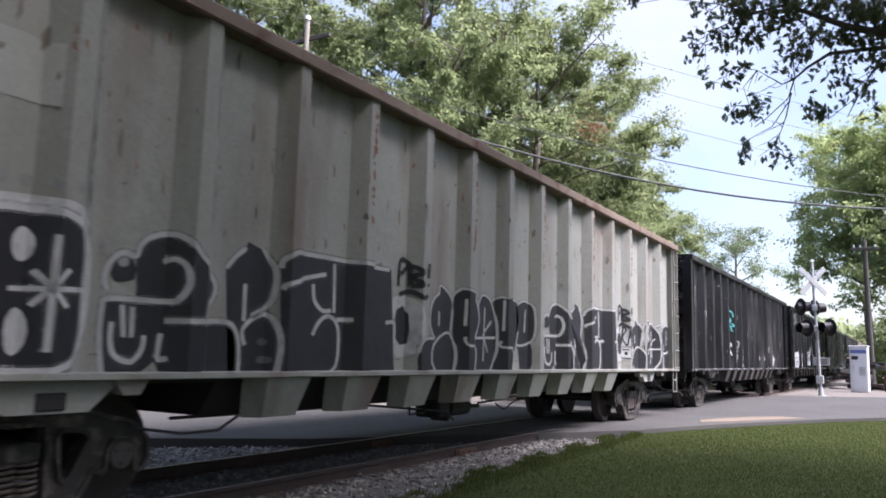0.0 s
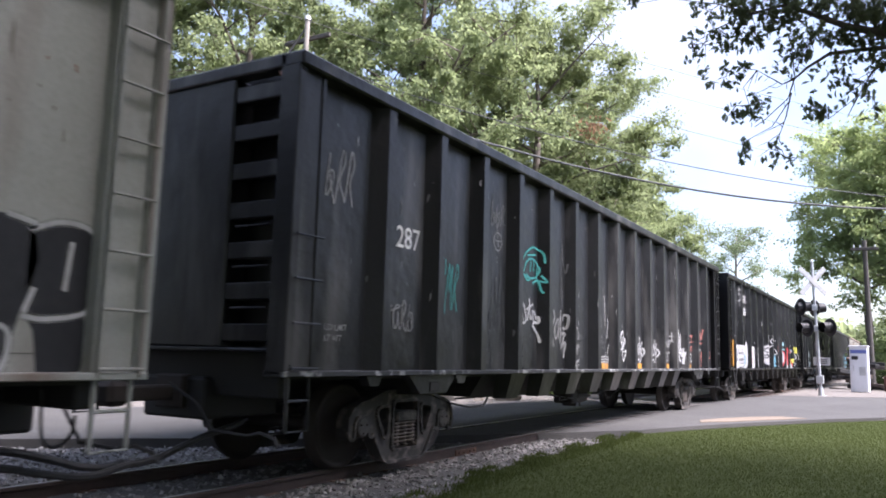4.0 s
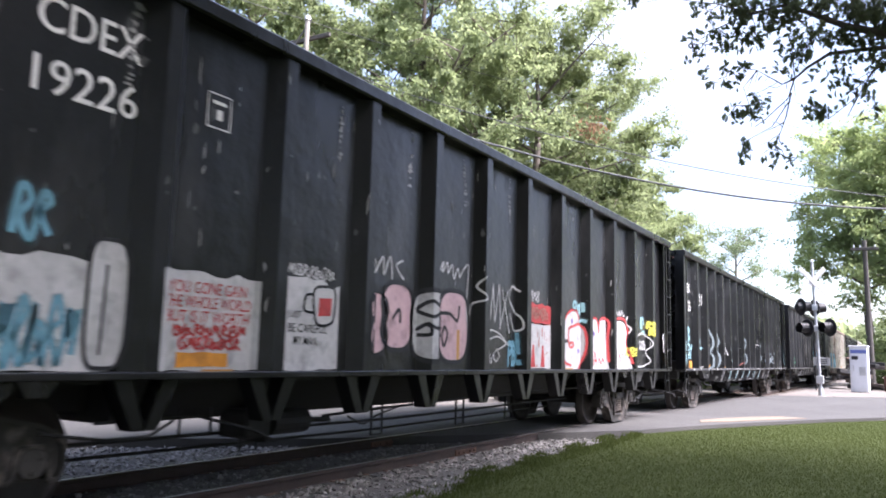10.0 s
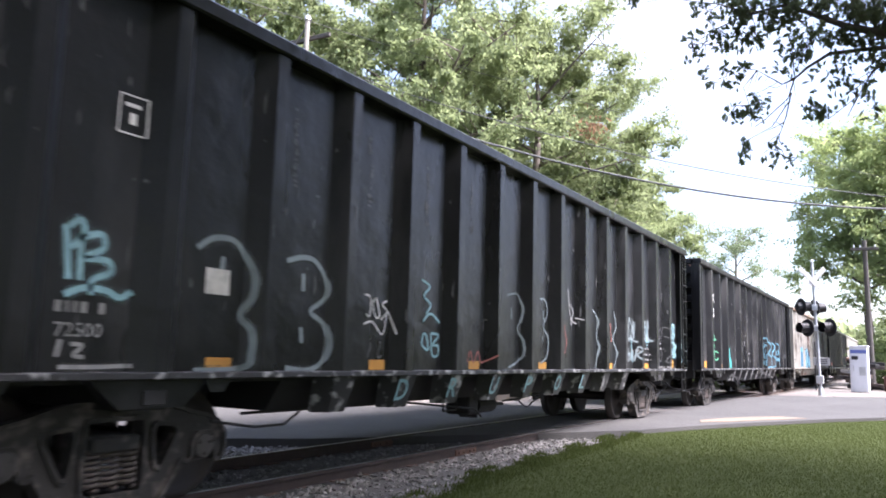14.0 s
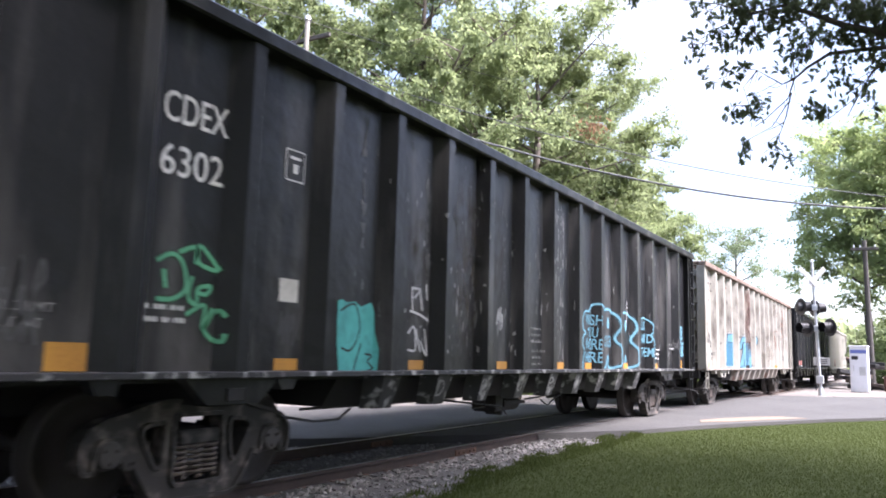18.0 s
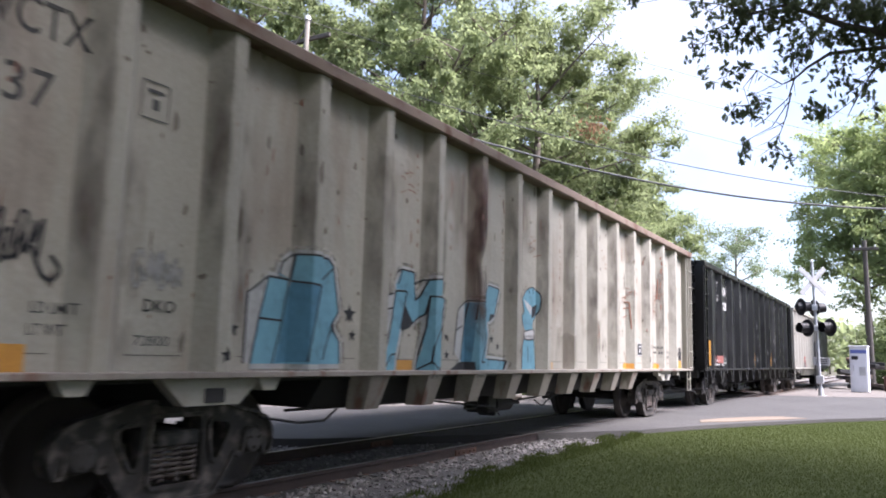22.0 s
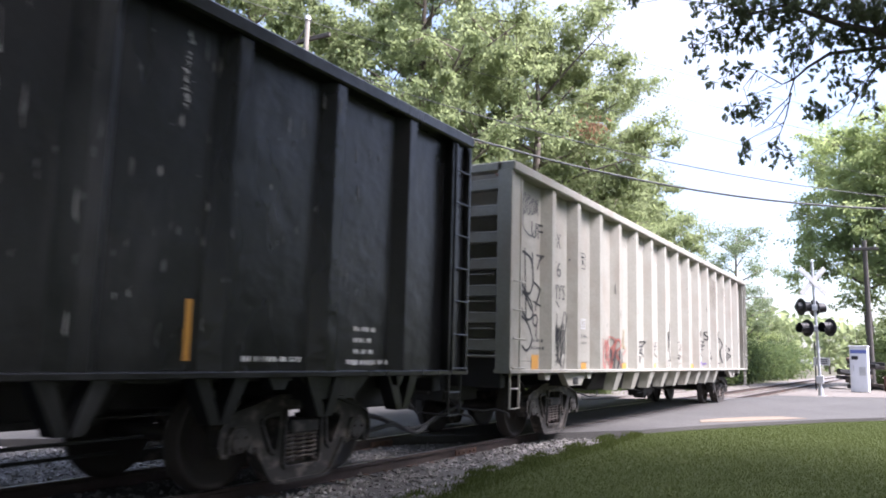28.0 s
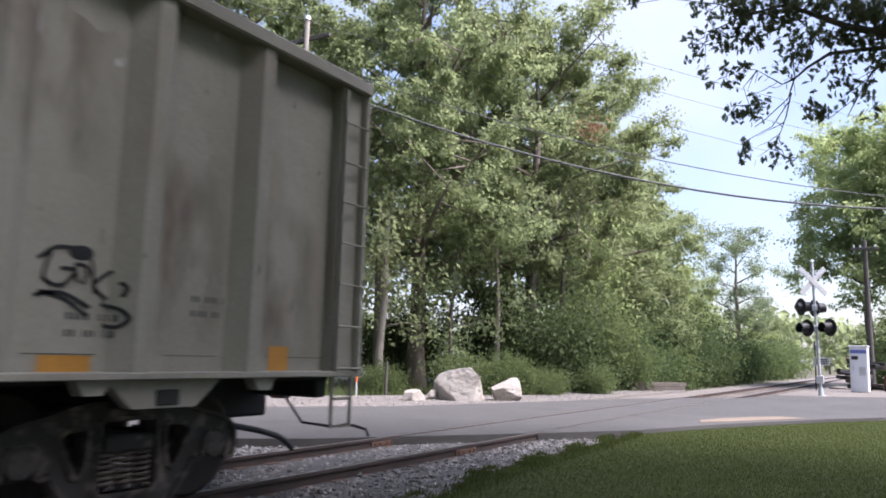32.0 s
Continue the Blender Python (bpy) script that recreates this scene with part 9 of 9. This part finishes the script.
block_letter(([(7.02, 1.23), (7.06, 1.49), (7.15, 2.03), (7.6, 2.05), (7.78, 2.3), (8.11, 2.27), (7.97, 1.88), (7.75, 1.78), (7.79, 1.62), (7.71, 1.29), (8.29, 1.26), (8.27, 1.12), (6.93, 1.12)],),
             ([(6.84, 1.38), (6.93, 1.94), (7.15, 2.05), (7.04, 1.45), (6.99, 1.25)],),
             ([(7.1, 2.01), (7.25, 2.02), (7.22, 1.56), (7.19, 1.23), (7.02, 1.23), (7.08, 1.49)],),
             ([(6.75, 1.12), (7.0, 1.24), (7.23, 1.24), (7.24, 1.12)], [(7.8, 1.8), (7.84, 1.91), (7.97, 1.91)],),
             ([(6.83, 1.32), (6.93, 1.92), (7.15, 2.05), (7.6, 2.05), (7.78, 2.31), (8.11, 2.28), (7.97, 1.9), (7.81, 1.8)], [(6.86, 1.63), (7.04, 1.71)], [(7.15, 2.03), (7.01, 1.26)], [(7.25, 2.0), (7.23, 1.79)], [(7.68, 1.98), (7.33, 1.24), (7.67, 1.24), (7.74, 1.62), (7.61, 1.62)], [(7.73, 1.99), (7.7, 1.79)], [(7.77, 1.28), (8.3, 1.26), (8.27, 1.12)], [(6.73, 1.12), (7.0, 1.23), (7.19, 1.23)], [(7.02, 1.23), (7.26, 1.12)],))
# a raised blue forearm and clenched fist
FIST = ([(8.91, 1.12), (8.97, 1.58), (9.34, 1.6), (9.41, 1.12)], [(8.95, 1.8), (8.9, 1.94), (8.97, 2.02), (8.92, 2.21), (9.09, 2.36), (9.31, 2.41), (9.46, 2.33), (9.48, 2.18), (9.44, 2.02), (9.31, 1.88), (9.29, 1.75), (9.03, 1.73)],)
for pts in FIST:
    paint(c6, A, lambda bm: patch(bm, pts), SP_BLUE, "graffiti")
CUFF = ([(8.99, 1.7), (9.32, 1.75), (9.35, 1.61), (9.02, 1.59)], [(8.97, 2.2), (9.26, 2.1), (9.23, 1.97), (9.07, 2.08)],)
for pts in CUFF:
    paint(c6, A, lambda bm: patch(bm, pts), SP_WHITE, "graffiti", "", 0.0075)
FIST_DARK = ([(9.26, 2.1), (9.43, 2.15), (9.4, 1.99), (9.25, 1.91)],)
for pts in FIST_DARK:
    paint(c6, A, lambda bm: patch(bm, pts), SP_BLACK, "graffiti", "", 0.008)
FIST_LINE = ([(8.91, 1.12), (8.97, 1.58), (9.34, 1.6), (9.41, 1.12)], [(8.99, 1.7), (9.32, 1.75), (9.35, 1.61), (9.02, 1.59), (8.99, 1.7)], [(8.95, 1.8), (8.9, 1.94), (8.97, 2.02), (8.92, 2.21), (9.09, 2.36), (9.31, 2.41), (9.46, 2.33), (9.48, 2.18), (9.44, 2.02), (9.31, 1.88)], [(9.16, 2.39), (9.18, 2.3)], [(9.29, 2.41), (9.3, 2.31)], [(9.12, 1.49), (9.14, 1.24)],)
tag(c6, A, FIST_LINE, SP_BLACK, 0.018)
GASHES = ([(13.9, 1.49), (13.97, 1.39), (14.01, 1.3)], [(14.08, 2.5), (14.12, 1.96)], [(13.77, 3.62), (13.77, 3.36)], [(14.76, 3.42), (14.81, 3.26)], [(16.36, 3.22), (16.34, 2.82)], [(16.17, 2.82), (16.35, 2.8), (16.18, 2.63)], [(16.02, 2.5), (16.28, 2.42)], [(17.39, 2.52), (17.46, 2.31)], [(13.89, 2.62), (14.02, 2.6)], [(13.87, 2.53), (14.09, 2.51)], [(13.86, 2.38), (14.1, 2.4)], [(13.83, 2.18), (14.03, 2.23)],)
tag(c6, A, GASHES, SP_RUST, 0.022)
for y0, y1, z0, z1, k in ((11.3, 12.2, 1.2, 2.1, 81), (12.45, 13.2, 1.45, 2.3, 82), (10.2, 10.9, 1.15, 1.8, 83), (13.4, 14.3, 3.3, 4.0, 84), (6.4, 7.2, 2.5, 3.8, 85), (15.9, 16.5, 2.2, 3.4, 86), (4.9, 5.6, 2.6, 3.6, 87), (8.6, 9.2, 2.9, 3.9, 88)):
    rough_patch(c6, A, y0, y1, z0, z1, STAIN, k, 0.15, off=0.004)
for y, z, r in ((4.62, 1.72, 0.11), (4.68, 1.5, 0.07), (2.98, 1.5, 0.08), (7.9, 1.56, 0.075), (8.09, 1.46, 0.06), (6.64, 1.55, 0.06), (6.66, 1.32, 0.07), (2.8, 1.27, 0.08)):
    paint(c6, A, lambda bm: star(bm, y, z, r), SP_BLACK, "graffiti")
scrawl(c6, A, 18.22, 1.36, 0.44, 0.3, 3, 510, SP_BLACK, 0.045)
placard(c6, A, 14.85, 1.42, 0.3, 0.26, SP_WHITE, SP_BLACK)
words(c6, A, "tek", 0.14, 2.7, 0.2, 0.24, SP_DIM, 0.0)
paint(c6, A, lambda bm: stroke(bm, [(0.2, 3.9), (0.3, 3.7), (0.16, 3.5), (0.3, 3.35), (0.18, 3.2), (0.3, 3.05), (0.2, 2.85), (0.32, 2.6), (0.2, 2.3)], 0.025), SP_GHOST, "graffiti")
for y in (0.98, 5.7, 9.95, 12.2, 14.0, 16.2, 18.45):
    reflector(c6, A, y, 1.13, 1.25 if 1 < y < 18 else 1.32, 0.32)
for y0, y1, z0, z1, m, k in ((7.1, 7.62, 1.13, 4.04, RUST_SMEAR, 21), (7.22, 7.5, 1.3, 3.4, GRIME_SHADE, 22), (6.95, 7.5, 2.3, 4.04, RUST_SMEAR, 23), (0.3, 0.9, 3.0, 4.0, GRIME_SHADE, 24)):
    rough_patch(c6, A, y0, y1, z0, z1, m, k, 0.05, off=0.0098 if k < 23 else 0.0046)
# brown smears on rib flanks mix grime with shade put into the colour
for k, c in enumerate(A.centres):
    rough_patch(c6, A, c + 0.1, c + 0.42, 1.13, 3.1 + 0.9 * math.sin(k * 2.3), GRIME_SHADE, 30 + k, 0.05, off=0.0045)
    rough_patch(c6, A, c - 0.24, c - 0.02, 1.3 + 0.6 * math.sin(k * 1.7) ** 2, 4.0, GRIME_SHADE, 60 + k, 0.05, off=0.0045)
runs(c6, A, [8.2, 5.9, 6.7, 10.4, 16.4], 2.6, 3.8, 22, SP_RUST, 0.035)
drips(c6, A, 0.5, 18.8, 1.5, 4.0, 110, 23, SP_RUST, 0.014)
drips(c6, A, 0.5, 18.8, 1.2, 4.0, 170, 64, SP_GRIME, 0.028)
runs(c6, A, [c + 0.16 for c in A.centres[2::2]], 1.2, 4.0, 65, SP_GRIME, 0.07)
for y, z in ((16.1, 1.6), (17.1, 1.5)):
    tiny_text(c6, A, y, z, 2, 0.36, SP_GHOST, 0.05, 0.12)
end_data(c6, -0.4, 2.2, 3, 0.5, SP_RUST)
# raked rust scratches
g = random.Random(77)
for y, z in ((13.94, 2.51), (16.25, 2.73), (9.2, 2.9), (5.6, 3.2), (12.6, 3.1)):
    for k in range(6):
        w = g.uniform(0.08, 0.2)
        y0, z0 = y + g.uniform(-0.12, 0.1), z + 0.06 * k
        paint(c6, A, lambda bm: stroke(bm, [(y0, z0), (y0 + w * 0.5, z0 + g.uniform(-0.03, 0.03)), (y0 + w, z0 + g.uniform(-0.02, 0.05))], 0.012), SP_RUST, "rust_scratch", "", 0.007)

# seventh car
lettering(c7, B, "CDEX", 3.0, 3.46, 0.26, 0.84, WHITE_PAINT)
lettering(c7, B, "19428", 2.98, 2.98, 0.26, 0.9, WHITE_PAINT)
placard(c7, B, 4.7, 3.05, 0.26, 0.3, WHITE_PAINT)
for y, z, n, w in ((1.75, 1.22, 1, 0.8), (2.2, 1.35, 2, 0.3), (3.0, 1.4, 2, 0.75), (4.6, 1.25, 2, 0.4), (5.8, 1.28, 1, 0.5), (17.0, 1.55, 5, 0.35), (15.4, 1.22, 1, 0.8), (16.9, 1.2, 1, 0.7)):
    tiny_text(c7, B, y, z, n, w, WHITE_PAINT, 0.045, 0.12)
rough_patch(c7, B, 2.36, 2.56, 1.3, 1.52, SP_BRICK, 39, 0.01)
for y, a, b in ((1.03, 1.22, 1.95), (9.25, 1.22, 1.7), (12.4, 1.22, 1.75), (14.78, 1.22, 1.72)):
    reflector(c7, B, y, a, b, 0.07)
runs(c7, B, [10.4, 11.15, 11.3, 12.9], 1.15, 4.0, 31, SP_GHOST, 0.11)
runs(c7, B, [10.55, 11.2, 12.95, 13.1], 1.3, 3.9, 32, SP_DIM, 0.04)
runs(c7, B, [2.4, 3.9, 6.5, 7.8, 14.6], 3.2, 3.98, 33, SP_DIM, 0.08)
drips(c7, B, 8.5, 17.5, 1.3, 3.9, 120, 34, SP_GHOST, 0.016)
drips(c7, B, 8.5, 16.0, 1.3, 3.9, 60, 35, SP_DIM, 0.009)
end_words(c7, "CDEX", -0.3, 3.55, 0.15, 0.45, WHITE_PAINT)
end_data(c7, -0.3, 3.25, 3, 0.5, WHITE_PAINT)

# last car
for body, y, z in (("UF", 1.02, 3.2), ("17", 1.05, 2.7)):
    lettering(c8, A, body, y, z, 0.26, 0.38, BLACK_LETTER)
for body, y, z in (("OX", 1.84, 3.17), ("76", 1.86, 2.68)):
    lettering(c8, A, body, y, z, 0.26, 0.4, BLACK_LETTER)
for y0, y1, z0, z1, s in ((15.1, 16.3, 2.5, 3.8, 71), (16.5, 17.5, 1.25, 2.9, 72), (17.65, 18.7, 1.2, 2.7, 73), (13.9, 14.9, 2.8, 3.9, 74)):
    rough_patch(c8, A, y0, y1, z0, z1, STAIN, s, 0.2, off=0.004)
placard(c8, A, 3.18, 2.95, 0.24, 0.28, SP_BLACK)
paint(c8, A, lambda bm: stroke(bm, [(0.62, 2.95), (1.02, 2.85), (1.1, 2.5), (0.95, 2.3), (0.7, 2.45), (0.62, 2.95)], 0.045) and stroke(bm, [(0.66, 2.35), (1.0, 2.2), (1.1, 1.98), (0.9, 1.9), (0.66, 2.1), (0.75, 2.3), (1.05, 2.05)], 0.04)
      and stroke(bm, [(0.64, 1.95), (0.9, 1.85), (1.08, 1.6), (0.9, 1.42), (0.7, 1.5)], 0.04) and stroke(bm, [(0.78, 3.0), (0.85, 1.9)], 0.035), SP_BLACK, "graffiti")
paint(c8, A, lambda bm: stroke(bm, [(1.12, 2.5), (1.36, 2.4), (1.22, 2.15), (1.2, 2.05)], 0.04) and stroke(bm, [(1.1, 2.2), (1.38, 2.14)], 0.03) and stroke(bm, [(1.2 + 0.09 * math.cos(a), 1.9 + 0.09 * math.sin(a)) for a in (0, 1.2, 2.4, 3.6, 4.8)], 0.035, True)
      and stroke(bm, [(1.27, 1.85), (1.22, 1.62)], 0.03), SP_BLACK, "graffiti")
scrawl(c8, A, 0.66, 3.55, 0.6, 0.3, 4, 600, SP_GHOST, 0.025)
paint(c8, A, lambda bm: stroke(bm, [(0.75, 3.6), (0.7, 3.35), (1.0, 3.22), (1.25, 3.4)], 0.03), SP_GHOST, "graffiti")
words(c8, A, "IMYS", 1.8, 2.3, 0.26, 0.62, SP_BLACK, -0.012)
paint(c8, A, lambda bm: stroke(bm, [(1.86, 2.24), (2.05, 2.26), (2.18, 2.16)], 0.025), SP_BLACK, "graffiti")
scrawl(c8, A, 1.95, 1.2, 0.5, 0.9, 2, 603, SP_BLACK, 0.03)
scrawl(c8, A, 2.0, 1.35, 0.4, 0.5, 3, 604, SP_BLACK, 0.026)
paint(c8, A, lambda bm: stroke(bm, [(1.8, 1.2), (1.82, 1.36), (2.1, 1.36), (2.3, 1.18)], 0.03), SP_BLACK, "graffiti")
scrawl(c8, A, 4.2, 1.15, 0.85, 0.5, 3, 605, SP_BRICK, 0.05)
scrawl(c8, A, 4.25, 1.3, 0.7, 0.42, 2, 606, SP_BRICK, 0.03)
scrawl(c8, A, 4.75, 1.15, 0.45, 0.35, 3, 607, SP_GHOST, 0.03)
HAND_MARK = ([(5.47, 1.95), (5.48, 1.67)], [(5.57, 1.93), (5.57, 1.68)], [(5.72, 1.95), (5.65, 1.65)], [(5.38, 1.77), (5.53, 1.57), (5.7, 1.62)], [(5.36, 1.64), (5.62, 1.65)], [(5.44, 1.72), (5.61, 1.72)], [(5.54, 1.62), (5.78, 1.55)],)
tag(c8, A, HAND_MARK, SP_OCHRE, 0.035)
HAND_ARC = ([(5.39, 1.53), (5.49, 1.44), (5.64, 1.43), (5.84, 1.53)], [(5.46, 2.03), (5.51, 2.04)],)
tag(c8, A, HAND_ARC, SP_BRICK, 0.02)
NET_WIDE = ([(6.55, 1.73), (6.73, 1.71), (6.98, 1.74)], [(6.54, 1.59), (6.99, 1.63)], [(6.55, 1.49), (6.65, 1.52), (6.97, 1.54)], [(6.53, 1.4), (6.7, 1.47), (6.95, 1.47), (7.09, 1.39)], [(6.56, 1.74), (6.59, 1.43)], [(6.71, 1.71), (6.71, 1.44)], [(6.84, 1.72), (6.84, 1.46)], [(6.98, 1.74), (6.98, 1.47)], [(7.02, 1.62), (7.14, 1.72), (7.04, 1.73), (6.99, 1.62)], [(6.68, 1.4), (6.9, 1.38), (6.72, 1.29), (6.88, 1.3)], [(6.79, 1.4), (6.77, 1.27)],)
tag(c8, A, NET_WIDE, SP_BLACK, 0.024)
NET_LOW = ([(7.66, 1.71), (8.12, 1.73)], [(7.68, 1.64), (8.16, 1.65)], [(7.73, 1.72), (7.73, 1.62)], [(7.86, 1.73), (7.87, 1.63)], [(8.01, 1.73), (8.01, 1.63)], [(7.64, 1.47), (7.74, 1.55), (7.91, 1.55), (7.95, 1.48), (8.14, 1.39)], [(7.91, 1.55), (8.13, 1.59)], [(7.74, 1.57), (7.78, 1.43)], [(7.65, 1.43), (7.89, 1.46)],)
tag(c8, A, NET_LOW, SP_BLACK, 0.022)
TAG_ARROW = ([(8.81, 2.03), (8.85, 1.73), (8.95, 1.52), (9.06, 1.58), (9.11, 1.92), (9.01, 2.02)], [(8.93, 2.01), (8.99, 1.74), (9.13, 1.55), (9.21, 1.75), (9.15, 2.0), (9.02, 1.85)], [(9.24, 2.04), (9.31, 1.65)], [(9.37, 2.26), (9.34, 1.93), (9.27, 1.64), (9.38, 1.31)],)
tag(c8, A, TAG_ARROW, SP_BLACK, 0.03)
NET_NUMBERED = ([(9.56, 1.78), (9.92, 1.8), (9.61, 1.55)], [(9.57, 1.46), (9.66, 1.49), (9.68, 1.37), (9.56, 1.4)], [(9.65, 1.32), (9.63, 1.23)], [(10.03, 1.71), (10.44, 1.73)], [(10.02, 1.59), (10.41, 1.62)], [(10.03, 1.47), (10.45, 1.45)], [(10.09, 1.73), (10.11, 1.43)], [(10.26, 1.74), (10.24, 1.46)], [(10.38, 1.64), (10.5, 1.76)],)
tag(c8, A, NET_NUMBERED, SP_BLACK, 0.022)
NET_TALL = ([(11.2, 1.85), (11.41, 1.87)], [(11.2, 1.74), (11.41, 1.75)], [(11.22, 1.6), (11.42, 1.61)], [(11.23, 1.47), (11.43, 1.48)], [(11.27, 1.88), (11.29, 1.3)], [(11.38, 1.88), (11.38, 1.34)],)
tag(c8, A, NET_TALL, SP_BLACK, 0.018)
TAG_CAPS = ([(12.43, 2.19), (12.47, 2.17), (12.43, 1.97)], [(12.39, 1.96), (12.43, 2.15)], [(12.55, 1.96), (12.54, 2.19), (12.61, 2.1), (12.66, 2.22), (12.73, 2.01)], [(12.73, 2.2), (12.78, 2.11), (12.83, 2.23)], [(12.79, 2.11), (12.77, 1.94)], [(13.0, 2.17), (12.93, 2.15), (12.95, 2.07), (13.01, 2.04), (12.99, 1.94), (12.91, 1.97)], [(12.46, 1.85), (12.63, 1.9), (12.92, 1.88)], [(12.29, 2.01), (12.32, 2.0)], [(13.28, 1.98), (13.37, 1.98)],)
tag(c8, A, TAG_CAPS, SP_BLACK, 0.03)
NET_UNDER = ([(12.48, 1.79), (12.88, 1.81)], [(12.47, 1.72), (12.87, 1.76), (12.92, 1.8)], [(12.49, 1.65), (12.9, 1.67)], [(12.48, 1.5), (12.63, 1.55), (12.88, 1.47)], [(12.52, 1.8), (12.52, 1.52)], [(12.64, 1.81), (12.65, 1.55)], [(12.79, 1.8), (12.79, 1.56)],)
tag(c8, A, NET_UNDER, SP_BLACK, 0.022)
TAG_PURPLE = ([(12.17, 1.39), (12.19, 1.22)], [(12.19, 1.3), (12.26, 1.46), (12.3, 1.22)], [(12.4, 1.36), (12.44, 1.26), (12.49, 1.36), (12.54, 1.22), (12.59, 1.37), (12.62, 1.24), (12.69, 1.33), (12.7, 1.22), (12.77, 1.33), (12.84, 1.26), (12.96, 1.28)], [(12.42, 1.15), (12.58, 1.19), (12.85, 1.13)], [(13.47, 1.46), (13.23, 1.39), (13.24, 1.23), (13.47, 1.23)],)
tag(c8, A, TAG_PURPLE, SP_PURPLE, 0.026)
HOOK = ([(13.51, 1.9), (13.71, 1.79), (13.92, 1.63), (14.02, 1.45), (13.96, 1.28), (13.76, 1.23), (13.56, 1.35)], [(13.61, 1.61), (13.63, 1.47), (13.71, 1.48)], [(13.82, 1.45), (13.83, 1.31)], [(13.82, 1.43), (13.95, 1.43)], [(13.83, 1.37), (13.91, 1.37)],)
tag(c8, A, HOOK, SP_BLACK, 0.024)
TAG_SPIKED = ([(14.71, 2.21), (14.68, 2.06)], [(14.76, 2.23), (14.77, 1.87), (14.89, 1.66), (14.99, 1.89), (14.92, 2.14), (14.97, 2.19), (15.08, 2.21)], [(14.82, 2.18), (14.82, 1.98)], [(14.97, 2.09), (14.88, 1.88)], [(15.18, 2.25), (15.09, 2.11), (15.21, 2.01), (15.26, 1.84), (15.2, 1.63), (15.26, 1.3)], [(15.12, 2.16), (15.17, 1.91)], [(14.72, 1.55), (14.86, 1.58), (14.81, 1.39)], [(14.91, 1.49), (14.93, 1.61), (15.02, 1.54), (14.92, 1.34)], [(14.71, 1.14), (14.93, 1.24), (15.19, 1.29)],)
tag(c8, A, TAG_SPIKED, SP_BLACK, 0.024)
paint(c8, A, lambda bm: patch(bm, blob(15.98, 16.18, 1.92, 2.03, 0, 12, 2)), SP_BLACK, "graffiti")
LAST_TAG = ([(15.76, 1.9), (15.88, 1.99), (16.02, 2.0)], [(15.85, 1.96), (15.81, 1.78), (15.94, 1.73), (16.04, 1.84), (15.93, 1.85)], [(16.07, 1.76), (16.04, 1.88), (16.13, 1.87), (16.11, 1.75)], [(16.16, 1.94), (16.21, 1.69)],
            [(16.33, 1.87), (16.2, 1.75), (16.31, 1.66)], [(16.37, 1.79), (16.41, 1.75), (16.39, 1.68)], [(15.75, 1.65), (15.95, 1.68), (16.18, 1.59)], [(15.78, 1.68), (15.95, 1.65), (16.16, 1.53)],
            [(16.26, 1.62), (16.38, 1.59), (16.43, 1.52), (16.37, 1.46), (16.29, 1.47)])
for line in LAST_TAG:
    paint(c8, A, lambda bm: stroke(bm, line, 0.03), SP_BLACK, "graffiti", "", 0.0075)
for y in (1.2, 3.35, 5.7, 7.95, 11.3, 11.6, 13.7, 16.02, 18.16):
    reflector(c8, A, y, 1.13, 1.36 if y in (1.2, 18.16) else 1.25, 0.4 if y == 16.02 else 0.26)
for y, z in ((1.05, 1.56), (1.82, 1.56), (16.0, 1.5), (17.1, 1.7), (3.15, 1.7), (8.95, 1.3)):
    tiny_text(c8, A, y, z, 2, 0.36, SP_GHOST, 0.05, 0.12)
paint(c8, A, lambda bm: [patch(bm, [(3.2 + 0.05 * i, 1.85 + 0.05 * j), (3.235 + 0.05 * i, 1.85 + 0.05 * j), (3.235 + 0.05 * i, 1.885 + 0.05 * j), (3.2 + 0.05 * i, 1.885 + 0.05 * j)]) for i in range(5) for j in range(4)], SP_WHITE, "placard_mark")
drips(c8, A, 0.5, 18.8, 1.3, 4.0, 60, 24, SP_GHOST, 0.01)
drips(c8, A, 6.0, 18.0, 3.2, 4.0, 30, 25, SP_WHITE, 0.03)
end_words(c8, "UFOX", -0.2, 3.36, 0.14, 0.36, SP_GHOST)
end_words(c8, "1776", -0.2, 3.1, 0.14, 0.34, SP_GHOST)
end_data(c8, -0.35, 2.1, 7, 0.5, SP_GHOST)

# ---- what moves ----
def run(t):
    """How far the train has gone after t seconds; it gathers speed."""
    return 3.733 * t + 0.05767 * t ** 2 - 0.000986 * t ** 3 + 0.00001182 * t ** 4 - 0.028 * max(0.0, t - 28) ** 2


def motions():
    for car in CARS:
        walk(car, [(t * 0.5, pose(0, car["front"] - run(t * 0.5), 0)) for t in range(65)])
    for w, y in WHEELSETS:
        walk(w, [(k * 0.1, pose(0, y, AXLE_Z, math.degrees(run(k * 0.1) / WHEEL_R) % 360)) for k in range(321)])


motions()
